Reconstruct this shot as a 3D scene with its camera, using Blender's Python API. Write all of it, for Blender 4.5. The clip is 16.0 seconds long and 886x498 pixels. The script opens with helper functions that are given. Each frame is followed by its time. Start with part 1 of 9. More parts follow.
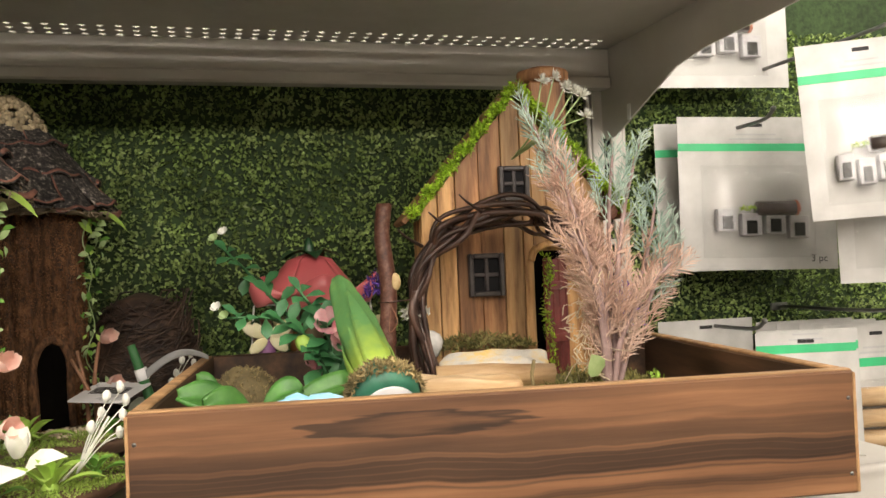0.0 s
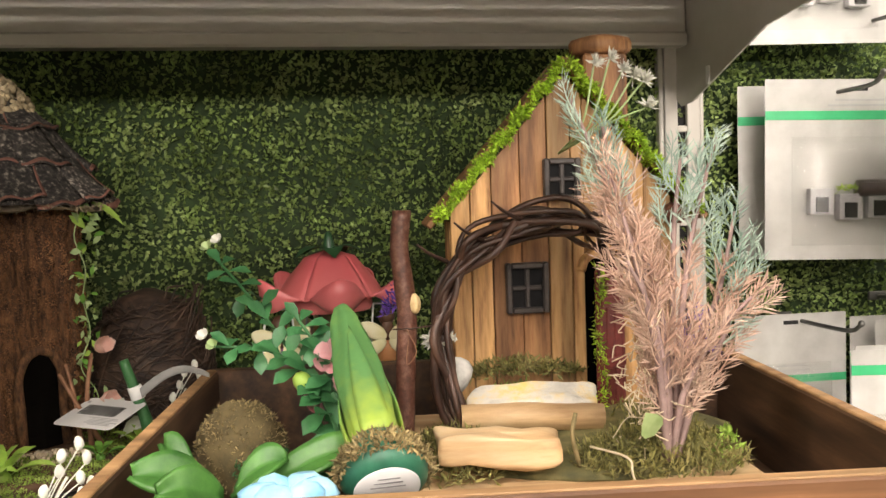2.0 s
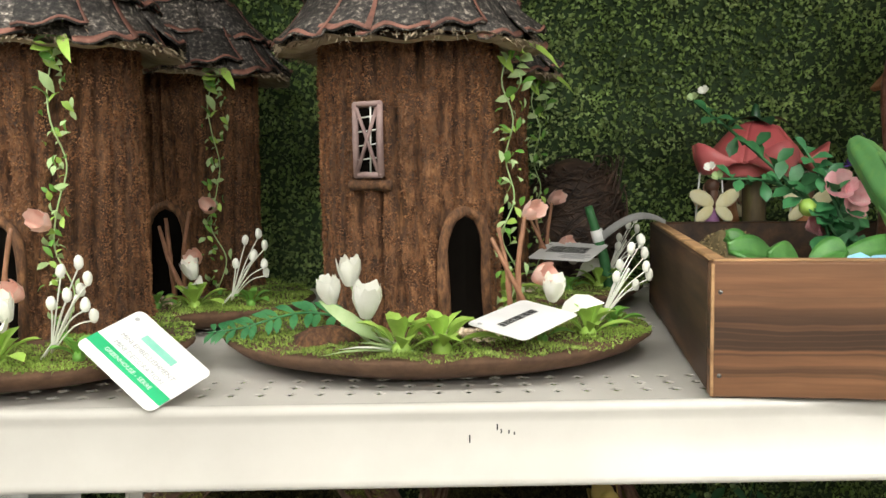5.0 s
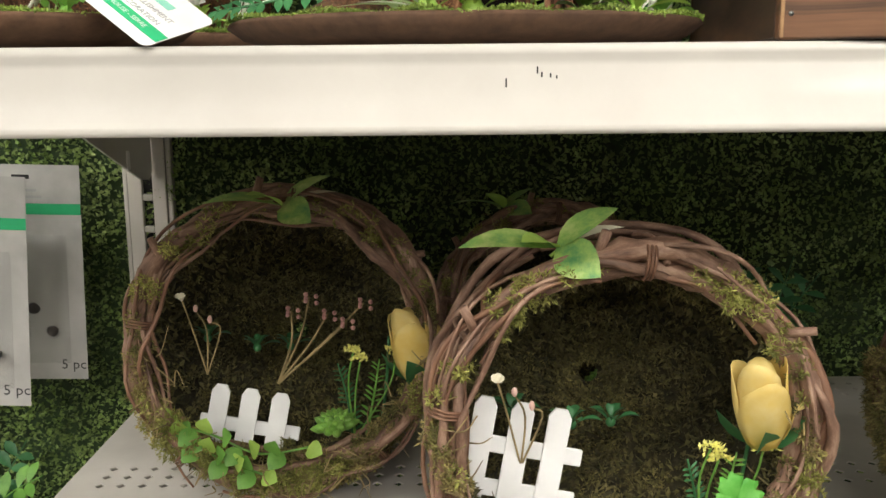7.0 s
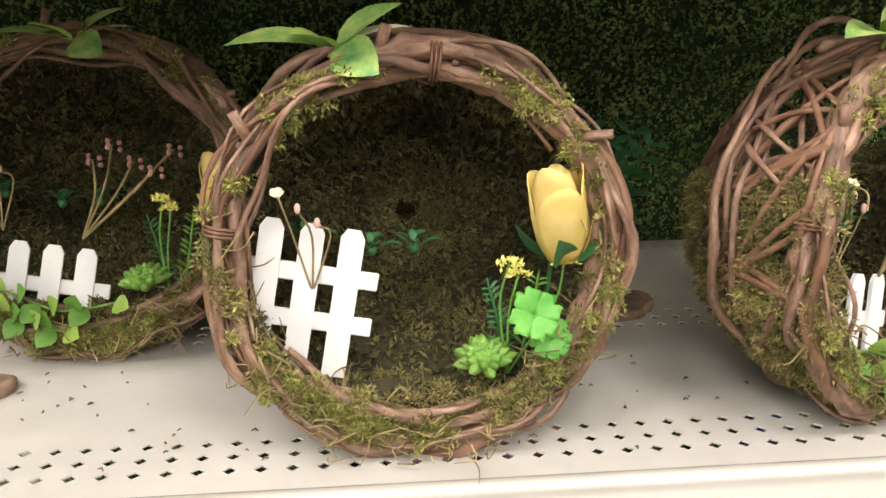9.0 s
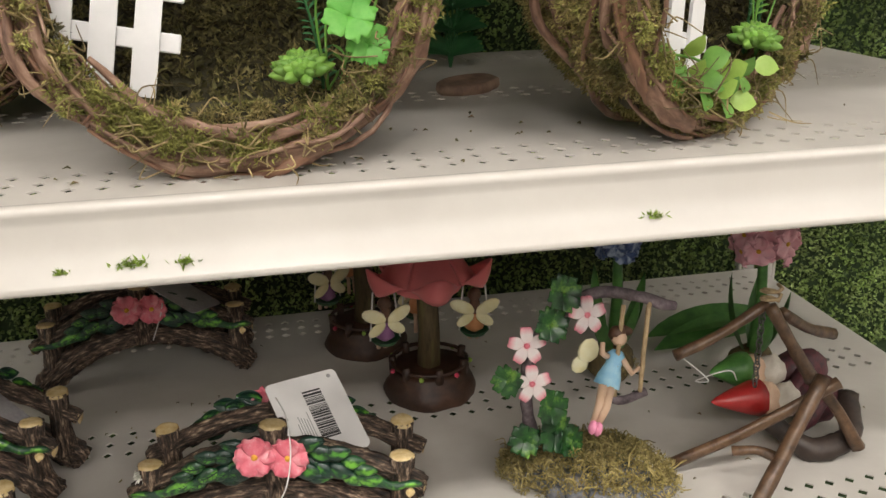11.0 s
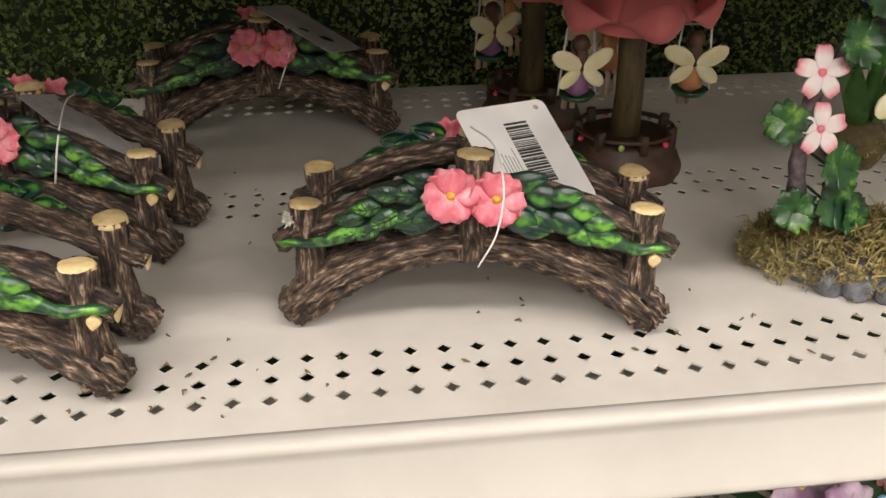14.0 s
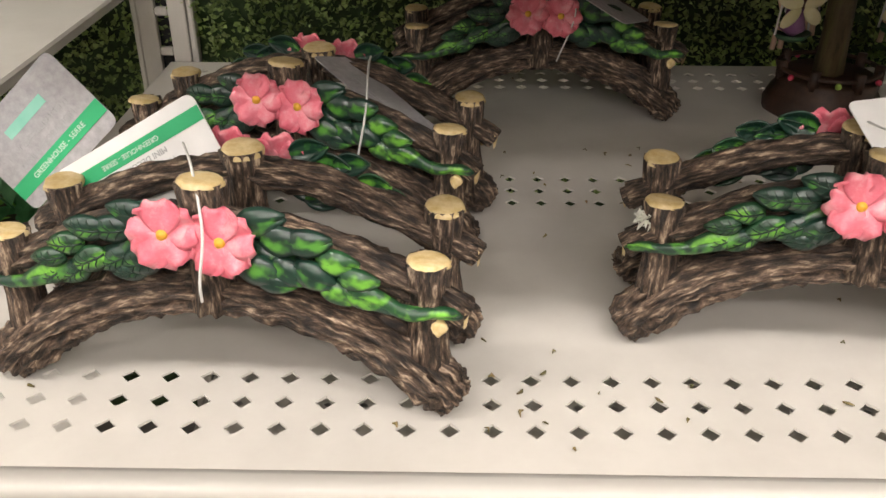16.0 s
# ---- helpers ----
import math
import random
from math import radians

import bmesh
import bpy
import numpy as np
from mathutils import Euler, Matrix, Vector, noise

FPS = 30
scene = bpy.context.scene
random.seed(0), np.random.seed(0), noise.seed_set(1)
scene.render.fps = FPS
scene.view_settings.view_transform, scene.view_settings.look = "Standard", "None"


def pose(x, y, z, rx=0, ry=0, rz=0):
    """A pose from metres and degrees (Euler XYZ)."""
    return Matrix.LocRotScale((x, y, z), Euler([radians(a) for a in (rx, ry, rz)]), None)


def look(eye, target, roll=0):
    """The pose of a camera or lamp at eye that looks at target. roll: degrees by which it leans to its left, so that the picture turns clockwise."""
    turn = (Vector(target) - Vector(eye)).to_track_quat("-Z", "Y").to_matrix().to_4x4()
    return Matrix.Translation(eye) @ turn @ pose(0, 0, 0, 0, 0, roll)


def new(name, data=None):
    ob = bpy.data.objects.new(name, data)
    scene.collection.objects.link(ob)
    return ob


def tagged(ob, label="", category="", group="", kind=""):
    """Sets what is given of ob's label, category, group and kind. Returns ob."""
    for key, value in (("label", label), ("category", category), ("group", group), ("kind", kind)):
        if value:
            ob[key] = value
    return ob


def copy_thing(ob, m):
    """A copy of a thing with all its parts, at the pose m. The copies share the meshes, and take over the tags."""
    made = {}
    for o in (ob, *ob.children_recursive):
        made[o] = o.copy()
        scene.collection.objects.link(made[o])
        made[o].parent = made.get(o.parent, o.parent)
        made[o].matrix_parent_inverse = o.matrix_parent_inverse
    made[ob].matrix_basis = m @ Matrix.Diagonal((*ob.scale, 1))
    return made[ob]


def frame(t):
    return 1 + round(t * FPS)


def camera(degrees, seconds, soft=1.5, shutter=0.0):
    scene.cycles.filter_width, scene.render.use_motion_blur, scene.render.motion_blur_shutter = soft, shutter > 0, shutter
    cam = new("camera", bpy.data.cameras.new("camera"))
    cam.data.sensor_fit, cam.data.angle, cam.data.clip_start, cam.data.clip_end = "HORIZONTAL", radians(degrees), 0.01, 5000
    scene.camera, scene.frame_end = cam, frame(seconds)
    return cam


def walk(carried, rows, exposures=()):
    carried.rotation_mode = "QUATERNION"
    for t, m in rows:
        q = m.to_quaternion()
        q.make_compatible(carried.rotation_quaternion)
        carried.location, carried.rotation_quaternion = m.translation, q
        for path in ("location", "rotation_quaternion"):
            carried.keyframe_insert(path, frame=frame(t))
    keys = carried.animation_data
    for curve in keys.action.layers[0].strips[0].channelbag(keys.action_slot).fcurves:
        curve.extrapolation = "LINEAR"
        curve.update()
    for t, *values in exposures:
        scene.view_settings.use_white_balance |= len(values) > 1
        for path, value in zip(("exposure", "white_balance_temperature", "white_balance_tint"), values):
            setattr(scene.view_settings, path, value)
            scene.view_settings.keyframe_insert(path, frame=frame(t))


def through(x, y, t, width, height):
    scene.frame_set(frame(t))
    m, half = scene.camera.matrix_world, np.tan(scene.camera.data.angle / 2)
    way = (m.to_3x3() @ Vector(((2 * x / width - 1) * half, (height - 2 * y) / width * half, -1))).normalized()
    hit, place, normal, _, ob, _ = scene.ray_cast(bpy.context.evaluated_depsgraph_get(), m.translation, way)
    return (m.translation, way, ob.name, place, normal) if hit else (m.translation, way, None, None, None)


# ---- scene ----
cam = camera(52.4, 16.0)
PATH = [
    (0, (-0.029, -0.068, 1.431), (0.52, 1.855, 1.467), -2.4),
    (0.5, (0.029, 0.021, 1.449), (0.515, 1.961, 1.473), -1.6),
    (1, (0.047, 0.063, 1.478), (0.455, 2.021, 1.481), -1.7),
    (1.5, (0.061, 0.067, 1.495), (0.449, 2.029, 1.443), -1.8),
    (2, (0.05, 0.061, 1.507), (0.428, 2.021, 1.379), -2.0),
    (2.5, (-0.021, 0.057, 1.496), (0.271, 2.028, 1.326), -2.2),
    (3, (-0.114, 0.058, 1.467), (0.052, 2.043, 1.285), -2.7),
    (3.5, (-0.16, 0.035, 1.469), (-0.07, 2.025, 1.29), -3.3),
    (3.7, (-0.174, 0.026, 1.467), (-0.1, 2.016, 1.29), -3.3),
    (6, (-0.271, -0.031, 1.312), (-0.277, 1.957, 1.092), 0.4),
    (6.5, (-0.264, 0.006, 1.26), (-0.272, 1.983, 0.956), -0.3),
    (7, (-0.265, 0.026, 1.23), (-0.269, 1.993, 0.866), -0.5),
    (7.5, (-0.262, 0.033, 1.208), (-0.255, 1.992, 0.809), -0.3),
    (8, (-0.246, 0.041, 1.188), (-0.217, 1.992, 0.749), -0.3),
    (8.5, (-0.213, 0.044, 1.165), (-0.118, 1.983, 0.685), -0.5),
    (9, (-0.173, 0.05, 1.143), (-0.011, 1.975, 0.625), -0.7),
    (9.5, (-0.15, 0.044, 1.129), (0.078, 1.955, 0.586), -0.8),
    (10, (-0.131, 0.023, 1.085), (0.164, 1.914, 0.504), -1.1),
    (10.2, (-0.125, 0.014, 1.067), (0.193, 1.896, 0.469), -1.2),
    (12.3, (-0.145, 0.031, 0.906), (0.247, 1.816, 0.093), -0.4),
    (12.5, (-0.149, 0.047, 0.892), (0.234, 1.824, 0.058), -0.2),
    (13, (-0.17, 0.098, 0.858), (0.173, 1.863, -0.018), -0.1),
    (13.5, (-0.197, 0.145, 0.838), (0.089, 1.9, -0.078), -0.0),
    (14, (-0.219, 0.183, 0.825), (0.007, 1.935, -0.113), 0.0),
    (14.5, (-0.254, 0.228, 0.804), (-0.087, 1.976, -0.153), 0.2),
    (15, (-0.292, 0.262, 0.798), (-0.193, 2.006, -0.176), 0.3),
    (15.5, (-0.324, 0.275, 0.798), (-0.294, 2.014, -0.19), 0.3),
    (16, (-0.343, 0.267, 0.802), (-0.374, 2.004, -0.189), 0.1),
]
EXPOSURES = [(0.0, -0.44, 6900, 13), (1.0, -0.36, 6950, 14), (2.0, -0.2, 6950, 14), (3.0, 0.04, 6750, 13), (3.5, 0.03, 6500, 10), (6.0, -0.74, 6250, 6), (7.0, -0.6, 6400, 9), (8.0, -0.24, 6450, 11), (8.5, -0.0, 6500, 12), (9.5, -0.47, 6500, 12), (10.0, -0.7, 6450, 11), (12.5, -0.6, 6550, 15), (14.0, -0.4, 6600, 15), (14.8, -0.38, 6600, 15), (16.0, -0.22, 6550, 14)]
walk(cam, [(t, look(eye, target, roll)) for t, eye, target, roll in PATH], EXPOSURES)

# ---- light: the store's unseen ceiling strips over the aisle, added far rows, and a closed room that bounces it ----
world = bpy.data.worlds.new("store_air")
scene.world = world
world.use_nodes = True
world.node_tree.nodes["Background"].inputs[0].default_value = (1.0, 0.96, 0.9, 1)
world.node_tree.nodes["Background"].inputs[1].default_value = 0.04


def strip_light(x, y, z, length, width, watts, lean):
    data = bpy.data.lights.new("ceiling_strip", "AREA")
    data.shape, data.size, data.size_y, data.energy = "RECTANGLE", length, width, watts
    data.color = (1.0, 0.95, 0.88)
    ob = new("ceiling_strip", data)
    ob.matrix_world = pose(x, y, z, lean, 0, 0)
    return tagged(ob, "white fluorescent ceiling strip over the aisle", "ceiling lamp", "ceiling strips", "structure")


# The three long far rows are added, leaned forward to fill the shelves' depth.
for lx, ly, length, watts in ((-1.5, -0.9, 1.2, 48), (0.35, -0.9, 1.2, 48), (-0.7, -2.7, 1.2, 42), (1.2, -2.7, 1.2, 42), (-3.2, -0.7, 1.2, 66), (2.6, -0.8, 1.2, 44), (0.0, -4.6, 6.0, 140), (0.0, -8.6, 7.5, 160), (0.0, -13.6, 7.6, 1550)):
    strip_light(lx, ly, 3.28, length, 0.2 if ly > -4 else 0.45, watts, 20 if ly > -2 else 55 if ly > -10 else 75)


# ---- mesh tools ----
def ridge(a, z, ribs, rib, seed):
    """Height of a ribbed wall over its groove floor: broad ridges, narrow broken grooves."""
    s = abs(math.sin(a * ribs / 2 + 1.6 * noise.noise(Vector((math.cos(a) * 3, math.sin(a) * 3, z * 7 + seed)))))
    cut = min(1.0, max(0.0, 0.65 + 1.3 * noise.noise(Vector((math.cos(a) * 9, math.sin(a) * 9, z * 22 - seed)))))
    return rib * (1 - (1 - min(1.0, 1.25 * s) ** 1.3) * cut)


class Shape:
    """Collects vertices and faces for one mesh."""

    def __init__(self):
        self.v, self.f, self.flat, self.grain = [], [], [], {}

    def add(self, verts, faces, flat=False, grain=None):
        """grain: a place for each vertex along and across the piece, for materials that follow it."""
        k = len(self.v)
        if grain is not None:
            self.grain[k] = grain
        self.v.extend(tuple(p) for p in verts)
        self.f.extend(tuple(i + k for i in face) for face in faces)
        self.flat.extend([flat] * len(faces))
        return self

    def box(self, cx, cy, cz, sx, sy, sz, bevel=0.001, m=None):
        """A box with chamfered edges, given by its centre and size."""
        b = min(bevel, sx / 2.2, sy / 2.2, sz / 2.2)
        hx, hy, hz = sx / 2, sy / 2, sz / 2
        verts, index = [], {}
        for a in (-1, 1):
            for c in (-1, 1):
                for d in (-1, 1):
                    for axis in range(3):
                        p = [a * (hx - b), c * (hy - b), d * (hz - b)]
                        p[axis] += (a, c, d)[axis] * b
                        index[(a, c, d, axis)] = len(verts)
                        verts.append(Vector(p) + Vector((cx, cy, cz)))
        faces = []
        for axis in range(3):
            o1, o2 = [i for i in range(3) if i != axis]
            for side in (-1, 1):
                ring = []
                for s1, s2 in ((-1, -1), (1, -1), (1, 1), (-1, 1)):
                    key = [0, 0, 0]
                    key[axis], key[o1], key[o2] = side, s1, s2
                    ring.append(index[(*key, axis)])
                faces.append(ring)
            for s1 in (-1, 1):
                for s2 in (-1, 1):
                    lo, hi = [0, 0, 0], [0, 0, 0]
                    lo[axis], hi[axis] = -1, 1
                    lo[o1] = hi[o1] = s1
                    lo[o2] = hi[o2] = s2
                    faces.append([index[(*lo, o1)], index[(*hi, o1)], index[(*hi, o2)], index[(*lo, o2)]])
        for a in (-1, 1):
            for c in (-1, 1):
                for d in (-1, 1):
                    faces.append([index[(a, c, d, i)] for i in range(3)])
        if m is not None:
            verts = [m @ p for p in verts]
        return self.add(verts, faces, True)

    def tube(self, pts, radii, sides=7, cap=True, rough=0.0, seed=0, groove=0.0):
        """A round rod along a line of points, with a radius (or one for each point)."""
        pts = [Vector(p) for p in pts]
        n = len(pts)
        if not hasattr(radii, "__len__"):
            radii = [radii] * n
        elif len(radii) != n:
            radii = list(np.interp(np.linspace(0, 1, n), np.linspace(0, 1, len(radii)), radii))
        verts, faces, grain = [], [], []
        prev, run = None, 0.37 * seed
        for i, p in enumerate(pts):
            run += (p - pts[i - 1]).length if i else 0.0
            d = (pts[min(i + 1, n - 1)] - pts[max(i - 1, 0)])
            d = d.normalized() if d.length > 1e-9 else Vector((0, 0, 1))
            if prev is None:
                prev = d.orthogonal().normalized()
            u = (prev - d * prev.dot(d))
            u = u.normalized() if u.length > 1e-6 else d.orthogonal().normalized()
            w = d.cross(u)
            prev = u
            for k in range(sides):
                a = 2 * math.pi * k / sides
                r = radii[i]
                if rough:
                    r *= 1 + rough * noise.noise(Vector((p.x * 90 + seed, p.y * 90 + k * 1.7, p.z * 90 + seed)))
                if groove:
                    g = noise.noise(Vector((math.cos(a) * 4.6 + seed, math.sin(a) * 4.6, i * 0.13 + seed)))
                    h = noise.noise(Vector((math.cos(a) * 10 - seed, math.sin(a) * 10, i * 0.3)))
                    r *= 1 + groove * (0.5 - abs(g) * 2.2) + groove * 0.5 * h
                verts.append(p + (u * math.cos(a) + w * math.sin(a)) * r)
                grain.append((run, radii[i] * math.cos(a), radii[i] * math.sin(a)))
        for i in range(n - 1):
            for k in range(sides):
                faces.append((i * sides + k, i * sides + (k + 1) % sides, (i + 1) * sides + (k + 1) % sides, (i + 1) * sides + k))
        if cap:
            faces.append(tuple(reversed(range(sides))))
            faces.append(tuple((n - 1) * sides + k for k in range(sides)))
        return self.add(verts, faces, False, grain)

    def lathe(self, profile, segs=24, m=None, wobble=0.0, ribs=0, rib=0.0, seed=0.0, close=True):
        """A turned form from (radius, height) pairs, with an uneven or ribbed wall where asked."""
        verts, faces = [], []
        for j, (r, z) in enumerate(profile):
            for k in range(segs):
                a = 2 * math.pi * k / segs
                q = r
                if wobble:
                    q *= 1 + wobble * noise.noise(Vector((math.cos(a) * 2.2 + seed, math.sin(a) * 2.2, z * 28 + seed)))
                if ribs:
                    q += ridge(a, z, ribs, rib, seed)
                verts.append(Vector((q * math.cos(a), q * math.sin(a), z)))
        for j in range(len(profile) - 1):
            for k in range(segs):
                faces.append((j * segs + k, j * segs + (k + 1) % segs, (j + 1) * segs + (k + 1) % segs, (j + 1) * segs + k))
        if close:
            faces.append(tuple(reversed(range(segs))))
            faces.append(tuple((len(profile) - 1) * segs + k for k in range(segs)))
        if m is not None:
            verts = [m @ p for p in verts]
        return self.add(verts, faces)

    def blob(self, c, r, segs=14, lump=0.15, freq=30, seed=0.0, m=None):
        """A lumpy rounded mass; r is one radius or three."""
        rx, ry, rz = (r, r, r) if not hasattr(r, "__len__") else r
        rings = max(5, segs // 2)
        verts, faces = [], []
        for j in range(rings + 1):
            th = math.pi * j / rings
            for k in range(segs):
                a = 2 * math.pi * k / segs
                p = Vector((math.sin(th) * math.cos(a) * rx, math.sin(th) * math.sin(a) * ry, math.cos(th) * rz))
                p *= 1 + lump * noise.noise(p * freq + Vector((seed, seed * 0.7, 0)))
                p += Vector(c)
                verts.append(m @ p if m is not None else p)
        for j in range(rings):
            for k in range(segs):
                faces.append((j * segs + k, (j + 1) * segs + k, (j + 1) * segs + (k + 1) % segs, j * segs + (k + 1) % segs))
        return self.add(verts, faces)

    def block(self, c, size, lump=0.1, freq=45, seed=0.0, m=None, segs=28, square=0.3):
        """A rough block with worn corners and uneven faces."""
        def bend(t):
            return math.copysign(abs(t) ** square, t)
        rings = segs // 2
        verts, faces = [], []
        for j in range(rings + 1):
            th = math.pi * j / rings - math.pi / 2
            for k in range(segs):
                a = 2 * math.pi * k / segs
                p = Vector((bend(math.cos(th)) * bend(math.cos(a)) * size[0] / 2, bend(math.cos(th)) * bend(math.sin(a)) * size[1] / 2, bend(math.sin(th)) * size[2] / 2))
                p *= 1 + lump * noise.noise(p * freq + Vector((seed, 0, seed)))
                p += Vector((0, 0, 0.12 * size[2] * noise.noise(Vector((p.x * 30 + seed, p.y * 120, 1)))))
                p += Vector(c)
                verts.append(m @ p if m is not None else p)
        for j in range(rings):
            for k in range(segs):
                faces.append((j * segs + k, j * segs + (k + 1) % segs, (j + 1) * segs + (k + 1) % segs, (j + 1) * segs + k))
        return self.add(verts, faces)

    def patch(self, fn, nu=6, nv=5, m=None, thick=0.0):
        """A curved sheet fn(u, v) with u, v in 0..1; thick gives it a back."""
        rows = [[Vector(fn(i / nu, j / nv)) for j in range(nv + 1)] for i in range(nu + 1)]
        w = nv + 1
        verts = [p for row in rows for p in row]
        grain = [(i / nu, 2 * j / nv - 1, 0.0) for i in range(nu + 1) for j in range(nv + 1)]
        faces = [(i * w + j, i * w + j + 1, (i + 1) * w + j + 1, (i + 1) * w + j) for i in range(nu) for j in range(nv)]
        if thick:
            k = len(verts)
            back = []
            for i in range(nu + 1):
                for j in range(nv + 1):
                    du = rows[min(i + 1, nu)][j] - rows[max(i - 1, 0)][j]
                    dv = rows[i][min(j + 1, nv)] - rows[i][max(j - 1, 0)]
                    nrm = du.cross(dv)
                    nrm = nrm.normalized() if nrm.length > 1e-12 else Vector((0, 0, 1))
                    back.append(rows[i][j] + nrm * thick)
            verts += back
            grain += grain
            faces += [tuple(i + k for i in reversed(f)) for f in list(faces)]
            rim = [j for j in range(w)] + [i * w + nv for i in range(1, nu + 1)] + [nu * w + j for j in range(nv - 1, -1, -1)] + [i * w for i in range(nu - 1, 0, -1)]
            for a, b in zip(rim, rim[1:] + rim[:1]):
                faces.append((b, a, a + k, b + k))
        if m is not None:
            verts = [m @ p for p in verts]
        return self.add(verts, faces, False, grain)

    def leaf(self, base, tip, width, up=(0, 0, 1), fold=0.25, curl=0.15, steps=4, wide=0.45, blunt=0.8):
        """A folded leaf from base to tip, widest at the share wide of its length."""
        base, tip, up = Vector(base), Vector(tip), Vector(up)
        d = tip - base
        length = d.length
        d.normalize()
        s = d.cross(up)
        s = s.normalized() if s.length > 1e-6 else d.orthogonal().normalized()
        n = s.cross(d)
        verts, faces = [], []
        for i in range(steps + 1):
            u = i / steps
            w = width / 2 * max(0.03, math.sin(math.pi * (u ** (math.log(0.5) / math.log(wide)))) ** blunt)
            c = base + d * (length * u) + n * (curl * length * (u - u * u) * 2)
            verts += [c - s * w + n * (fold * w), c, c + s * w + n * (fold * w)]
        for i in range(steps):
            a = 3 * i
            faces += [(a, a + 1, a + 4, a + 3), (a + 1, a + 2, a + 5, a + 4)]
        return self.add(verts, faces)

    def tufts(self, points, normals, length, width, spread=0.9, rng=None):
        """Many small two-sided strands or leaves standing on points."""
        rng = rng or np.random.default_rng(1)
        P, N = np.asarray(points, float), np.asarray(normals, float)
        n = len(P)
        D = N + rng.normal(0, spread, (n, 3))
        D /= np.linalg.norm(D, axis=1)[:, None] + 1e-9
        S = np.cross(D, rng.normal(0, 1, (n, 3)))
        S /= np.linalg.norm(S, axis=1)[:, None] + 1e-9
        U = np.cross(S, D)
        L = rng.uniform(length[0], length[1], n)[:, None]
        W = rng.uniform(width[0], width[1], n)[:, None] / 2
        mid = P + D * L * 0.45
        verts = np.stack([P, mid + S * W + U * W * 0.5, P + D * L, mid - S * W + U * W * 0.5, ], 1).reshape(-1, 3)
        k = len(self.v)
        self.v.extend(map(tuple, verts))
        a = np.arange(n) * 4 + k
        faces = np.stack([np.stack([a, a + 1, a + 2], 1), np.stack([a, a + 2, a + 3], 1)], 1).reshape(-1, 3)
        self.f.extend(map(tuple, faces.tolist()))
        self.flat.extend([True] * len(faces))
        return self

    def weld(self):
        """Joins vertices that share a place."""
        index, remap, verts = {}, [], []
        for p in self.v:
            key = tuple(round(c, 6) for c in p)
            if key not in index:
                index[key] = len(verts)
                verts.append(p)
            remap.append(index[key])
        self.v, self.f, self.grain = verts, [tuple(remap[i] for i in f) for f in self.f], {}
        return self

    def mesh(self, name):
        me = bpy.data.meshes.new(name)
        me.from_pydata(self.v, [], self.f)
        me.polygons.foreach_set("use_smooth", [not x for x in self.flat])
        if self.grain:
            place = [c for p in self.v for c in p]
            for k, rows in self.grain.items():
                place[3 * k:3 * (k + len(rows))] = [c for p in rows for c in p]
            me.attributes.new("grain", "FLOAT_VECTOR", "POINT").data.foreach_set("vector", place)
        me.update()
        return me


def part(name, shape, material, parent, label="", m=None):
    """Links a shape as one mesh under a thing or a part."""
    ob = new(name, shape if isinstance(shape, bpy.types.Mesh) else shape.mesh(name))
    if not len(ob.data.materials):
        ob.data.materials.append(material)
    ob.parent = parent
    if m is not None:
        ob.matrix_basis = m
    loose = ("moss", "foliage", "sprig_tip", "tangle", "tuft", "bar_code", "blossom", "bristle", "head", "purple")
    if label or any(w in name for w in loose):
        tagged(ob, label, kind="stuff" if any(w in name for w in loose) else "")
    return ob


def thing(name, label, category, group="", m=None, kind=""):
    """An Empty at the base of a thing that parents its parts."""
    ob = new(name)
    ob.empty_display_size = 0.02
    if m is not None:
        ob.matrix_basis = m
    return tagged(ob, label, category, group, kind)


def solid(name, shape, material, label, category, group="", kind="", m=None):
    """A thing that is one mesh."""
    ob = new(name, shape.mesh(name))
    ob.data.materials.append(material)
    if m is not None:
        ob.matrix_basis = m
    return tagged(ob, label, category, group, kind)


def lettering(name, text, size, material, parent, m, label=""):
    data = bpy.data.curves.new(name, "FONT")
    data.body, data.size, data.align_x, data.align_y = text, size, "CENTER", "CENTER"
    data.extrude = 0.0001
    data.resolution_u = 2
    ob = bpy.data.objects.new(name, data)
    scene.collection.objects.link(ob)
    me = bpy.data.meshes.new_from_object(ob.evaluated_get(bpy.context.evaluated_depsgraph_get()))
    bpy.data.objects.remove(ob)
    me.materials.clear()
    me.materials.append(material)
    return part(name, me, material, parent, label, m)


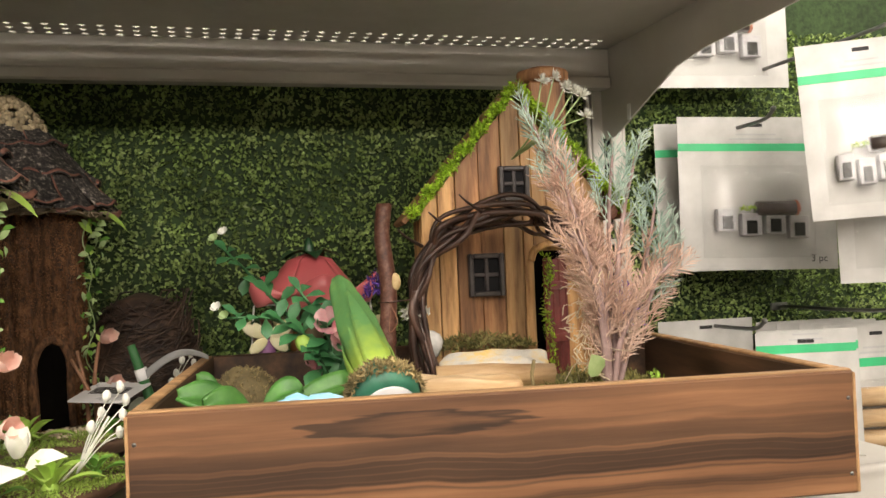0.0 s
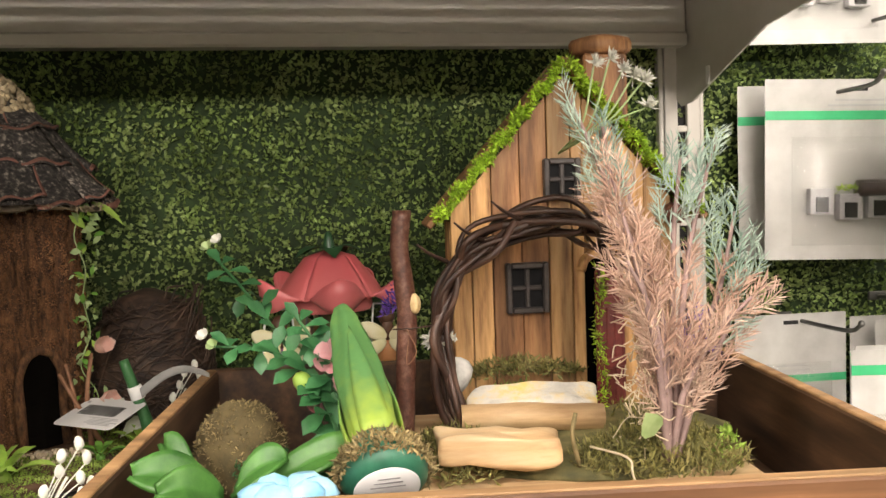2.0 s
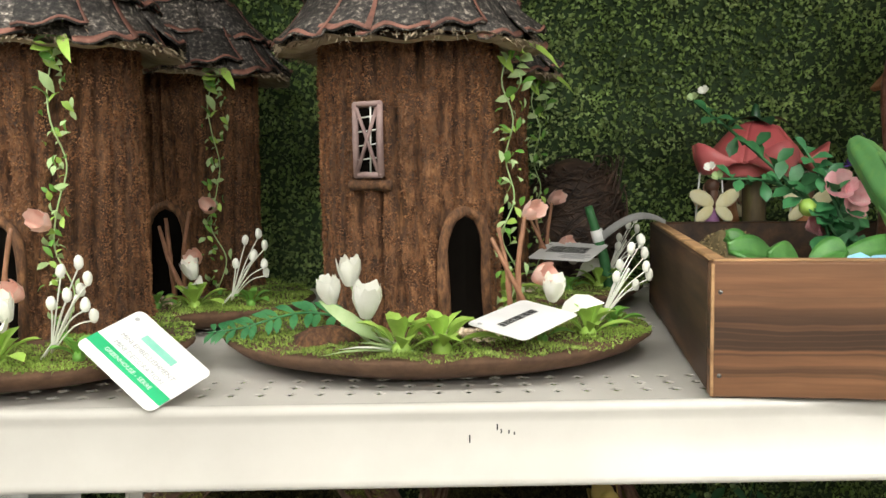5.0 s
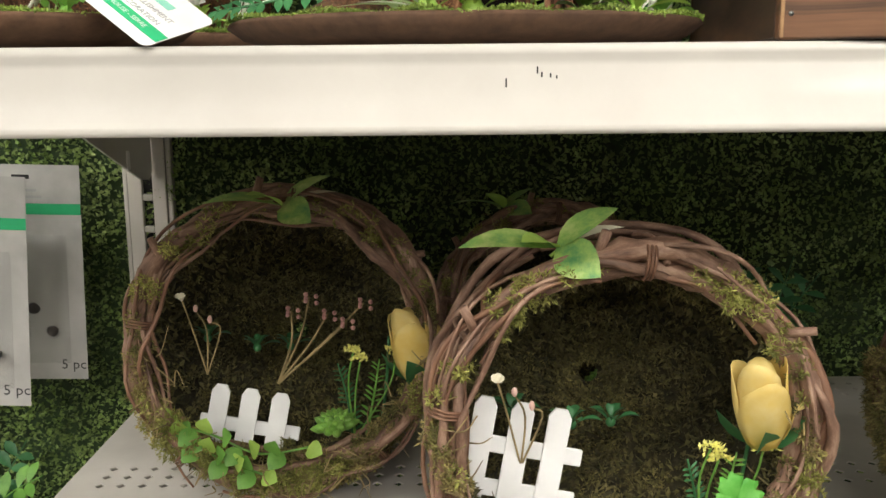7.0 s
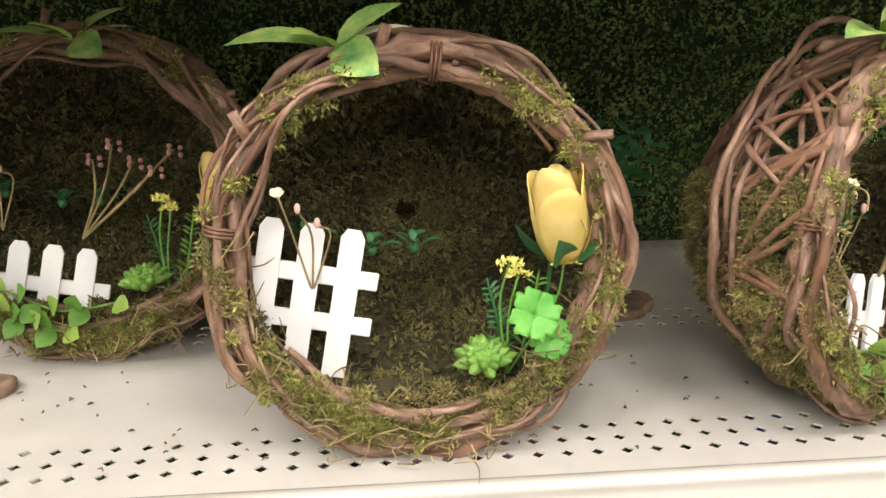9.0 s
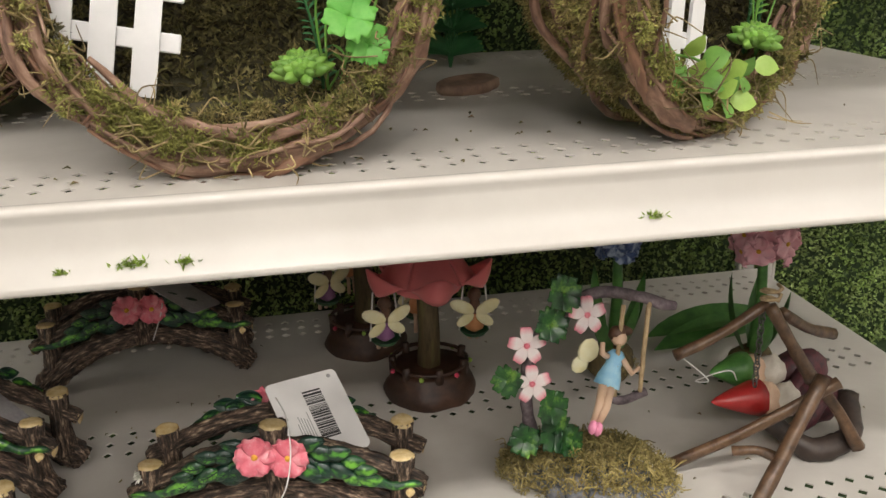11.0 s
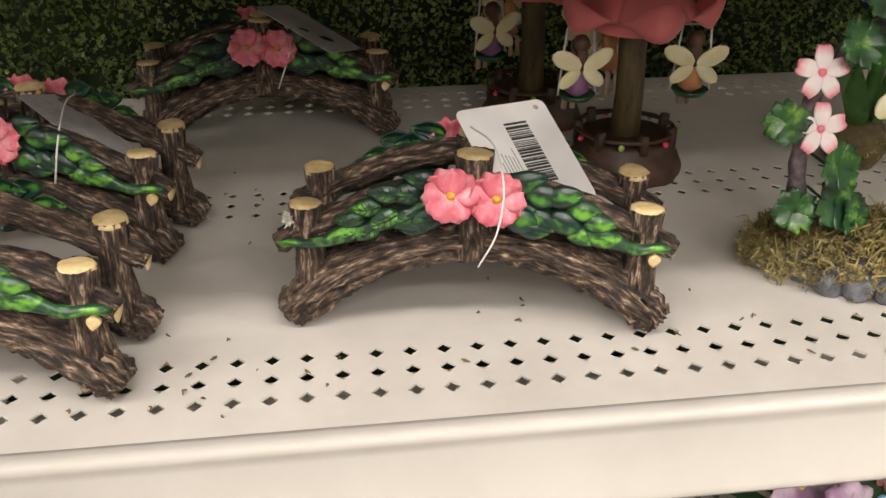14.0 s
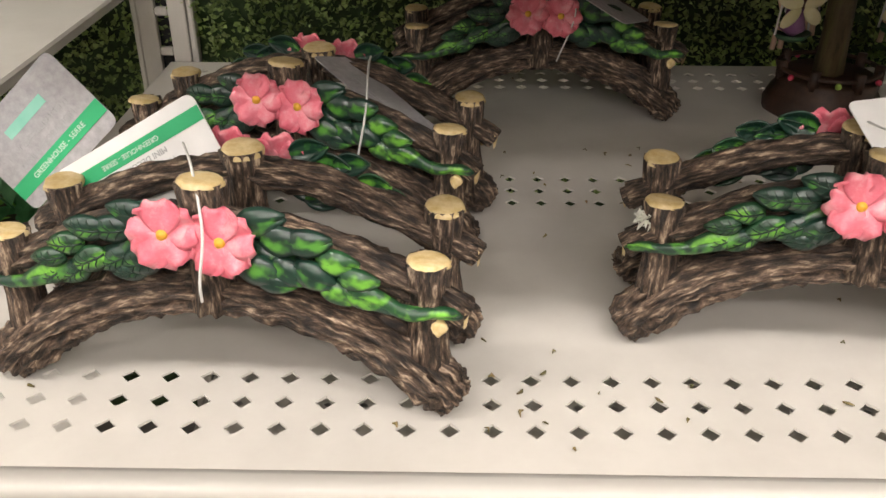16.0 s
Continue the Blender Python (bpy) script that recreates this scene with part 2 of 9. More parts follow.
# ---- materials ----
def mat(name, colours, scale=60.0, rough=0.6, bump=0.3, stretch=(1, 1, 1), island=0.0, each=0.0, metal=0.0, big=8.0, stain=0.25, depth=0.001, spec=0.5, sheen=0.0, coat=0.0, through=0.0, grain=False, lo=0.3, hi=0.7):
    """A surface with grain at two scales. colours: dark to light. island / each: how far single leaves or single objects differ. grain: follows the run of the piece."""
    m = bpy.data.materials.new(name)
    m.use_nodes = True
    nt = m.node_tree
    N, K = nt.nodes, nt.links
    bsdf = N["Principled BSDF"]
    tc = N.new("ShaderNodeTexCoord")
    mp = N.new("ShaderNodeMapping")
    mp.inputs["Scale"].default_value = stretch
    if grain:
        at = N.new("ShaderNodeAttribute")
        at.attribute_name = "grain"
        K.new(at.outputs["Vector"], mp.inputs["Vector"])
    else:
        K.new(tc.outputs["Object"], mp.inputs["Vector"])
    if each:
        info = N.new("ShaderNodeObjectInfo")
        mul = N.new("ShaderNodeMath")
        mul.operation = "MULTIPLY"
        mul.inputs[1].default_value = 37.0
        K.new(info.outputs["Random"], mul.inputs[0])
        K.new(mul.outputs[0], mp.inputs["Location"])
    fine = N.new("ShaderNodeTexNoise")
    fine.inputs["Scale"].default_value, fine.inputs["Detail"].default_value, fine.inputs["Roughness"].default_value = scale, 6.0, 0.65
    K.new(mp.outputs[0], fine.inputs["Vector"])
    ramp = N.new("ShaderNodeValToRGB")
    el = ramp.color_ramp.elements
    while len(el) < len(colours):
        el.new(0.5)
    for i, c in enumerate(colours):
        el[i].position = lo + (hi - lo) * i / max(1, len(colours) - 1)
        el[i].color = (*c, 1)
    K.new(fine.outputs["Fac"], ramp.inputs["Fac"])
    coarse = N.new("ShaderNodeTexNoise")
    coarse.inputs["Scale"].default_value, coarse.inputs["Detail"].default_value = big, 3.0
    K.new(mp.outputs[0], coarse.inputs["Vector"])
    rng = N.new("ShaderNodeMapRange")
    rng.inputs["From Min"].default_value, rng.inputs["From Max"].default_value = 0.3, 0.7
    rng.inputs["To Min"].default_value, rng.inputs["To Max"].default_value = 1 - stain, 1 + stain
    K.new(coarse.outputs["Fac"], rng.inputs["Value"])
    value = rng.outputs["Result"]
    for amount, node, socket in ((island, "ShaderNodeNewGeometry", "Random Per Island"), (each, "ShaderNodeObjectInfo", "Random")):
        if amount:
            src = N.new(node)
            r2 = N.new("ShaderNodeMapRange")
            r2.inputs["To Min"].default_value, r2.inputs["To Max"].default_value = 1 - amount, 1 + amount
            K.new(src.outputs[socket], r2.inputs["Value"])
            mu = N.new("ShaderNodeMath")
            mu.operation = "MULTIPLY"
            K.new(value, mu.inputs[0])
            K.new(r2.outputs["Result"], mu.inputs[1])
            value = mu.outputs[0]
    hsv = N.new("ShaderNodeHueSaturation")
    K.new(ramp.outputs["Color"], hsv.inputs["Color"])
    K.new(value, hsv.inputs["Value"])
    K.new(hsv.outputs["Color"], bsdf.inputs["Base Color"])
    bsdf.inputs["Roughness"].default_value = rough
    bsdf.inputs["Metallic"].default_value = metal
    bsdf.inputs["Specular IOR Level"].default_value = spec
    if sheen:
        bsdf.inputs["Sheen Weight"].default_value = sheen
    if coat:
        bsdf.inputs["Coat Weight"].default_value = coat
        bsdf.inputs["Coat Roughness"].default_value = 0.15
    if bump:
        bp = N.new("ShaderNodeBump")
        bp.inputs["Strength"].default_value, bp.inputs["Distance"].default_value = bump, depth
        K.new(fine.outputs["Fac"], bp.inputs["Height"])
        K.new(bp.outputs["Normal"], bsdf.inputs["Normal"])
    if through:
        tr = N.new("ShaderNodeBsdfTranslucent")
        K.new(hsv.outputs["Color"], tr.inputs["Color"])
        mx = N.new("ShaderNodeMixShader")
        mx.inputs[0].default_value = through
        K.new(bsdf.outputs[0], mx.inputs[1])
        K.new(tr.outputs[0], mx.inputs[2])
        K.new(mx.outputs[0], N["Material Output"].inputs["Surface"])
    return m


def two_tone(name, low, high, axis, lo, hi, rough=0.5, bump=0.2, scale=60.0, coat=0.0, wave=0.25):
    """Painted resin whose colour changes along one axis of its own thing, with an uneven brushed border."""
    m = mat(name, (low, low), scale, rough, bump, coat=coat)
    N, K = m.node_tree.nodes, m.node_tree.links
    tc = next(n for n in N if n.type == "TEX_COORD")
    sep = N.new("ShaderNodeSeparateXYZ")
    K.new(tc.outputs["Object"], sep.inputs[0])
    mr = N.new("ShaderNodeMapRange")
    mr.inputs["From Min"].default_value, mr.inputs["From Max"].default_value = lo, hi
    K.new(sep.outputs[axis], mr.inputs["Value"])
    ns = N.new("ShaderNodeTexNoise")
    ns.inputs["Scale"].default_value = scale
    K.new(tc.outputs["Object"], ns.inputs["Vector"])
    ad = N.new("ShaderNodeMath")
    ad.operation = "MULTIPLY_ADD"
    ad.inputs[1].default_value, ad.inputs[2].default_value = wave * 2, -wave
    K.new(ns.outputs["Fac"], ad.inputs[0])
    sm = N.new("ShaderNodeMath")
    sm.use_clamp = True
    K.new(mr.outputs["Result"], sm.inputs[0])
    K.new(ad.outputs[0], sm.inputs[1])
    mx = N.new("ShaderNodeMix")
    mx.data_type = "RGBA"
    mx.inputs[6].default_value, mx.inputs[7].default_value = (*low, 1), (*high, 1)
    K.new(sm.outputs[0], mx.inputs[0])
    hsv = next(n for n in N if n.type == "HUE_SAT")
    K.new(mx.outputs[2], hsv.inputs["Color"])
    return m


CREAM = mat("cream_powder_coat", ((0.55, 0.525, 0.48), (0.6, 0.577, 0.53)), 14, 0.22, 0.04, big=5, stain=0.05)
DECK = mat("cream_shelf_deck", ((0.515, 0.489, 0.445), (0.575, 0.549, 0.503)), 22, 0.45, 0.06, big=6, stain=0.08)
# Near-black for the unlit depth of slots and hang holes, and for scuffs.
SLOT = mat("slot_and_scuff_black", ((0.01, 0.01, 0.01), (0.02, 0.02, 0.02)), 20, 0.8, 0)
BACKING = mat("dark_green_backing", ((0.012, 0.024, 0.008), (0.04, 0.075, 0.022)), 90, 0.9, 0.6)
HEDGE = mat("boxwood_leaf", ((0.13, 0.2, 0.05), (0.24, 0.34, 0.1), (0.41, 0.51, 0.2)), 9, 0.5, 0, island=0.42, big=14, stain=0.35, through=0.15)
FLOOR = mat("grey_store_floor", ((0.2, 0.19, 0.17), (0.28, 0.26, 0.24)), 3, 0.4, 0.05)
PLASTER = mat("white_ceiling", ((0.7, 0.69, 0.66), (0.78, 0.77, 0.74)), 5, 0.8, 0.1)
BLOCKER_STOCK = mat("blocker_stock_mix", ((0.12, 0.13, 0.1), (0.3, 0.28, 0.24), (0.55, 0.5, 0.45)), 6, 0.7, 0.1, big=3, stain=0.5)


def streak_board(m, x0, z0, rx, rz):
    """Adds close dark year lines along the board and one scorched knot with a ragged outline."""
    N, K = m.node_tree.nodes, m.node_tree.links
    bsdf = N["Principled BSDF"]
    base = bsdf.inputs["Base Color"].links[0].from_socket
    tc = next(n for n in N if n.type == "TEX_COORD")
    warp = N.new("ShaderNodeTexNoise")
    warp.inputs["Scale"].default_value, warp.inputs["Detail"].default_value = 3.0, 3.0
    mp = N.new("ShaderNodeMapping")
    mp.inputs["Scale"].default_value = (2.2, 1.0, 5.0)
    K.new(tc.outputs["Object"], mp.inputs["Vector"])
    K.new(mp.outputs[0], warp.inputs["Vector"])
    sep = N.new("ShaderNodeSeparateXYZ")
    K.new(tc.outputs["Object"], sep.inputs[0])

    def math_node(op, a, b):
        n = N.new("ShaderNodeMath")
        n.operation = op
        for k, v in enumerate((a, b)):
            if isinstance(v, (int, float)):
                n.inputs[k].default_value = v
            elif v is not None:
                K.new(v, n.inputs[k])
        return n.outputs[0]
    shift = math_node("MULTIPLY", math_node("SUBTRACT", warp.outputs["Fac"], 0.5), 0.02)
    height = math_node("ADD", sep.outputs[2], shift)
    line = N.new("ShaderNodeTexNoise")
    line.noise_dimensions = "1D"
    line.inputs["Scale"].default_value, line.inputs["Detail"].default_value, line.inputs["Roughness"].default_value = 62.0, 3.0, 0.6
    K.new(height, line.inputs["W"])
    mr = N.new("ShaderNodeMapRange")
    mr.inputs["From Min"].default_value, mr.inputs["From Max"].default_value = 0.46, 0.57
    mr.inputs["To Min"].default_value, mr.inputs["To Max"].default_value = 0.76, 0.0
    K.new(line.outputs["Fac"], mr.inputs["Value"])
    dx = math_node("DIVIDE", math_node("SUBTRACT", sep.outputs[0], x0), rx)
    dz = math_node("DIVIDE", math_node("SUBTRACT", math_node("ADD", sep.outputs[2], math_node("MULTIPLY", shift, 0.5)), z0), rz)
    rag = N.new("ShaderNodeTexNoise")
    rag.inputs["Scale"].default_value = 90.0
    m2 = N.new("ShaderNodeMapping")
    m2.inputs["Scale"].default_value = (0.22, 1.0, 2.0)
    K.new(tc.outputs["Object"], m2.inputs["Vector"])
    K.new(m2.outputs[0], rag.inputs["Vector"])
    d = math_node("ADD", math_node("ADD", math_node("MULTIPLY", dx, dx), math_node("MULTIPLY", dz, dz)), math_node("MULTIPLY", math_node("SUBTRACT", rag.outputs["Fac"], 0.5), 2.0))
    knot = N.new("ShaderNodeMapRange")
    knot.inputs["From Min"].default_value, knot.inputs["From Max"].default_value = 0.8, 1.0
    knot.inputs["To Min"].default_value, knot.inputs["To Max"].default_value = 0.28, 1.0
    K.new(d, knot.inputs["Value"])
    hsv = N.new("ShaderNodeHueSaturation")
    K.new(base, hsv.inputs["Color"])
    low = N.new("ShaderNodeMapRange")
    low.inputs["From Min"].default_value, low.inputs["From Max"].default_value = 0.046, 0.066
    low.inputs["To Min"].default_value, low.inputs["To Max"].default_value = 1.0, 0.3
    K.new(height, low.inputs["Value"])
    lines = math_node("SUBTRACT", 1.0, math_node("MULTIPLY", mr.outputs["Result"], low.outputs["Result"]))
    # the knot is paler inside than along its rim
    heart, open_end = N.new("ShaderNodeMapRange"), N.new("ShaderNodeMapRange")
    heart.inputs["From Min"].default_value, heart.inputs["From Max"].default_value = 0.7, 0.25
    K.new(d, heart.inputs["Value"])
    open_end.inputs["From Min"].default_value, open_end.inputs["From Max"].default_value = -0.75, -0.1
    K.new(dx, open_end.inputs["Value"])
    pale = math_node("MULTIPLY", math_node("MULTIPLY", heart.outputs["Result"], open_end.outputs["Result"]), 0.5)
    K.new(math_node("MULTIPLY", lines, math_node("ADD", knot.outputs["Result"], pale)), hsv.inputs["Value"])
    K.new(hsv.outputs["Color"], bsdf.inputs["Base Color"])
    return m


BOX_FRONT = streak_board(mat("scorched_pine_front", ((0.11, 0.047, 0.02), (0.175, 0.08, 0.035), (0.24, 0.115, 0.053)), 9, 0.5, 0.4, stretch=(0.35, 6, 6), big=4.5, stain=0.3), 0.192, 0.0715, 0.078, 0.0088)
BOX_EDGE = mat("bare_pine_edge", ((0.25, 0.13, 0.055), (0.48, 0.29, 0.14)), 9, 0.6, 0.3, stretch=(1, 6, 6), stain=0.35)
# Darker than the front board; used on the tray's sides, back and floor.
BOX_DARK = mat("dark_board_pine", ((0.018, 0.009, 0.005), (0.06, 0.03, 0.014), (0.12, 0.06, 0.028)), 5, 0.6, 0.35, stretch=(9, 0.9, 9), stain=0.4)
PLANK = mat("aged_house_plank", ((0.2, 0.085, 0.03), (0.52, 0.29, 0.115), (0.68, 0.43, 0.2)), 18, 0.6, 0.45, stretch=(7, 7, 0.7), each=0.35, stain=0.35)
PLANK_DARK = mat("dark_house_plank", ((0.09, 0.038, 0.015), (0.26, 0.12, 0.05), (0.4, 0.21, 0.09)), 18, 0.6, 0.45, stretch=(7, 7, 0.7), each=0.2, stain=0.4)
LOG_WOOD = mat("split_light_log", ((0.26, 0.14, 0.06), (0.5, 0.33, 0.17), (0.62, 0.46, 0.28)), 9, 0.6, 0.3, stretch=(0.8, 6, 6), each=0.1)
BRANCH = mat("reddish_branch_bark", ((0.05, 0.018, 0.012), (0.13, 0.05, 0.032), (0.24, 0.13, 0.09)), 170, 0.45, 0.6, stretch=(1, 1, 1), stain=0.4)
VINE = mat("dark_vine", ((0.012, 0.006, 0.004), (0.04, 0.018, 0.011), (0.11, 0.055, 0.034)), 120, 0.5, 0.5, stretch=(0.25, 1, 1), island=0.35, grain=True)
CUT = mat("cut_wood", ((0.5, 0.33, 0.14), (0.68, 0.52, 0.28)), 120, 0.6, 0.3)
MOSS_BRIGHT = mat("bright_preserved_moss", ((0.14, 0.26, 0.012), (0.3, 0.48, 0.03), (0.46, 0.62, 0.08)), 40, 0.7, 0, island=0.45, through=0.2)
MOSS_OLIVE = mat("olive_sheet_moss", ((0.08, 0.08, 0.02), (0.19, 0.175, 0.052), (0.34, 0.29, 0.115)), 50, 0.8, 0, island=0.5, through=0.12)
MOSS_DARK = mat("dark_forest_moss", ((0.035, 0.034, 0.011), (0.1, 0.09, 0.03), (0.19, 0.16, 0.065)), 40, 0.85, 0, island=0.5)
MOSS_GREEN = mat("green_turf_moss", ((0.1, 0.16, 0.022), (0.21, 0.3, 0.05), (0.34, 0.43, 0.12)), 40, 0.8, 0, island=0.38, through=0.12)
LICHEN = mat("cream_lichen", ((0.45, 0.36, 0.24), (0.68, 0.58, 0.42)), 60, 0.7, 0, island=0.25)
STRAW = mat("dry_straw_moss", ((0.1, 0.085, 0.034), (0.24, 0.18, 0.08), (0.4, 0.31, 0.15)), 40, 0.8, 0, island=0.4)
IRON = mat("dark_window_frame", ((0.03, 0.025, 0.024), (0.075, 0.062, 0.058)), 90, 0.5, 0.3)
# Flat black puts the darkness inside doors and windows into colour.
UNLIT_BLACK = mat("unlit_opening_black", ((0.003, 0.0025, 0.002), (0.006, 0.005, 0.004)), 20, 0.9, 0, spec=0.0)
GLASS_DARK = mat("dark_window_pane", ((0.008, 0.008, 0.009), (0.016, 0.016, 0.017)), 20, 0.75, 0, spec=0.15)
STONE = mat("pale_stone", ((0.28, 0.27, 0.25), (0.5, 0.49, 0.46), (0.62, 0.6, 0.57)), 70, 0.7, 0.5)
SLAB = mat("white_yellow_slab", ((0.36, 0.34, 0.3), (0.55, 0.52, 0.46), (0.68, 0.46, 0.1)), 30, 0.7, 0.9, depth=0.004)
DUSTY_PINK = mat("dusty_pink_sprig", ((0.35, 0.21, 0.155), (0.53, 0.36, 0.28), (0.62, 0.48, 0.39)), 30, 0.6, 0, island=0.25, through=0.15)
DUSTY_TEAL = mat("dusty_teal_sprig", ((0.2, 0.31, 0.25), (0.36, 0.48, 0.4), (0.5, 0.58, 0.5)), 30, 0.6, 0, island=0.25, through=0.15)
STEM_GREY = mat("mauve_stem", ((0.2, 0.13, 0.12), (0.36, 0.25, 0.23)), 60, 0.6, 0.3)
LEAF_GREEN = mat("fresh_green_leaf", ((0.09, 0.24, 0.035), (0.2, 0.42, 0.075)), 45, 0.45, 0.15, island=0.3, through=0.2)
LEAF_PALE = mat("pale_green_leaf", ((0.3, 0.45, 0.17), (0.5, 0.62, 0.32)), 45, 0.5, 0.1, island=0.25, through=0.2)
LEAF_LIME = mat("lime_leaf", ((0.25, 0.42, 0.06), (0.42, 0.6, 0.13)), 45, 0.45, 0.1, island=0.25, through=0.2)
LEAF_DEEP = mat("deep_green_leaf", ((0.02, 0.1, 0.03), (0.06, 0.2, 0.07)), 45, 0.45, 0.15, island=0.3, through=0.12)
LEAF_SPRAY = mat("spray_leaf", ((0.02, 0.115, 0.04), (0.07, 0.24, 0.085)), 45, 0.45, 0.15, island=0.35, through=0.15)
PETAL_WHITE = mat("white_petal", ((0.72, 0.72, 0.62), (0.85, 0.85, 0.8)), 50, 0.6, 0.1, island=0.1, through=0.2)
PETAL_PINK = mat("pink_petal", ((0.72, 0.25, 0.3), (0.85, 0.6, 0.6)), 60, 0.6, 0.1, island=0.2, through=0.2)
PETAL_BLUSH = mat("blush_petal", ((0.75, 0.42, 0.34), (0.85, 0.66, 0.58)), 60, 0.6, 0.1, island=0.15, through=0.2)
PETAL_BLUE = mat("light_blue_petal", ((0.18, 0.5, 0.8), (0.42, 0.72, 0.9)), 60, 0.5, 0.15)
PETAL_PURPLE = mat("purple_petal", ((0.06, 0.02, 0.25), (0.2, 0.1, 0.5)), 60, 0.6, 0, island=0.4)
PETAL_YELLOW = mat("yellow_rose_petal", ((0.78, 0.56, 0.12), (0.85, 0.7, 0.3)), 35, 0.55, 0.1, big=20, stain=0.12, through=0.2)
RESIN_RED = two_tone("red_resin_petal", (0.76, 0.22, 0.22), (0.62, 0.12, 0.13), 2, 0.12, 0.165, 0.38, 0.12, 50)
RESIN_GREEN = mat("green_resin", ((0.025, 0.1, 0.02), (0.09, 0.25, 0.05)), 50, 0.4, 0.3, stain=0.35)
RESIN_DEEP = mat("deep_green_resin", ((0.012, 0.05, 0.02), (0.03, 0.11, 0.04)), 60, 0.4, 0.4)
BULB = two_tone("bulb_sprout_paint", (0.28, 0.38, 0.045), (0.075, 0.2, 0.06), 2, 0.0, 0.05, 0.5, 0.35, 90, wave=0.5)
BULB_BASE = mat("teal_bulb_base", ((0.008, 0.07, 0.04), (0.035, 0.17, 0.1)), 30, 0.45, 0.3)
# Darker than the fibres below, so groove shade sits partly in this colour.
TRUNK = mat("brown_fibre_trunk", ((0.014, 0.006, 0.003), (0.1, 0.045, 0.019), (0.25, 0.12, 0.05)), 190, 0.85, 1.0, stretch=(1, 1, 0.4), stain=0.35, depth=0.003)
TRUNK_FUZZ = mat("brown_fibre_fuzz", ((0.1, 0.042, 0.017), (0.22, 0.1, 0.042), (0.4, 0.2, 0.09)), 40, 0.9, 0, island=0.25)
SHINGLE = mat("charred_bark_shingle", ((0.012, 0.01, 0.009), (0.03, 0.026, 0.023), (0.075, 0.064, 0.056), (0.34, 0.3, 0.25)), 210, 0.8, 0.9, each=0.3, stain=0.45, depth=0.002, lo=0.36, hi=0.66)
SHINGLE_EDGE = mat("terracotta_shingle_edge", ((0.1, 0.042, 0.03), (0.25, 0.11, 0.078)), 110, 0.75, 0.4, each=0.25, stain=0.4, big=40)
TWIG_PALE = mat("reddish_twig", ((0.16, 0.07, 0.035), (0.36, 0.18, 0.1)), 70, 0.6, 0.4)
GRAVEL = mat("tan_gravel", ((0.35, 0.26, 0.17), (0.66, 0.56, 0.43)), 80, 0.8, 0.4, island=0.35)
BASE_BROWN = mat("brown_felt_base", ((0.06, 0.03, 0.016), (0.12, 0.065, 0.035)), 70, 0.9, 0.4)
WICKER = mat("dark_bristle_dome", ((0.01, 0.006, 0.004), (0.045, 0.025, 0.016), (0.11, 0.065, 0.042)), 60, 0.7, 0.4, island=0.5)
PAPER = mat("white_card", ((0.74, 0.73, 0.72), (0.8, 0.79, 0.78)), 30, 0.5, 0.03)
PAPER_GREY = mat("grey_card_back", ((0.3, 0.29, 0.3), (0.45, 0.44, 0.45)), 160, 0.5, 0.03)
INK = mat("black_ink", ((0.02, 0.02, 0.02), (0.04, 0.04, 0.04)), 30, 0.6, 0)
INK_GREY = mat("grey_ink", ((0.35, 0.35, 0.35), (0.42, 0.42, 0.42)), 30, 0.6, 0)
BAND = mat("green_ink_band", ((0.02, 0.36, 0.14), (0.03, 0.42, 0.17)), 30, 0.5, 0)
CORD = mat("white_cord", ((0.6, 0.6, 0.58), (0.75, 0.74, 0.72)), 200, 0.6, 0.2)
STEEL = mat("dark_steel_hook", ((0.14, 0.14, 0.14), (0.24, 0.24, 0.23)), 60, 0.35, 0.05, metal=0.9)
TWIG = mat("basket_twig", ((0.075, 0.04, 0.026), (0.21, 0.118, 0.078), (0.4, 0.265, 0.185)), 150, 0.6, 0.6, stretch=(0.3, 1, 1), island=0.3, stain=0.35, grain=True)
TWIG_RED = mat("thin_red_vine", ((0.12, 0.055, 0.032), (0.28, 0.15, 0.09)), 150, 0.5, 0.3, stretch=(0.3, 1, 1), island=0.25, grain=True)
FENCE = mat("white_painted_fence", ((0.74, 0.74, 0.73), (0.82, 0.82, 0.81)), 40, 0.55, 0.15)
SUCC = mat("green_succulent", ((0.1, 0.26, 0.035), (0.24, 0.42, 0.08)), 40, 0.45, 0.1, each=0.3, through=0.12)
CLOVER = mat("bright_clover", ((0.08, 0.36, 0.04), (0.2, 0.54, 0.1)), 40, 0.5, 0.1, island=0.15, through=0.2)
FOIL = mat("variegated_leaf", ((0.07, 0.24, 0.08), (0.26, 0.42, 0.1), (0.5, 0.58, 0.22)), 60, 0.5, 0.1, through=0.15)
BARK = mat("painted_bridge_bark", ((0.005, 0.0035, 0.0025), (0.022, 0.014, 0.0095), (0.072, 0.046, 0.031), (0.17, 0.115, 0.08), (0.5, 0.38, 0.27)), 430, 0.5, 1.0, stretch=(0.2, 1, 1), stain=0.4, big=60, depth=0.004, grain=True, lo=0.35, hi=0.65)
CUT_TOP = mat("cream_cut_top", ((0.5, 0.34, 0.12), (0.76, 0.62, 0.36)), 130, 0.5, 0.3, coat=0.2)
RESIN_PINK = mat("coral_pink_resin", ((0.72, 0.1, 0.16), (0.8, 0.2, 0.26), (0.85, 0.42, 0.45)), 90, 0.42, 0.15, coat=0.2)


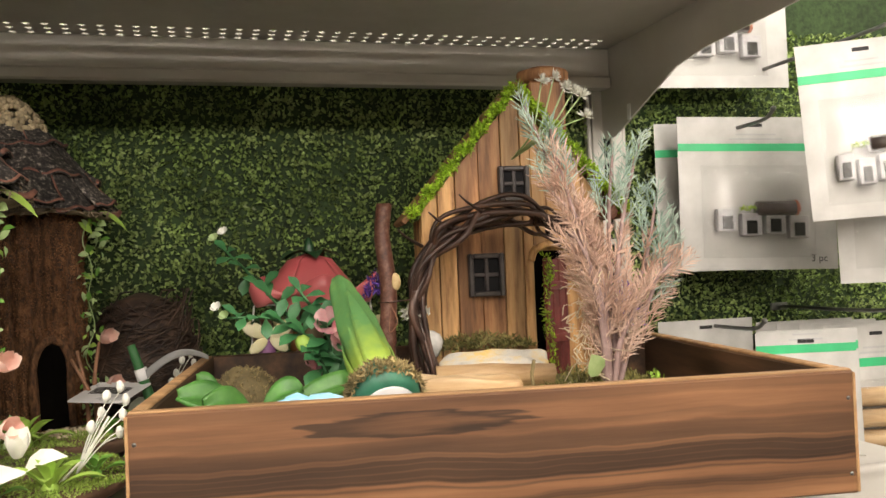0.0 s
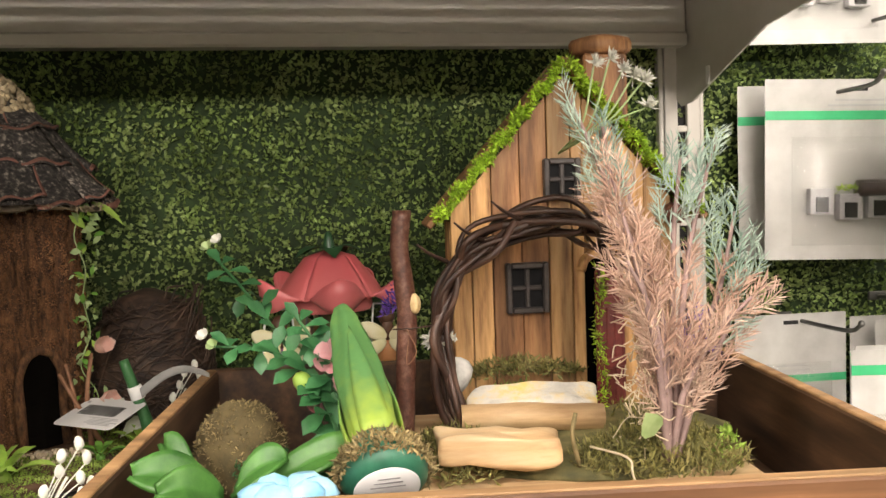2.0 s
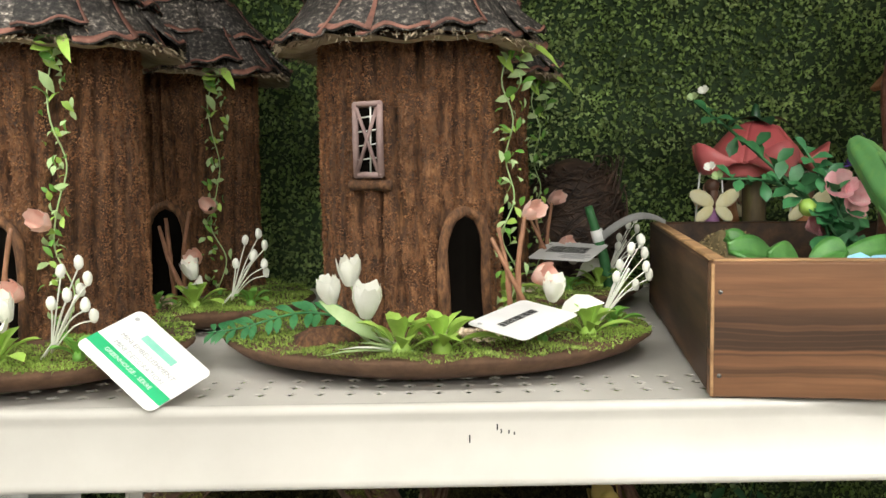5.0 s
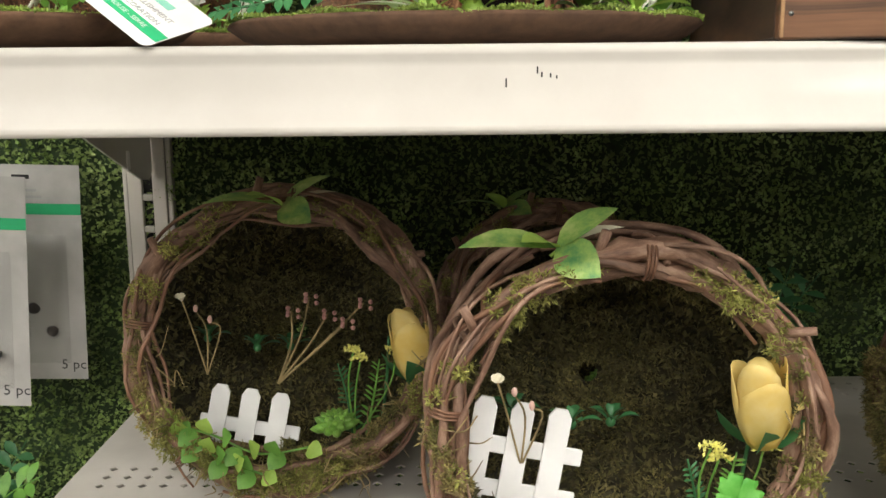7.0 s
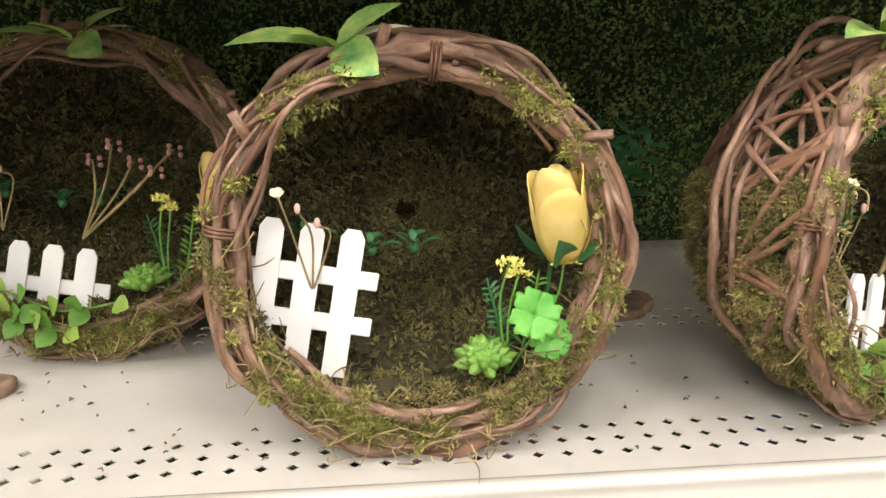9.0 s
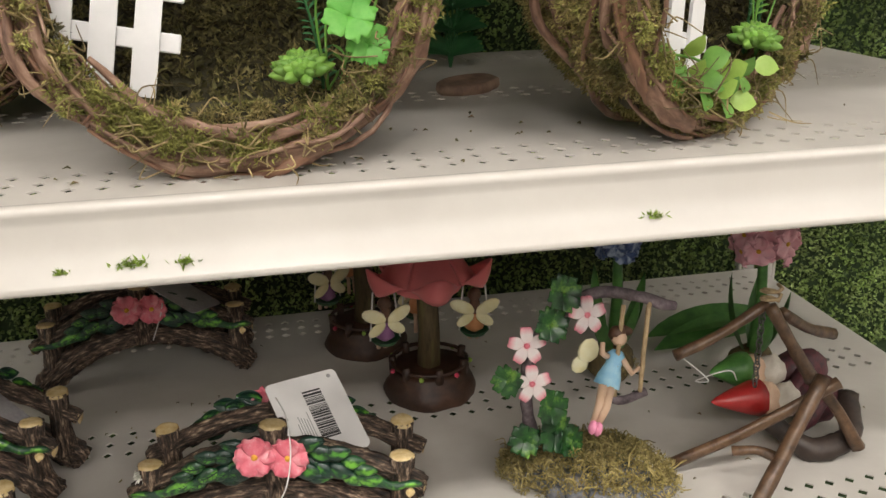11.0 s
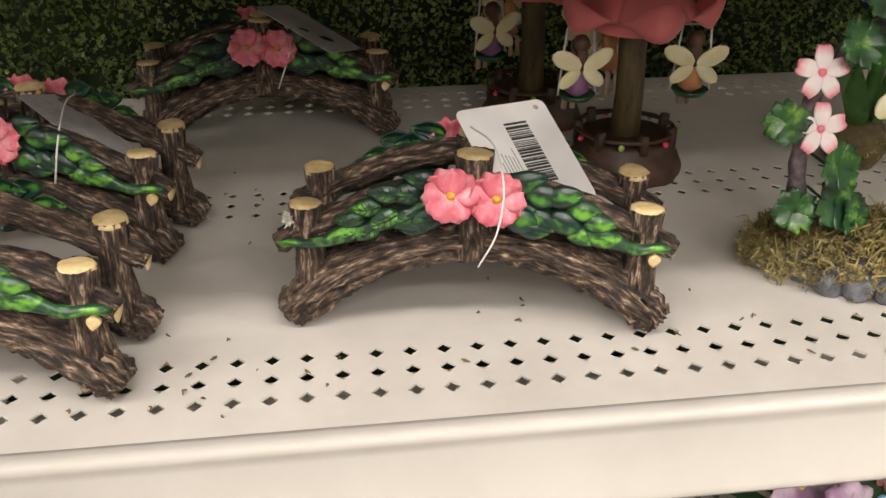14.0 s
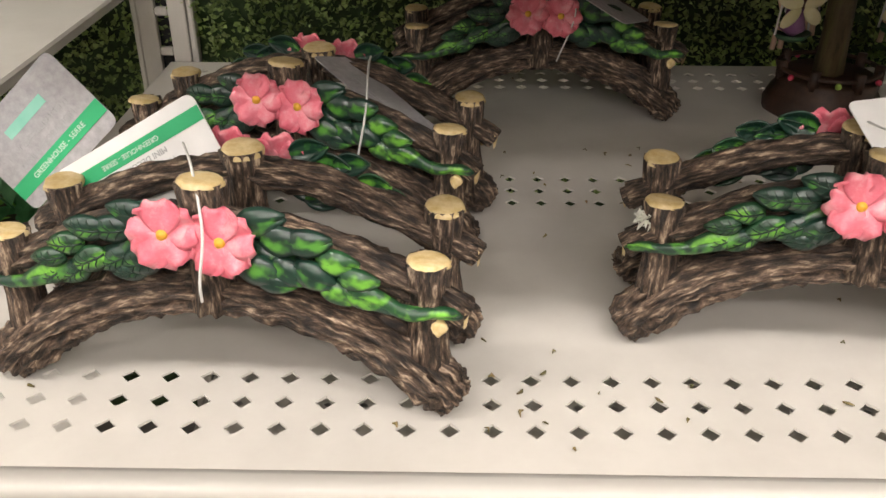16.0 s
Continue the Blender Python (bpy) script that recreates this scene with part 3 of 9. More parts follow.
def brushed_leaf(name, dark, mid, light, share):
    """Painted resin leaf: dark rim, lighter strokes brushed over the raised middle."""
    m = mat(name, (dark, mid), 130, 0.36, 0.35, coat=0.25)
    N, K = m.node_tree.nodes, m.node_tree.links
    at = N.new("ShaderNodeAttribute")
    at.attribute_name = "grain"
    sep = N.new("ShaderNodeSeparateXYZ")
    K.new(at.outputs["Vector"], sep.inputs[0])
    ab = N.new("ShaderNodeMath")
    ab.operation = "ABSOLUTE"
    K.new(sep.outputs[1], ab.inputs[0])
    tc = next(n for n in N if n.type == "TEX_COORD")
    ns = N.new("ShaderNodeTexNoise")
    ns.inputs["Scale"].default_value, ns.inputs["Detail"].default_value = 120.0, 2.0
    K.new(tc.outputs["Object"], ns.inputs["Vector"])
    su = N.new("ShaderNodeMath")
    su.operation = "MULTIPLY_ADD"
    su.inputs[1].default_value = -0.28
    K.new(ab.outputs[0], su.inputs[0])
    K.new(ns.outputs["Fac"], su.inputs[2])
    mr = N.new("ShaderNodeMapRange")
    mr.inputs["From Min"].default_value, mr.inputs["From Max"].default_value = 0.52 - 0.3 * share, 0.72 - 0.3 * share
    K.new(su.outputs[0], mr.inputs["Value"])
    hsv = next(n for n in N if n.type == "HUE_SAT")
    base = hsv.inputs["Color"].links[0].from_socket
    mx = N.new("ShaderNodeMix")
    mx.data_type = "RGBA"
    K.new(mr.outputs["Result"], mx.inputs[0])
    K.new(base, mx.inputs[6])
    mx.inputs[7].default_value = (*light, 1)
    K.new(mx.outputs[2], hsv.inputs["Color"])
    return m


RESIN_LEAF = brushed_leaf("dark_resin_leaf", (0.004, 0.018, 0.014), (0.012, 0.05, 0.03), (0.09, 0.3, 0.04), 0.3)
RESIN_VEIN = mat("dark_leaf_vein", ((0.004, 0.02, 0.013), (0.01, 0.045, 0.022)), 90, 0.4, 0.2)
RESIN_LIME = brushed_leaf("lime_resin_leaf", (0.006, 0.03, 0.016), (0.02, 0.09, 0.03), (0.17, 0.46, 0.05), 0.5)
ORANGE = mat("orange_flower_heart", ((0.75, 0.32, 0.02), (0.85, 0.5, 0.05)), 60, 0.45, 0.2)
SKIN = mat("pale_figurine_paint", ((0.62, 0.42, 0.28), (0.72, 0.52, 0.38)), 60, 0.5, 0.1)
WING = mat("pale_yellow_wing", ((0.72, 0.66, 0.34), (0.8, 0.77, 0.55)), 60, 0.5, 0.1)

CLEAR = bpy.data.materials.new("clear_blister")
CLEAR.use_nodes = True
_t = CLEAR.node_tree
_gloss, _clear, _mix = _t.nodes.new("ShaderNodeBsdfGlossy"), _t.nodes.new("ShaderNodeBsdfTransparent"), _t.nodes.new("ShaderNodeMixShader")
_clear.inputs["Color"].default_value = (0.97, 0.97, 0.965, 1)
_gloss.inputs["Roughness"].default_value = 0.22
_mix.inputs[0].default_value = 0.06
_n, _p = _t.nodes.new("ShaderNodeTexNoise"), _t.nodes.new("ShaderNodeBump")
_n.inputs["Scale"].default_value = 25.0
_p.inputs["Strength"].default_value, _p.inputs["Distance"].default_value = 0.4, 0.004
_t.links.new(_n.outputs["Fac"], _p.inputs["Height"])
_t.links.new(_p.outputs["Normal"], _gloss.inputs["Normal"])
_t.links.new(_clear.outputs[0], _mix.inputs[1])
_t.links.new(_gloss.outputs[0], _mix.inputs[2])
_t.links.new(_mix.outputs[0], _t.nodes["Material Output"].inputs["Surface"])


def R(seed):
    return np.random.default_rng(seed)


def merged(name, pieces):
    """One mesh out of several shapes, each with its own paint."""
    whole = Shape()
    slots = []
    for i, (s, material) in enumerate(pieces):
        whole.add(s.v, s.f)
        whole.flat[-len(s.f):] = s.flat
        slots += [i] * len(s.f)
    me = whole.mesh(name)
    for s, material in pieces:
        me.materials.append(material)
    me.polygons.foreach_set("material_index", slots)
    return me


# ---- unseen room round the aisle, closed to bounce the light ----
def slab(name, label, material, x0, x1, y0, y1, z0, z1, category="wall"):
    s = Shape().box((x0 + x1) / 2, (y0 + y1) / 2, (z0 + z1) / 2, x1 - x0, y1 - y0, z1 - z0, 0.002)
    return solid(name, s, material, label, category, kind="structure")


slab("floor", "grey polished store floor under the shelves", FLOOR, -4, 4, -15.2, 1.3, -0.1, 0.0, "floor")
slab("ceiling", "plain white store ceiling", PLASTER, -4, 4, -15.2, 1.3, 3.4, 3.5, "ceiling")
slab("wall_west", "plain white store wall", PLASTER, -4.1, -4.0, -15.2, 1.3, 0.0, 3.4)
slab("wall_east", "plain white store wall", PLASTER, 4.0, 4.1, -15.2, 1.3, 0.0, 3.4)
slab("wall_south", "plain white store wall", PLASTER, -4, 4, -15.3, -15.2, 0.0, 3.4)
slab("wall_north", "plain white wall behind the shelving", PLASTER, -4, 4, 1.3, 1.4, 0.0, 3.4)
# Unseen block; its height keeps far light off the lower shelves.
slab("wall_aisle", "stocked shelving across the aisle", BLOCKER_STOCK, -4, 4, -2.6, -2.1, 0.0, 1.85)

# the back panel with its boxwood mat
BACK_Y = 1.168
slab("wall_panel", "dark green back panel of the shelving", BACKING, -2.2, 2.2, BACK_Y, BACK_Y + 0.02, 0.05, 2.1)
rng = R(11)
hedge = Shape()
n = 190000
hx, hz = rng.uniform(-1.15, 1.35, n), rng.uniform(0.36, 1.78, n)
lump = np.array([noise.noise(Vector((a * 22, b * 22, 3.0))) for a, b in zip(hx, hz)])
hy = BACK_Y - 0.002 - rng.uniform(0, 0.008, n) - np.clip(lump, -0.4, 0.8) * 0.009
hedge.tufts(np.stack([hx, hy, hz], 1), np.tile([0, -0.75, 0.35], (n, 1)), (0.005, 0.0095), (0.004, 0.007), 0.85, rng)
solid("hedge_mat", hedge, HEDGE, "dense green boxwood mat covering the back panel", "hedge mat", kind="stuff")

# ---- gondola: uprights and shelves ----
X_LEFT, X_RIGHT, FACE = -0.638, 0.581, 1.15


def upright(x):
    t = thing("upright", "cream slotted steel shelving upright", "upright", "shelving uprights", pose(x, FACE, 0))
    body = Shape()
    for side in (-1, 1):
        body.box(side * 0.0153, 0.004, 1.08, 0.0174, 0.008, 2.06, 0.001)
    first = 1.597 - 0.0405 * 38
    k = 0
    while first + k * 0.0405 < 2.1:
        body.box(0, 0.004, first + k * 0.0405 + 0.02025, 0.0134, 0.0076, 0.0085, 0.0015)
        k += 1
    part("slotted_face", body, CREAM, t)
    wings = Shape()
    for side in (-1, 1):
        wings.box(side * 0.0278, 0.009, 1.08, 0.0062, 0.014, 2.06, 0.0015)
        wings.box(side * 0.0243, 0.0125, 1.08, 0.001, 0.006, 2.06, 0.0003)
    part("side_rib", wings, CREAM, t)
    # Plate behind the slots carries their inner shade in its colour.
    part("channel_back", Shape().box(0, 0.0125, 1.08, 0.047, 0.004, 2.06, 0.0005), SLOT, t)
    return t


for ux in (X_LEFT, X_RIGHT, X_LEFT - 1.219, X_RIGHT + 1.219):
    upright(ux)

PITCH = 0.0206


def deck_shape(x0, x1, y0, y1, rows, phase, thick=0.0014):
    """A steel sheet with rows of diamond holes, both faces and the holes' walls."""
    s = Shape()
    edges = [y0]
    for r in rows:
        edges += [r - PITCH * 0.474, r + PITCH * 0.474]
    edges.append(y1)
    half = 0.0052
    for i in range(len(edges) - 1):
        a, b = edges[i], edges[i + 1]
        if b - a < 1e-5:
            continue
        if i % 2 == 0:
            for z, flip in ((0, False), (-thick, True)):
                f = (0, 1, 2, 3)
                s.add([(x0, a, z), (x1, a, z), (x1, b, z), (x0, b, z)], [f[::-1] if flip else f], True)
            continue
        c = (a + b) / 2
        k0 = math.ceil((x0 + PITCH * 1.2 - phase) / PITCH)
        k1 = math.floor((x1 - PITCH * 1.2 - phase) / PITCH)
        left, right = phase + (k0 - 0.5) * PITCH, phase + (k1 + 0.5) * PITCH
        for z, flip in ((0, False), (-thick, True)):
            f = (0, 1, 2, 3)
            f = f[::-1] if flip else f
            s.add([(x0, a, z), (left, a, z), (left, b, z), (x0, b, z)], [f], True)
            s.add([(right, a, z), (x1, a, z), (x1, b, z), (right, b, z)], [f], True)
        for k in range(k0, k1 + 1):
            x = phase + k * PITCH
            l, r = x - PITCH / 2, x + PITCH / 2
            d = [(x, c - half), (x + half, c), (x, c + half), (x - half, c)]
            q = [(l, a), (r, a), (r, b), (l, b)]
            verts = [(*p, 0) for p in q + d] + [(*p, -thick) for p in q + d]
            top = [(0, 1, 4), (1, 5, 4), (1, 2, 5), (2, 6, 5), (2, 3, 6), (3, 7, 6), (3, 0, 7), (0, 4, 7)]
            faces = top + [tuple(i + 8 for i in reversed(t)) for t in top]
            faces += [(4 + j, 4 + (j + 1) % 4, 12 + (j + 1) % 4, 12 + j) for j in range(4)]
            s.add(verts, faces, True)
    return s.weld()


LIP = [(0.572, 0.0), (0.567, 0.0018), (0.5625, 0.0028), (0.5585, 0.0024), (0.5562, 0.0), (0.5562, -0.0035), (0.5575, -0.0068), (0.5570, -0.0100), (0.5545, -0.0220), (0.5500, -0.0340), (0.5450, -0.0430), (0.5438, -0.0455), (0.5448, -0.0480), (0.5480, -0.0487), (0.5520, -0.0487), (0.5520, -0.0470), (0.5475, -0.0460), (0.5580, -0.0230), (0.5605, -0.0070), (0.5600, -0.0012), (0.566, -0.002), (0.572, -0.002)]


def lip_front(h):
    """How far forward the face of the lip stands at height h."""
    face = LIP[7:11]
    return float(np.interp(-h, [-b for a, b in face], [a for a, b in face])) - 0.004


def shelf(z, phase, label, marks=()):
    x0, x1 = X_LEFT + 0.004, X_RIGHT - 0.004
    t = thing("shelf", label, "shelf", "gondola shelves", pose(0, 0, z), "structure")
    rows = [0.596, 0.6155, 0.635, 0.838, 0.8575, 0.877, 1.079, 1.0985, 1.118]
    part("deck", deck_shape(x0, x1, 0.568, 1.146, rows, phase), DECK, t)
    n = len(LIP)
    verts = [(x, y - 0.004, h) for x in (x0, x1) for y, h in LIP]
    faces = [(i, (i + 1) % n, n + (i + 1) % n, n + i) for i in range(n)] + [tuple(range(n)), tuple(reversed(range(n, 2 * n)))]
    part("front_lip", Shape().add(verts, faces), CREAM, t, "glossy cream rolled front lip")
    for x, h, tall in marks:
        part("scuff", Shape().box(x, lip_front(h) - 0.0003, h, 0.0009, 0.0004, tall, 0.0001, None), SLOT, t, "dark scuff mark")
    beam = Shape().box((x0 + x1) / 2, 1.126, -0.028, x1 - x0 - 0.012, 0.022, 0.05, 0.002)
    beam.box((x0 + x1) / 2, 1.1235, -0.0525, x1 - x0 - 0.012, 0.03, 0.017, 0.003)
    part("back_rail", beam, CREAM, t)
    for x, s in ((x0 + 0.004, 1), (x1 - 0.004, -1)):
        outline = [(1.147, -0.002), (1.147, -0.124), (1.135, -0.134), (1.105, -0.131), (0.935, -0.069), (0.87, -0.061), (0.60, -0.052), (0.60, -0.002)]
        k = len(outline)
        verts = [(x - 0.0013, a, b) for a, b in outline] + [(x + 0.0013, a, b) for a, b in outline]
        faces = [(i, (i + 1) % k, k + (i + 1) % k, k + i) for i in range(k)] + [tuple(range(k)), tuple(reversed(range(k, 2 * k)))]
        br = part("bracket", Shape().add(verts, faces, True), CREAM, t)
        part("lug", Shape().box(x + s * 0.0018, 1.062, -0.104, 0.002, 0.009, 0.022, 0.0008), PAPER, br)
    return t


Z0, Z1, Z2, Z3, Z4 = 1.738, 1.249, 0.850, 0.515, 0.13
shelf(Z0, -0.325, "cream perforated steel top shelf seen from below")
shelf(Z1, -0.331, "cream perforated steel shelf with fairy houses", ((-0.229, -0.02, 0.006), (-0.211, -0.0125, 0.004), (-0.2085, -0.015, 0.003), (-0.2035, -0.0155, 0.0025), (-0.2, -0.0165, 0.002), (0.12, -0.022, 0.003)))
shelf(Z2, -0.332, "cream perforated steel shelf with twig baskets")
shelf(Z3, -0.325, "cream perforated steel shelf with resin bridges")
shelf(Z4, -0.325, "cream perforated steel bottom shelf with flowers")


# ---- the wooden tray and what stands in it ----
TRAY = pose(-0.072, 0.557, Z1 + 0.003, 0, 0, -8)
TL, TD, TH, TW = 0.515, 0.41, 0.09, 0.013


def wooden_tray():
    t = thing("wooden_tray", "dark scorched pine tray with open top on the shelf", "tray", m=TRAY)
    part("front_board", Shape().box(TL / 2, TW / 2, TH / 2, TL, TW, TH - 0.0006, 0.0016), BOX_FRONT, t, "brown scorched pine front board with wavy grain")
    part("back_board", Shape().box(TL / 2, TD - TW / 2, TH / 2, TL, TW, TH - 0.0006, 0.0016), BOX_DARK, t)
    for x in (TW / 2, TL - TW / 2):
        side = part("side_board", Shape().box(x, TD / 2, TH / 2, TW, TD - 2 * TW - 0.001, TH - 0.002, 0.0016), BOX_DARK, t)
        part("worn_edge", Shape().box(x, TD / 2, TH - 0.0005, TW - 0.003, TD - 2 * TW - 0.004, 0.003, 0.001), BOX_EDGE, side)
    part("worn_edge", Shape().box(TL / 2, TW / 2, TH + 0.0002, TL - 0.003, TW - 0.003, 0.002, 0.0008), BOX_EDGE, t, "paler worn top edge")
    for x in (0.0012, TL - 0.0012):
        part("worn_corner", Shape().box(x, -0.0003, TH / 2, 0.0022, 0.0016, TH - 0.003, 0.0005), BOX_EDGE, t, "paler worn corner edge")
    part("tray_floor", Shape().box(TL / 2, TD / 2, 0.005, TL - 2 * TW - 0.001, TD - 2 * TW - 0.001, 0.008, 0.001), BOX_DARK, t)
    for x in (0.006, TL - 0.006):
        for z in (0.015, 0.07):
            part("nail", Shape().lathe([(0.0, -0.0006), (0.0016, -0.0004), (0.0016, 0.0), (0, 0.0003)], 8, pose(x, -0.0002, z, 90), close=False), STEEL, t)
    return t


wooden_tray()


def curve_pts(p, steps=8):
    """A smooth line through a few points."""
    p = [Vector(a) for a in p]
    p = [p[0] * 2 - p[1]] + p + [p[-1] * 2 - p[-2]]
    out = []
    for i in range(1, len(p) - 2):
        for k in range(steps):
            t = k / steps
            a, b, c, d = p[i - 1], p[i], p[i + 1], p[i + 2]
            out.append(0.5 * ((2 * b) + (c - a) * t + (2 * a - 5 * b + 4 * c - d) * t * t + (3 * b - 3 * c + d - a) * t ** 3))
    out.append(p[-2])
    return out


def moss_on(points, length=(0.004, 0.011), width=(0.0012, 0.003), spread=1.0, seed=1, normal=(0, 0, 1)):
    P = np.asarray(points, float)
    return Shape().tufts(P, np.tile(normal, (len(P), 1)), length, width, spread, R(seed))


def heap(cx, cy, z, rx, ry, h, n, seed):
    """Points over a low uneven mound."""
    r = R(seed)
    a, q = r.uniform(0, 2 * math.pi, n), np.sqrt(r.uniform(0, 1, n))
    x, y = cx + np.cos(a) * q * rx, cy + np.sin(a) * q * ry
    return np.stack([x, y, z + h * (1 - q ** 2) * r.uniform(0.3, 1.0, n)], 1)


def mound(cx, cy, z, rx, ry, h, seed=0.0, segs=26):
    return Shape().lathe([(1.0, 0), (0.97, 0.35), (0.8, 0.7), (0.5, 0.92), (0.15, 1.0)], segs, Matrix.Translation((cx, cy, z)) @ Matrix.Diagonal((rx, ry, h, 1)), wobble=0.22, seed=seed)


def needle_sprig(line, n, length, seed, tip=0.35, up=0.8):
    """Needle leaves set all round a curved stem, as on an artificial rosemary spray."""
    r = R(seed)
    s = Shape()
    pts = curve_pts(line, 10)
    for i in range(n):
        u = 0.12 + 0.88 * i / n
        k = min(int(u * (len(pts) - 1)), len(pts) - 2)
        p, d = pts[k], (pts[k + 1] - pts[k]).normalized()
        side = Vector(r.normal(0, 1, 3))
        side = (side - d * side.dot(d)).normalized()
        way = (d * up + side * r.uniform(0.35, 0.75)).normalized()
        ln = length * r.uniform(0.7, 1.15) * (1 - tip * u)
        s.leaf(p, p + way * ln, ln * 0.08, side.cross(d) + Vector((0.01, 0, 0)), 0.3, 0.12, 2)
        if r.uniform() < 0.5:
            q = p + way * ln * 0.4
            w2 = (way + side.cross(d) * r.uniform(-0.6, 0.6)).normalized()
            s.leaf(q, q + w2 * ln * 0.55, ln * 0.07, side, 0.3, 0.1, 2)
    return s


# house seen from its front: x to its right, y back, z up, standing on a board
HX, HY, HZ = 0.307, 0.83, 1.300
H = pose(HX, HY, HZ, 0, 0, -6)


def gable(x):
    """Height of the wall's top edge under the roof at x."""
    return 0.306 - abs(x - 0.004) * 1.15


def window_4(parent, x, z, w, h, name="window"):
    win = part(name, Shape().box(x, -0.0046, z, w - 0.004, 0.003, h - 0.004, 0.0005), GLASS_DARK, parent, "dark small four-pane window")
    f = 0.0052
    for dx in (-1, 1):
        part("frame_post", Shape().box(x + dx * (w - f) / 2, -0.0075, z, f, 0.009, h, 0.0012), IRON, win)
    for dz in (-1, 1):
        part("frame_rail", Shape().box(x, -0.0072, z + dz * (h - f) / 2, w - 2 * f, 0.008, f, 0.0012), IRON, win)
    part("glazing_bar", Shape().box(x, -0.0066, z, 0.0042, 0.006, h - 2 * f, 0.001), IRON, win)
    part("glazing_bar", Shape().box(x, -0.0064, z, w - 2 * f, 0.0056, 0.0042, 0.001), IRON, win)
    return win


def fairy_house():
    t = thing("fairy_house", "small plank fairy cottage with mossy roof, vine arch and dried sprigs", "fairy house", m=H)
    # board and moss ground
    part("base_board", Shape().box(-0.02, -0.09, -0.014, 0.25, 0.27, 0.024, 0.003), LOG_WOOD, t, "pale wooden base board")
    part("soil_mound", mound(-0.0, -0.06, -0.004, 0.125, 0.12, 0.018, 2.0), MOSS_DARK, t)
    for k, (cx, cy, z, rx, ry, h, n) in enumerate(((-0.11, -0.11, 0.002, 0.04, 0.07, 0.02, 1600), (0.036, -0.15, 0.004, 0.066, 0.05, 0.028, 3000), (-0.05, -0.02, 0.012, 0.06, 0.018, 0.026, 900), (0.05, -0.05, 0.0, 0.06, 0.06, 0.02, 700))):
        part("moss", moss_on(heap(cx, cy, z, rx, ry, h, n, 40 + k), (0.004, 0.012), (0.001, 0.0026), 1.0, 50 + k), MOSS_OLIVE if k != 2 else MOSS_GREEN, t, "clumpy olive moss")
    # plank front: door opening between x 0.020 and 0.052, up to 0.14
    edges = [-0.1, -0.082, -0.063, -0.037, -0.012, 0.009, 0.02, 0.036, 0.052, 0.075, 0.1]
    for i, (a, b) in enumerate(zip(edges, edges[1:])):
        a, b = a + 0.0004, b - 0.0004
        low = 0.142 if 0.019 < (a + b) / 2 < 0.052 else 0.0
        top = [(b, gable(b)), (a, gable(a))]
        if a < 0.004 < b:
            top.insert(1, (0.004, gable(0.004)))
        ring = [(a, low), (b, low)] + top
        k = len(ring)
        back = 0.006
        front = -0.0012 * (i % 3) * 0.6
        inset = [(x + (0.0006 if x < (a + b) / 2 else -0.0006), z) for x, z in ring]
        verts = [(x, front, z) for x, z in inset] + [(x, front + 0.0008, z) for x, z in ring] + [(x, back, z) for x, z in ring]
        faces = [tuple(range(k)), tuple(reversed(range(2 * k, 3 * k)))]
        for lay in (0, k):
            faces += [(lay + j, lay + k + j, lay + k + (j + 1) % k, lay + (j + 1) % k) for j in range(k)]
        part("plank", Shape().add(verts, faces, True), PLANK_DARK if i in (2, 3) else PLANK, t)
    # sides, back, and a black block for the unlit inside
    for x in (-0.0985, 0.0985):
        part("side_wall", Shape().box(x, 0.03, 0.09, 0.004, 0.046, 0.18, 0.001), PLANK, t)
    part("back_wall", Shape().add([(x, y, z) for y in (0.052, 0.056) for x, z in ((-0.096, 0), (0.096, 0), (0.096, 0.19), (0.004, 0.296), (-0.096, 0.18))], [(0, 1, 2, 3, 4), (9, 8, 7, 6, 5)] + [(i, 5 + i, 5 + (i + 1) % 5, (i + 1) % 5) for i in range(5)], True), PLANK_DARK, t)
    part("dark_room", Shape().box(0.0, 0.03, 0.08, 0.15, 0.036, 0.16, 0.001), UNLIT_BLACK, t)
    # roof slopes and their moss rim
    for side in (-1, 1):
        roof = Shape()
        run = 0.128
        ang = math.degrees(math.atan(1.15))
        m = pose(0.004 + side * 0.062, 0.022, 0.2475, 0, side * ang, 0)
        roof.box(0, 0, 0.0, 0.19, 0.07, 0.006, 0.001, m)
        slope = part("roof_slope", roof, PLANK_DARK, t, "bark covered roof slope")
        r = R(5 + side)
        n = 4200
        u = r.uniform(0, 1, n)
        px = 0.004 + side * (0.002 + 0.116 * u)
        pz = gable(0.004) - np.abs(px - 0.004) * 1.15 + 0.0095 + r.normal(0, 0.0024, n) + 0.003 * np.sin(u * 40)
        py = -0.022 + np.abs(r.normal(0, 0.018, n))
        part("moss_rim", moss_on(np.stack([px, py, pz], 1), (0.003, 0.008), (0.0014, 0.0032), 1.1, 8 + side, (side * 0.5, -0.5, 0.5)), MOSS_BRIGHT, slope, "bright green moss along the roof edge")
    part("roof_beam", Shape().tube(curve_pts([(0.1, -0.02, 0.18), (0.1, 0.03, 0.182), (0.1, 0.06, 0.18)], 4), 0.009, 9, rough=0.2), BRANCH, t, "round rafter end")
    # chimney
    ch = part("chimney", Shape().box(0.046, 0.028, 0.283, 0.04, 0.036, 0.086, 0.002), PLANK_DARK, t, "wooden chimney with bark cap")
    part("chimney_cap", Shape().lathe([(0.025, 0.324), (0.0285, 0.327), (0.0285, 0.334), (0.026, 0.338), (0.016, 0.341), (0.004, 0.34)], 12, pose(0.046, 0.028, 0.002), wobble=0.12), PLANK_DARK, ch)
    # windows
    window_4(t, -0.034, 0.119, 0.038, 0.045)
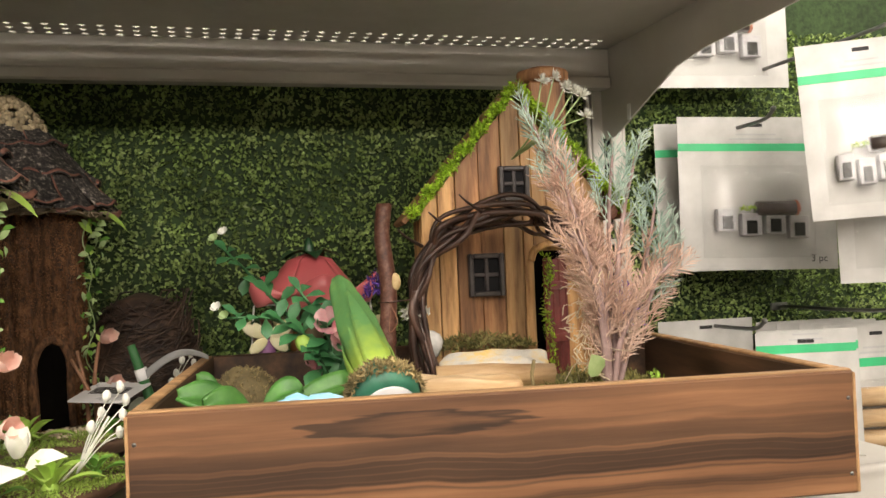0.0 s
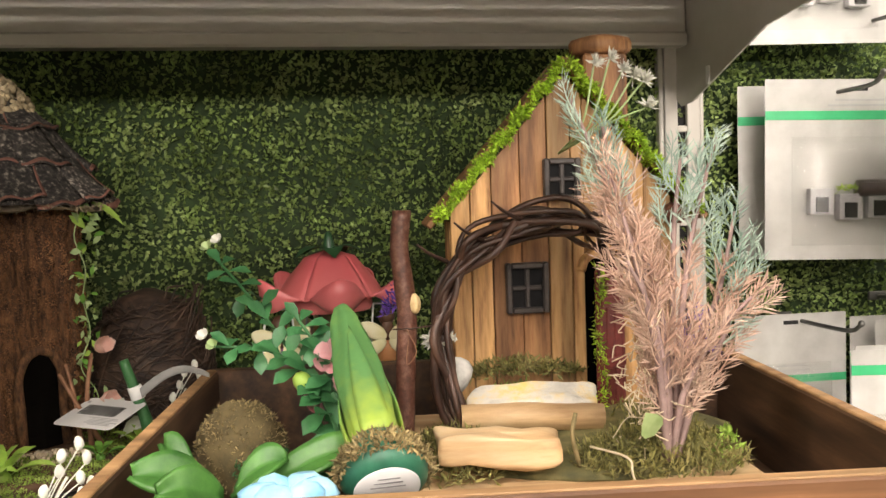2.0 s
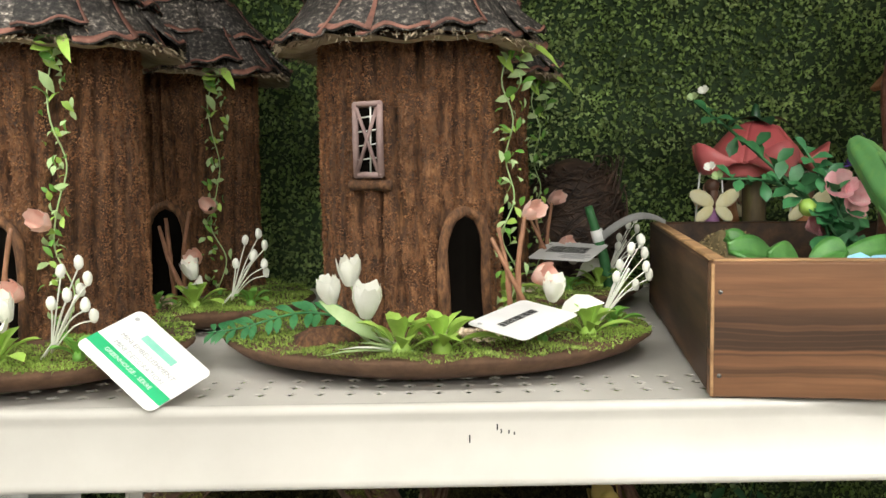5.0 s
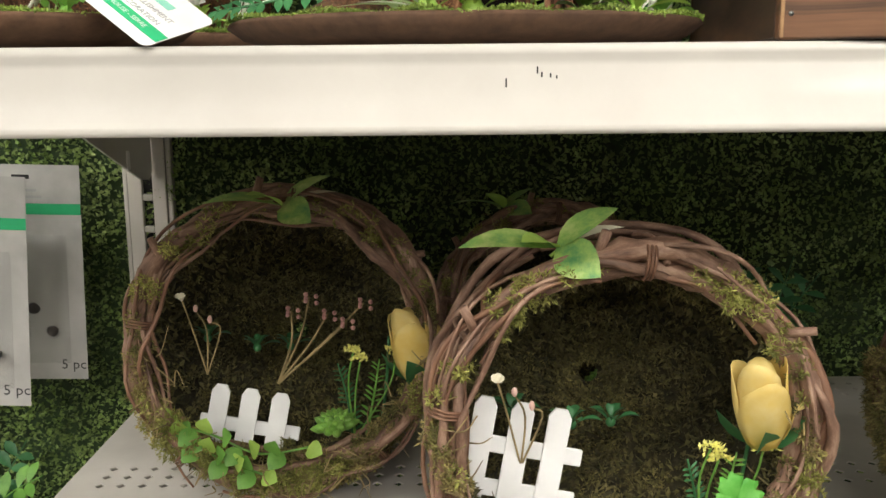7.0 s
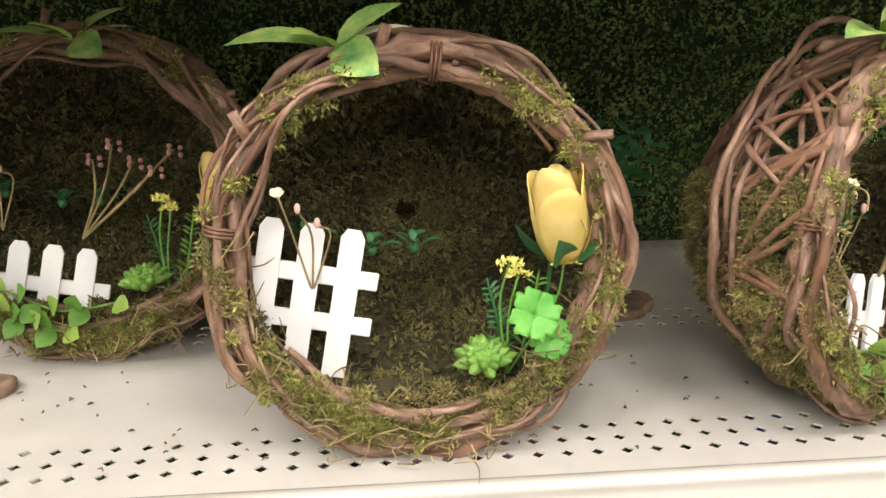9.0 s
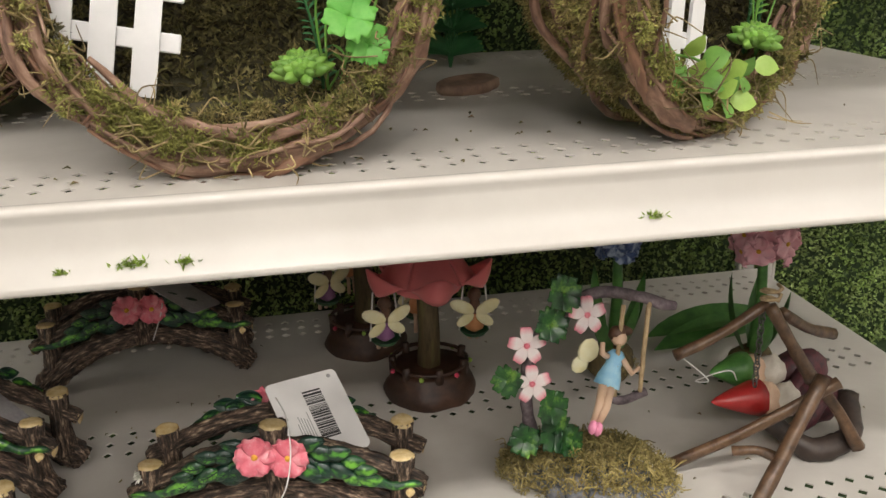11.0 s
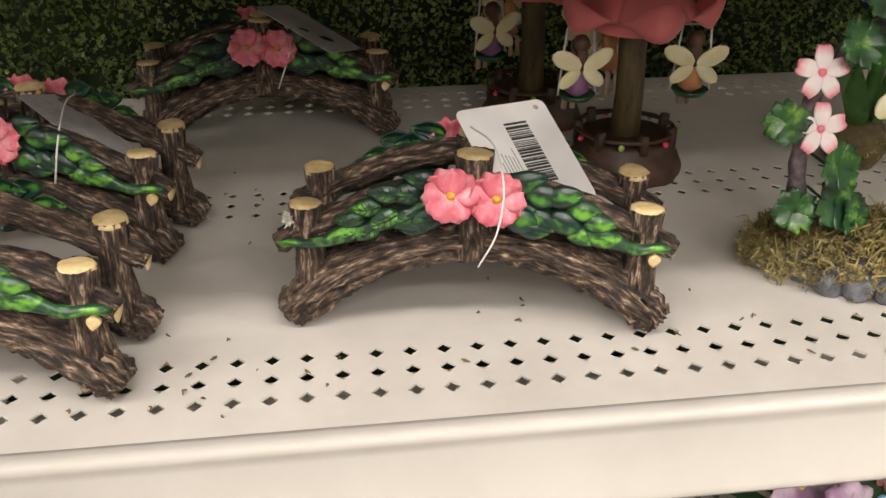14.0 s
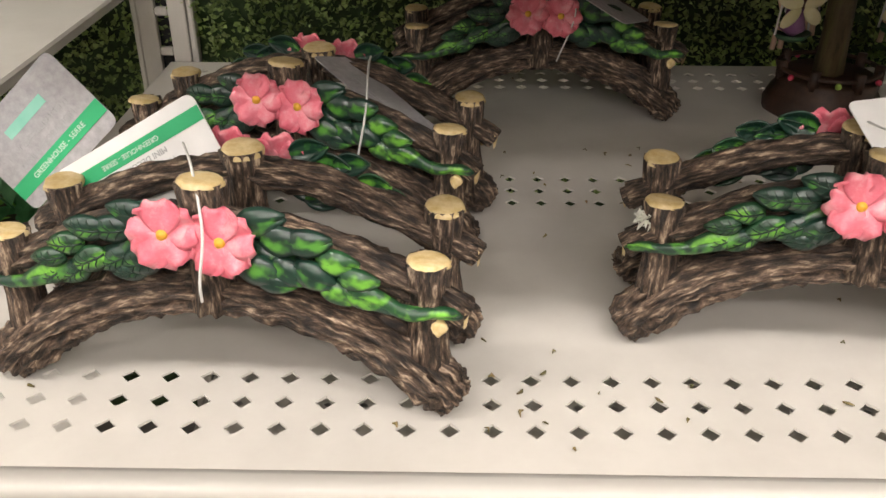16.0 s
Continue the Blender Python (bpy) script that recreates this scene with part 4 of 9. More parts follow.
    window_4(t, -0.0005, 0.214, 0.033, 0.037)
    # door frame and the open red door
    part("door_lintel", Shape().tube(curve_pts([(0.016, -0.004, 0.132), (0.02, -0.005, 0.143), (0.036, -0.006, 0.149), (0.056, -0.005, 0.144)], 4), 0.004, 7, rough=0.2), PLANK, t)
    DM = pose(0.053, -0.003, 0.0, 0, 0, 218)
    door = part("door", Shape().box(0.002, 0.0, 0.07, 0.004, 0.005, 0.128, 0.001, DM), mat_red, t, "dark red plank door standing ajar")
    for k in range(3):
        part("door_plank", Shape().box(0.0095 + 0.0115 * k, 0.0, 0.07, 0.0108, 0.0045, 0.128 - 0.003 * (k % 2), 0.001, DM), mat_red, door)
    for z in (0.05, 0.105):
        part("door_brace", Shape().box(0.019, 0.0035, z, 0.034, 0.003, 0.009, 0.001, DM), mat_red, door)
    r = R(77)
    n = 500
    u = r.uniform(0, 1, n)
    part("door_moss", moss_on(np.stack([0.0255 + 0.002 * np.sin(u * 9) + r.normal(0, 0.0022, n), -0.026 + r.normal(0, 0.0025, n), 0.012 + 0.126 * u], 1), (0.003, 0.008), (0.001, 0.0024), 1.0, 78, (0, -1, 0.2)), MOSS_BRIGHT, t, "bright green moss strip on the door post")
    # path and stones
    slabs = Shape().block((-0.04, -0.058, 0.049), (0.104, 0.036, 0.02), 0.16, 50, 2.0, pose(0, 0, 0, 16, 0, -2), 36, 0.4)
    part("moss", moss_on(heap(-0.045, -0.012, 0.042, 0.06, 0.009, 0.017, 900, 47), (0.004, 0.011), (0.001, 0.0026), 1.0, 57), MOSS_OLIVE, t, "olive moss at the foot of the wall")
    part("path_slab", slabs, SLAB, t, "white stone slab with yellow patches")
    part("step_log", Shape().tube([(-0.104, -0.084, 0.026), (-0.06, -0.086, 0.0255), (0.01, -0.089, 0.022)], [0.01, 0.011, 0.0115, 0.0105], 16, rough=0.25, groove=0.12), LOG_WOOD, t, "split pale log step")
    part("step_plank", Shape().block((-0.082, -0.165, 0.018), (0.088, 0.03, 0.024), 0.14, 60, 5.0, pose(0, 0, 0.0, 0, 3, -2), 36, 0.3), LOG_WOOD, t, "pale wooden step")
    part("pebble", Shape().blob((-0.106, -0.042, 0.052), (0.017, 0.014, 0.016), 14, 0.2, 60, 3.0), STONE, t, "grey pebble")
    # branch post, vine arch and wire
    post = part("post", Shape().tube(curve_pts([(-0.15, -0.068, 0.004), (-0.147, -0.067, 0.06), (-0.144, -0.066, 0.11), (-0.148, -0.064, 0.16), (-0.145, -0.065, 0.192)], 5), [0.0085, 0.0085, 0.0082, 0.0078, 0.0076], 10, rough=0.15), BRANCH, t, "upright reddish branch post")
    part("cut_knot", Shape().lathe([(0.0, 0.003), (0.0045, 0.0015), (0.0055, -0.002)], 10, pose(-0.137, -0.0725, 0.118, 75, 0, 15) @ Matrix.Diagonal((0.9, 1.6, 1, 1)), close=False), CUT, post)
    part("cut_top", Shape().lathe([(0.0078, 0), (0.007, 0.0012), (0.0, 0.0014)], 10, pose(-0.145, -0.065, 0.1915), close=False), BRANCH, post)
    part("wire", Shape().tube([(-0.156, -0.075, 0.098), (-0.14, -0.078, 0.0985), (-0.118, -0.075, 0.1)], 0.0007, 5), VINE, post)
    part("wire", Shape().tube(curve_pts([(-0.145, -0.077, 0.098), (-0.138, -0.079, 0.08), (-0.146, -0.079, 0.07), (-0.144, -0.078, 0.09)], 5), 0.0005, 5), TWIG_PALE, post)
    r = R(21)
    for i in range(11):
        j = r.normal(0, 0.0075, (9, 3)) * np.array([1, 1.2, 1])
        base = [(-0.1 + 0.006 * (i % 3), -0.075, 0.0), (-0.114, -0.072, 0.035), (-0.118, -0.068, 0.085), (-0.107, -0.066, 0.127), (-0.08, -0.066, 0.16), (-0.042, -0.066, 0.177), (-0.004, -0.066, 0.178), (0.022, -0.068, 0.169), (0.046, -0.07, 0.15)]
        line = [tuple(np.array(p) + j[k] + np.array([0, 0, 0.004 * math.sin(i + k)])) for k, p in enumerate(base)]
        part("vine", Shape().tube(curve_pts(line, 6), [0.0018, 0.0027, 0.0022, 0.0024, 0.0014] if i % 3 else [0.0027, 0.0036, 0.0031, 0.0031, 0.002], 8, rough=0.35, seed=i), VINE, t)
    for i in range(3):
        part("vine_end", Shape().tube(curve_pts([(-0.11 + 0.03 * i, -0.07, 0.15 + 0.016 * i), (-0.125 + 0.03 * i, -0.08, 0.158 + 0.016 * i), (-0.135 + 0.03 * i, -0.085, 0.166 + 0.016 * i)], 4), [0.002, 0.0008], 5), VINE, t)
    # daisies at the chimney, white flower and purple flower
    for i, (x, z) in enumerate(((0.004, 0.3), (0.016, 0.303), (0.026, 0.294), (0.034, 0.289), (0.042, 0.286), (0.045, 0.266))):
        fl = part("daisy_stem", Shape().tube(curve_pts([(-0.012, -0.05, 0.235), ((x - 0.012) / 2, -0.1, 0.255), (x, -0.11, z)], 5), 0.0009, 5), LEAF_PALE, t)
        head = Shape()
        rr = R(90 + i)
        head.tufts(np.tile([x, -0.112, z], (46, 1)), np.tile([0.2, -0.7, 0.5], (46, 1)), (0.007, 0.011), (0.0014, 0.0026), 0.55, rr)
        part("daisy_head", head, PETAL_WHITE, fl, "white fluffy daisy head")
    blue = Shape().tufts(heap(0.1, -0.06, 0.06, 0.018, 0.015, 0.05, 170, 6), np.tile([0.3, -0.2, 0.8], (170, 1)), (0.006, 0.011), (0.0015, 0.003), 0.8, R(6))
    part("purple_flower", blue, PETAL_PURPLE, t, "purple thistle flower behind the sprigs")
    blue2 = Shape().tufts(heap(-0.15, -0.01, 0.1, 0.012, 0.012, 0.03, 120, 7), np.tile([-0.3, -0.2, 0.8], (120, 1)), (0.006, 0.010), (0.0015, 0.003), 0.8, R(7))
    part("purple_flower", blue2, PETAL_PURPLE, t)
    wf = Shape().tufts(heap(-0.117, -0.06, 0.082, 0.012, 0.008, 0.012, 60, 8), np.tile([-0.1, -0.6, 0.7], (60, 1)), (0.007, 0.012), (0.003, 0.006), 0.7, R(8))
    part("white_flower", wf, PETAL_WHITE, t)
    for i in range(3):
        part("flower_stem", Shape().tube(curve_pts([(-0.11 + 0.006 * i, -0.058, 0.03), (-0.119 + 0.005 * i, -0.062, 0.06), (-0.118 + 0.003 * i, -0.06, 0.09)], 4), 0.001, 5), LEAF_LIME, t)
    # dried sprigs: pink low down, teal at the tips
    stems = [((0.035, -0.17, 0.01), (0.028, -0.165, 0.12), (0.004, -0.15, 0.2), (-0.026, -0.155, 0.27)),
             ((0.035, -0.17, 0.01), (0.022, -0.16, 0.1), (0.006, -0.15, 0.19), (0.0, -0.145, 0.25)),
             ((0.036, -0.172, 0.01), (0.034, -0.175, 0.09), (0.02, -0.175, 0.155), (-0.01, -0.175, 0.19)),
             ((0.04, -0.168, 0.01), (0.048, -0.165, 0.1), (0.062, -0.155, 0.17), (0.083, -0.15, 0.24)),
             ((0.04, -0.168, 0.01), (0.055, -0.17, 0.08), (0.078, -0.165, 0.13), (0.092, -0.16, 0.185)),
             ((0.038, -0.172, 0.01), (0.045, -0.18, 0.06), (0.068, -0.182, 0.1), (0.095, -0.18, 0.125)),
             ((0.036, -0.165, 0.01), (0.03, -0.15, 0.12), (0.022, -0.14, 0.19), (0.01, -0.14, 0.225)),
             ((0.036, -0.172, 0.01), (0.03, -0.182, 0.075), (0.02, -0.185, 0.12), (0.004, -0.185, 0.155)),
             ((0.04, -0.166, 0.01), (0.044, -0.16, 0.1), (0.05, -0.15, 0.17), (0.056, -0.15, 0.225)),
             ((0.042, -0.17, 0.01), (0.058, -0.172, 0.06), (0.08, -0.17, 0.1), (0.1, -0.165, 0.155)),
             ((0.034, -0.176, 0.01), (0.024, -0.185, 0.09), (0.01, -0.18, 0.16), (-0.004, -0.172, 0.222))]
    for i, line in enumerate(stems):
        st = part("sprig_stem", Shape().tube(curve_pts(line, 8), [0.003, 0.0022, 0.0012], 6), STEM_GREY, t)
        pts = curve_pts(line, 8)
        rs = R(200 + i)
        low, high = Shape(), Shape()
        for k in range(15):
            u = 0.2 + 0.8 * (k + rs.uniform(-0.3, 0.3)) / 14
            n = int(min(0.99, max(0.0, u)) * (len(pts) - 2))
            p, d = pts[n], (pts[n + 1] - pts[n]).normalized()
            side = Vector(rs.normal(0, 1, 3) * np.array([1, 0.7, 0.6]))
            side = (side - d * side.dot(d)).normalized()
            way = (d + side * rs.uniform(0.35, 0.75)).normalized() if k < 14 else d
            ln = rs.uniform(0.03, 0.048) * (1.0 - 0.25 * u)
            line2 = [p, p + way * ln * 0.5 + side * 0.002, p + (way * 0.8 + d * 0.3).normalized() * ln]
            tuft = high if u > 0.62 and i in (0, 1, 3, 4, 8, 9) else low
            tuft.add(*(lambda q: (q.v, q.f))(needle_sprig(line2, 24, 0.0185, 400 + 20 * i + k, 0.3, 0.75)))
            tuft.tube(curve_pts(line2, 4), [0.0009, 0.0004], 4, cap=False)
        part("sprig_foliage", low, DUSTY_PINK, st, "dusty pink needle leaves")
        if len(high.v):
            part("sprig_tip", high, DUSTY_TEAL, st, "pale teal needle tips")
    r = R(31)
    lich = Shape()
    for i in range(150):
        p = np.array([0.026, -0.165, 0.03]) + r.normal(0, 1, 3) * np.array([0.009, 0.009, 0.03]) + np.array([0, 0, 0.04])
        q = p + r.normal(0, 0.006, 3)
        w = q + r.normal(0, 0.006, 3)
        lich.tube(curve_pts([p, q, w], 3), 0.0005, 4, cap=False)
    part("lichen_tangle", lich, LICHEN, t, "tangled cream reindeer lichen")
    part("round_leaf", Shape().leaf((0.022, -0.182, 0.03), (0.012, -0.195, 0.05), 0.02, (0, -1, 0.3), 0.1, 0.1, 4), LEAF_PALE, t)
    part("dry_stalk", Shape().tube(curve_pts([(-0.028, -0.165, 0.006), (-0.034, -0.17, 0.03), (-0.03, -0.165, 0.045)], 4), 0.0016, 5, rough=0.4), STRAW, t)
    part("pale_root", Shape().tube(curve_pts([(-0.02, -0.165, 0.02), (0.0, -0.19, 0.018), (0.002, -0.195, 0.008), (0.006, -0.195, -0.004)], 5), 0.0009, 5), LICHEN, t)
    part("yellow_tuft", moss_on(heap(0.085, -0.155, 0.0, 0.012, 0.01, 0.03, 160, 9), (0.005, 0.01), (0.003, 0.005), 1.0, 9), LEAF_LIME, t)
    return t


mat_red = mat("dark_red_paint", ((0.1, 0.014, 0.014), (0.2, 0.035, 0.03)), 60, 0.5, 0.3)
fairy_house()


# ---- card tags ----
def card_shape(w, h, r=0.005, thick=0.0006, bend=0.0):
    """A card with rounded corners in its own x, y plane, slightly bent."""
    ring = []
    for cx, cy, a0 in ((w / 2 - r, h / 2 - r, 0), (-w / 2 + r, h / 2 - r, 90), (-w / 2 + r, -h / 2 + r, 180), (w / 2 - r, -h / 2 + r, 270)):
        for k in range(4):
            a = radians(a0 + 30 * k)
            ring.append((cx + r * math.cos(a), cy + r * math.sin(a)))
    s = Shape()
    n = len(ring)
    top = [(x, y, thick / 2 + bend * (2 * x / w) ** 2) for x, y in ring]
    low = [(x, y, -thick / 2 + bend * (2 * x / w) ** 2) for x, y in ring]
    s.add(top + low, [tuple(range(n)), tuple(reversed(range(n, 2 * n)))] + [(n + i, n + (i + 1) % n, (i + 1) % n, i) for i in range(n)], True)
    return s


def price_tag(m, w=0.085, h=0.055, printed="code", card=None, label="white card price tag with printed bar code"):
    t = thing("price_tag", label, "price tag", "price tags", m)
    c = part("card", card_shape(w, h), card or PAPER, t)
    part("punch_hole", Shape().lathe([(0.0, 0.0006), (0.0018, 0.0006), (0.002, 0.0004)], 8, pose(-w / 2 + 0.006, h / 2 - 0.008, 0), close=False), INK_GREY, c)
    if printed in ("code", "thin"):
        tall = 0.017 if printed == "code" else 0.0065
        r = R(int(w * 1000))
        bars = Shape()
        x = -0.024
        while x < 0.022:
            bw = r.choice([0.0006, 0.001, 0.0016])
            bars.box(x, 0.004, 0.0005, bw, tall, 0.0002, 0.00005)
            x += bw + r.choice([0.0005, 0.0008])
        part("bar_code", bars, INK if card is None else INK_GREY, c)
        lines = Shape()
        for k in range(6):
            lines.box(0.012 + 0.004 * (k % 2), -0.008 - 0.0022 * k, 0.0005, 0.036 - 0.005 * (k % 3), 0.0008, 0.0002, 0.00005)
        if printed == "code":
            part("small_print", lines, INK_GREY, c)
    else:
        part("green_band", Shape().box(0, -h * 0.26, 0.0006, w * 0.995, h * 0.17, 0.0003, 0.00005), BAND, c)
        lettering("lettering", "GREENHOUSE - SERRE", h * 0.085, PAPER, c, pose(0, -h * 0.26, 0.0008))
        part("brand_mark", Shape().box(0, h * 0.22, 0.0005, w * 0.42, h * 0.11, 0.0002, 0.0003), mark_green, c)
        lettering("lettering", "MINI DECORATION", h * 0.1, INK_GREY, c, pose(0, -h * 0.1, 0.0006))
        lettering("lettering", "MINI EMBELLISHMENT", h * 0.1, INK_GREY, c, pose(0, h * 0.04, 0.0006))
    return t


mark_green = mat("pale_green_ink", ((0.2, 0.55, 0.42), (0.3, 0.62, 0.5)), 40, 0.5, 0)


def frame_of(o, u, v):
    """A pose with its x along u, its y nearly along v, at o."""
    u, v = Vector(u).normalized(), Vector(v)
    w = u.cross(v).normalized()
    v = w.cross(u)
    m = Matrix((u, v, w)).transposed().to_4x4()
    m.translation = Vector(o)
    return m


# ---- small plants used in several places ----
def cupped_flower(c, way, size, petals=5, open_=0.6):
    """A small cup-shaped blossom that faces along way."""
    q = Vector(way).to_track_quat("Z", "Y").to_matrix().to_4x4()
    m = Matrix.Translation(c) @ q
    s = Shape()
    for k in range(petals):
        a = 2 * math.pi * k / petals

        def fn(u, v, a=a):
            b = a + (v - 0.5) * 1.5 * (0.35 + 0.65 * math.sin(math.pi * min(1, u * 0.75 + 0.15)))
            r = size * (0.12 + open_ * u ** 0.8)
            return (r * math.cos(b), r * math.sin(b), size * (0.95 * u - open_ * 0.45 * u * u))
        s.patch(fn, 5, 4, m)
    return s


def bell_flower(c, way, size, seed=0):
    """A closed white bud of overlapping petals."""
    q = Vector(way).to_track_quat("Z", "Y").to_matrix().to_4x4()
    m = Matrix.Translation(c) @ q
    s = Shape()
    for k in range(5):
        a = 2 * math.pi * k / 5 + seed

        def fn(u, v, a=a, k=k):
            b = a + (v - 0.5) * 1.75
            r = size * (0.08 + 0.28 * math.sin(math.pi * min(1.0, 0.12 + 0.66 * u)) + 0.09 * u ** 3 * (1 if k % 2 else 2.0))
            return (r * math.cos(b), r * math.sin(b), size * (u - 0.42 * u * u * abs(2 * v - 1) ** 2.4) + 0.07 * size * u * u * math.sin(v * 16 + k * 1.7))
        s.patch(fn, 6, 7, m)
    return s


def fleshy(parent, c, n, length, width, seed, material, lift=0.9, name="succulent", label="green artificial succulent", way=(0, 0, 1), fold=0.5, blunt=0.8, plump=0.0):
    """A rosette whose leaves are separate parts."""
    r = R(seed)
    t = part(name, Shape().blob(c, length * 0.18, 8, 0.1), material, parent, label)
    for k in range(n):
        q = k / n
        a = 2.39996 * k + r.normal(0, 0.1)
        el = 0.15 + lift * q
        d = Vector((math.cos(a) * math.cos(el), math.sin(a) * math.cos(el), math.sin(el)))
        d.rotate(Vector((0, 0, 1)).rotation_difference(Vector(way)))
        ln = length * (1.05 - 0.45 * q)
        if plump:
            b = Vector(c)
            part("leaf", Shape().tube([b + d * 0.15 * ln, b + d * 0.45 * ln, b + d * 0.72 * ln, b + d * 0.92 * ln, b + d * 1.08 * ln], [plump * 0.5, plump * 0.95, plump, plump * 0.6, plump * 0.05], 7), material, t)
            continue
        s = Shape().leaf(Vector(c) + d * 0.12 * ln, Vector(c) + d * ln, width * (1.05 - 0.35 * q), way, fold, 0.25, 6, 0.66, blunt)
        part("leaf", s, material, t)
    return t


def paired(parent, line, n, length, width, material, drop=0.0, name="leafy_stem", wide=0.55, loose=0.0):
    """A stem whose paired leaves are separate parts."""
    rng_leaf = R(n)
    pts = curve_pts(line, 8)
    t = part(name, Shape().tube(pts, [0.0014, 0.0007], 5), material, parent)
    for i in range(n):
        k = min(int((0.12 + 0.88 * i / n) * (len(pts) - 1)), len(pts) - 2)
        p, d = pts[k], (pts[k + 1] - pts[k]).normalized()
        side = d.cross(Vector((0, -0.5, 0.8))).normalized()
        ln = length * (1 - 0.4 * i / n)
        for sg in (-1, 1):
            w = (side * sg + d * 0.5 + Vector((0, -0.2, -drop)) + Vector(rng_leaf.normal(0, 1, 3)) * loose).normalized()
            part("leaf", Shape().leaf(p, p + w * ln, width * ln / length, (0, -0.5, 0.8), 0.3, 0.15, 4, wide), material, t)
    return t


# ---- bark towers ----
def tower(m):
    t = thing("fairy_tower", "round brown bark fairy tower with shingled roof on a mossy base", "fairy house", "bark fairy towers", m)
    # base plate with turf
    def ell(rx, ry, h):
        return Matrix.Translation((0.02, -0.055, 0)) @ Matrix.Diagonal((rx, ry, h, 1))
    part("base_plate", Shape().lathe([(0.55, 0.0), (0.75, 0.004), (0.93, 0.012), (1.0, 0.021), (0.99, 0.024), (0.0, 0.024)], 48, ell(0.176, 0.136, 1), wobble=0.03, close=False), BASE_BROWN, t, "brown curved underside")
    r = R(3)
    n = 22000
    a, q = r.uniform(0, 2 * math.pi, n), np.sqrt(r.uniform(0.12, 1, n))
    P = np.stack([0.02 + np.cos(a) * q * 0.176, -0.055 + np.sin(a) * q * 0.136, 0.0225 + 0.004 * np.sin(np.cos(a) * 9) ** 2], 1)
    turf = part("turf", moss_on(P, (0.0014, 0.0036), (0.0009, 0.0021), 0.9, 4), MOSS_GREEN, t, "short green turf moss")
    tagged(turf, kind="stuff")
    # ribbed trunk, closed behind the black sheet of the door
    part("trunk", Shape().lathe([(0.0625 + 0.012 * max(0.0, 1 - h / 0.05) ** 1.5, h) for h in np.linspace(0.02, 0.275, 36)], 240, None, 0.05, 30, 0.0145, 2.0, close=False), TRUNK, t, "ribbed brown fibre trunk")
    n = 60000
    a, z = r.uniform(0, 2 * math.pi, n), r.uniform(0.024, 0.268, n)
    rad = np.array([0.0625 * (1 + 0.05 * noise.noise(Vector((math.cos(b) * 2.2 + 2.0, math.sin(b) * 2.2, h * 28 + 2.0)))) + ridge(b, h, 30, 0.0145, 2.0) for b, h in zip(a, z)])
    rad += 0.012 * np.clip(1 - z / 0.05, 0, 1) ** 1.5
    # Paler fibres only on ridges and off the door; grooves stay painted darker.
    keep = (rad > 0.0712 + 0.0012 * r.normal(0, 1, n)) & ~((np.abs((a - radians(-57) + math.pi) % (2 * math.pi) - math.pi) < 0.27) & (z < 0.12))
    a, z, rad, n = a[keep], z[keep], rad[keep], int(keep.sum())
    fz = Shape().tufts(np.stack([np.cos(a) * rad, np.sin(a) * rad, z], 1), np.stack([np.cos(a), np.sin(a), 0.1 * np.ones(n)], 1), (0.0012, 0.0034), (0.0009, 0.0022), 1.0, R(5))
    tagged(part("bark_fibre", fz, TRUNK_FUZZ, t), kind="stuff")
    # door with arched frame
    da = radians(-57)
    D = Matrix.Rotation(da + math.pi / 2, 4, "Z") @ Matrix.Translation((0, -0.0745, 0.026))
    # Black sheet over the trunk stands in for the doorway's unlit depth.
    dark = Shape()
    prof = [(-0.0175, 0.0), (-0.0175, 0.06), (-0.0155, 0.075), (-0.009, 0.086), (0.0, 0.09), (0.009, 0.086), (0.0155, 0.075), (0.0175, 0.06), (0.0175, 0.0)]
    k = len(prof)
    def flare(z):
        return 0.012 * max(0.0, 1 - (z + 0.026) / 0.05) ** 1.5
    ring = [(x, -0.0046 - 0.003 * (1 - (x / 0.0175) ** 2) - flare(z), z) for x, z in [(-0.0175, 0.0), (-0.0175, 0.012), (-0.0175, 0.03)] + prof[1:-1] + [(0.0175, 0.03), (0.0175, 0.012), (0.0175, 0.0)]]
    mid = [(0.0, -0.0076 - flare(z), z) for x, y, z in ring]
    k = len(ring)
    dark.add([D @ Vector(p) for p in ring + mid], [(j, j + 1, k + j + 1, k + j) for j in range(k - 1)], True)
    door = part("doorway", dark, UNLIT_BLACK, t, "dark arched doorway")
    part("door_frame", Shape().tube([D @ Vector((x * 1.18, -0.006 - flare(z), z * 1.04)) for x, z in curve_xz(prof)], 0.0042, 7, rough=0.5, groove=0.3), TRUNK, door, "bark door surround")
    # windows with crossed sticks
    for wa in (-113,):
        W = Matrix.Rotation(radians(wa) + math.pi / 2, 4, "Z") @ Matrix.Translation((0, -0.079, 0.178))
        win = part("window", Shape().box(0, 0.0005, 0, 0.02, 0.004, 0.05, 0.0005, W), UNLIT_BLACK, t, "small window with crossed white sticks")
        for x in (-0.011, 0.011):
            part("window_post", Shape().tube([W @ Vector((x, -0.002, -0.029)), W @ Vector((x * 0.96, -0.003, 0.0)), W @ Vector((x, -0.002, 0.029))], 0.0028, 6, rough=0.3), STEM_GREY, win)
        for z in (-0.028, 0.028):
            part("window_rail", Shape().tube([W @ Vector((-0.012, -0.002, z)), W @ Vector((0.012, -0.002, z))], 0.0026, 6, rough=0.3), STEM_GREY, win)
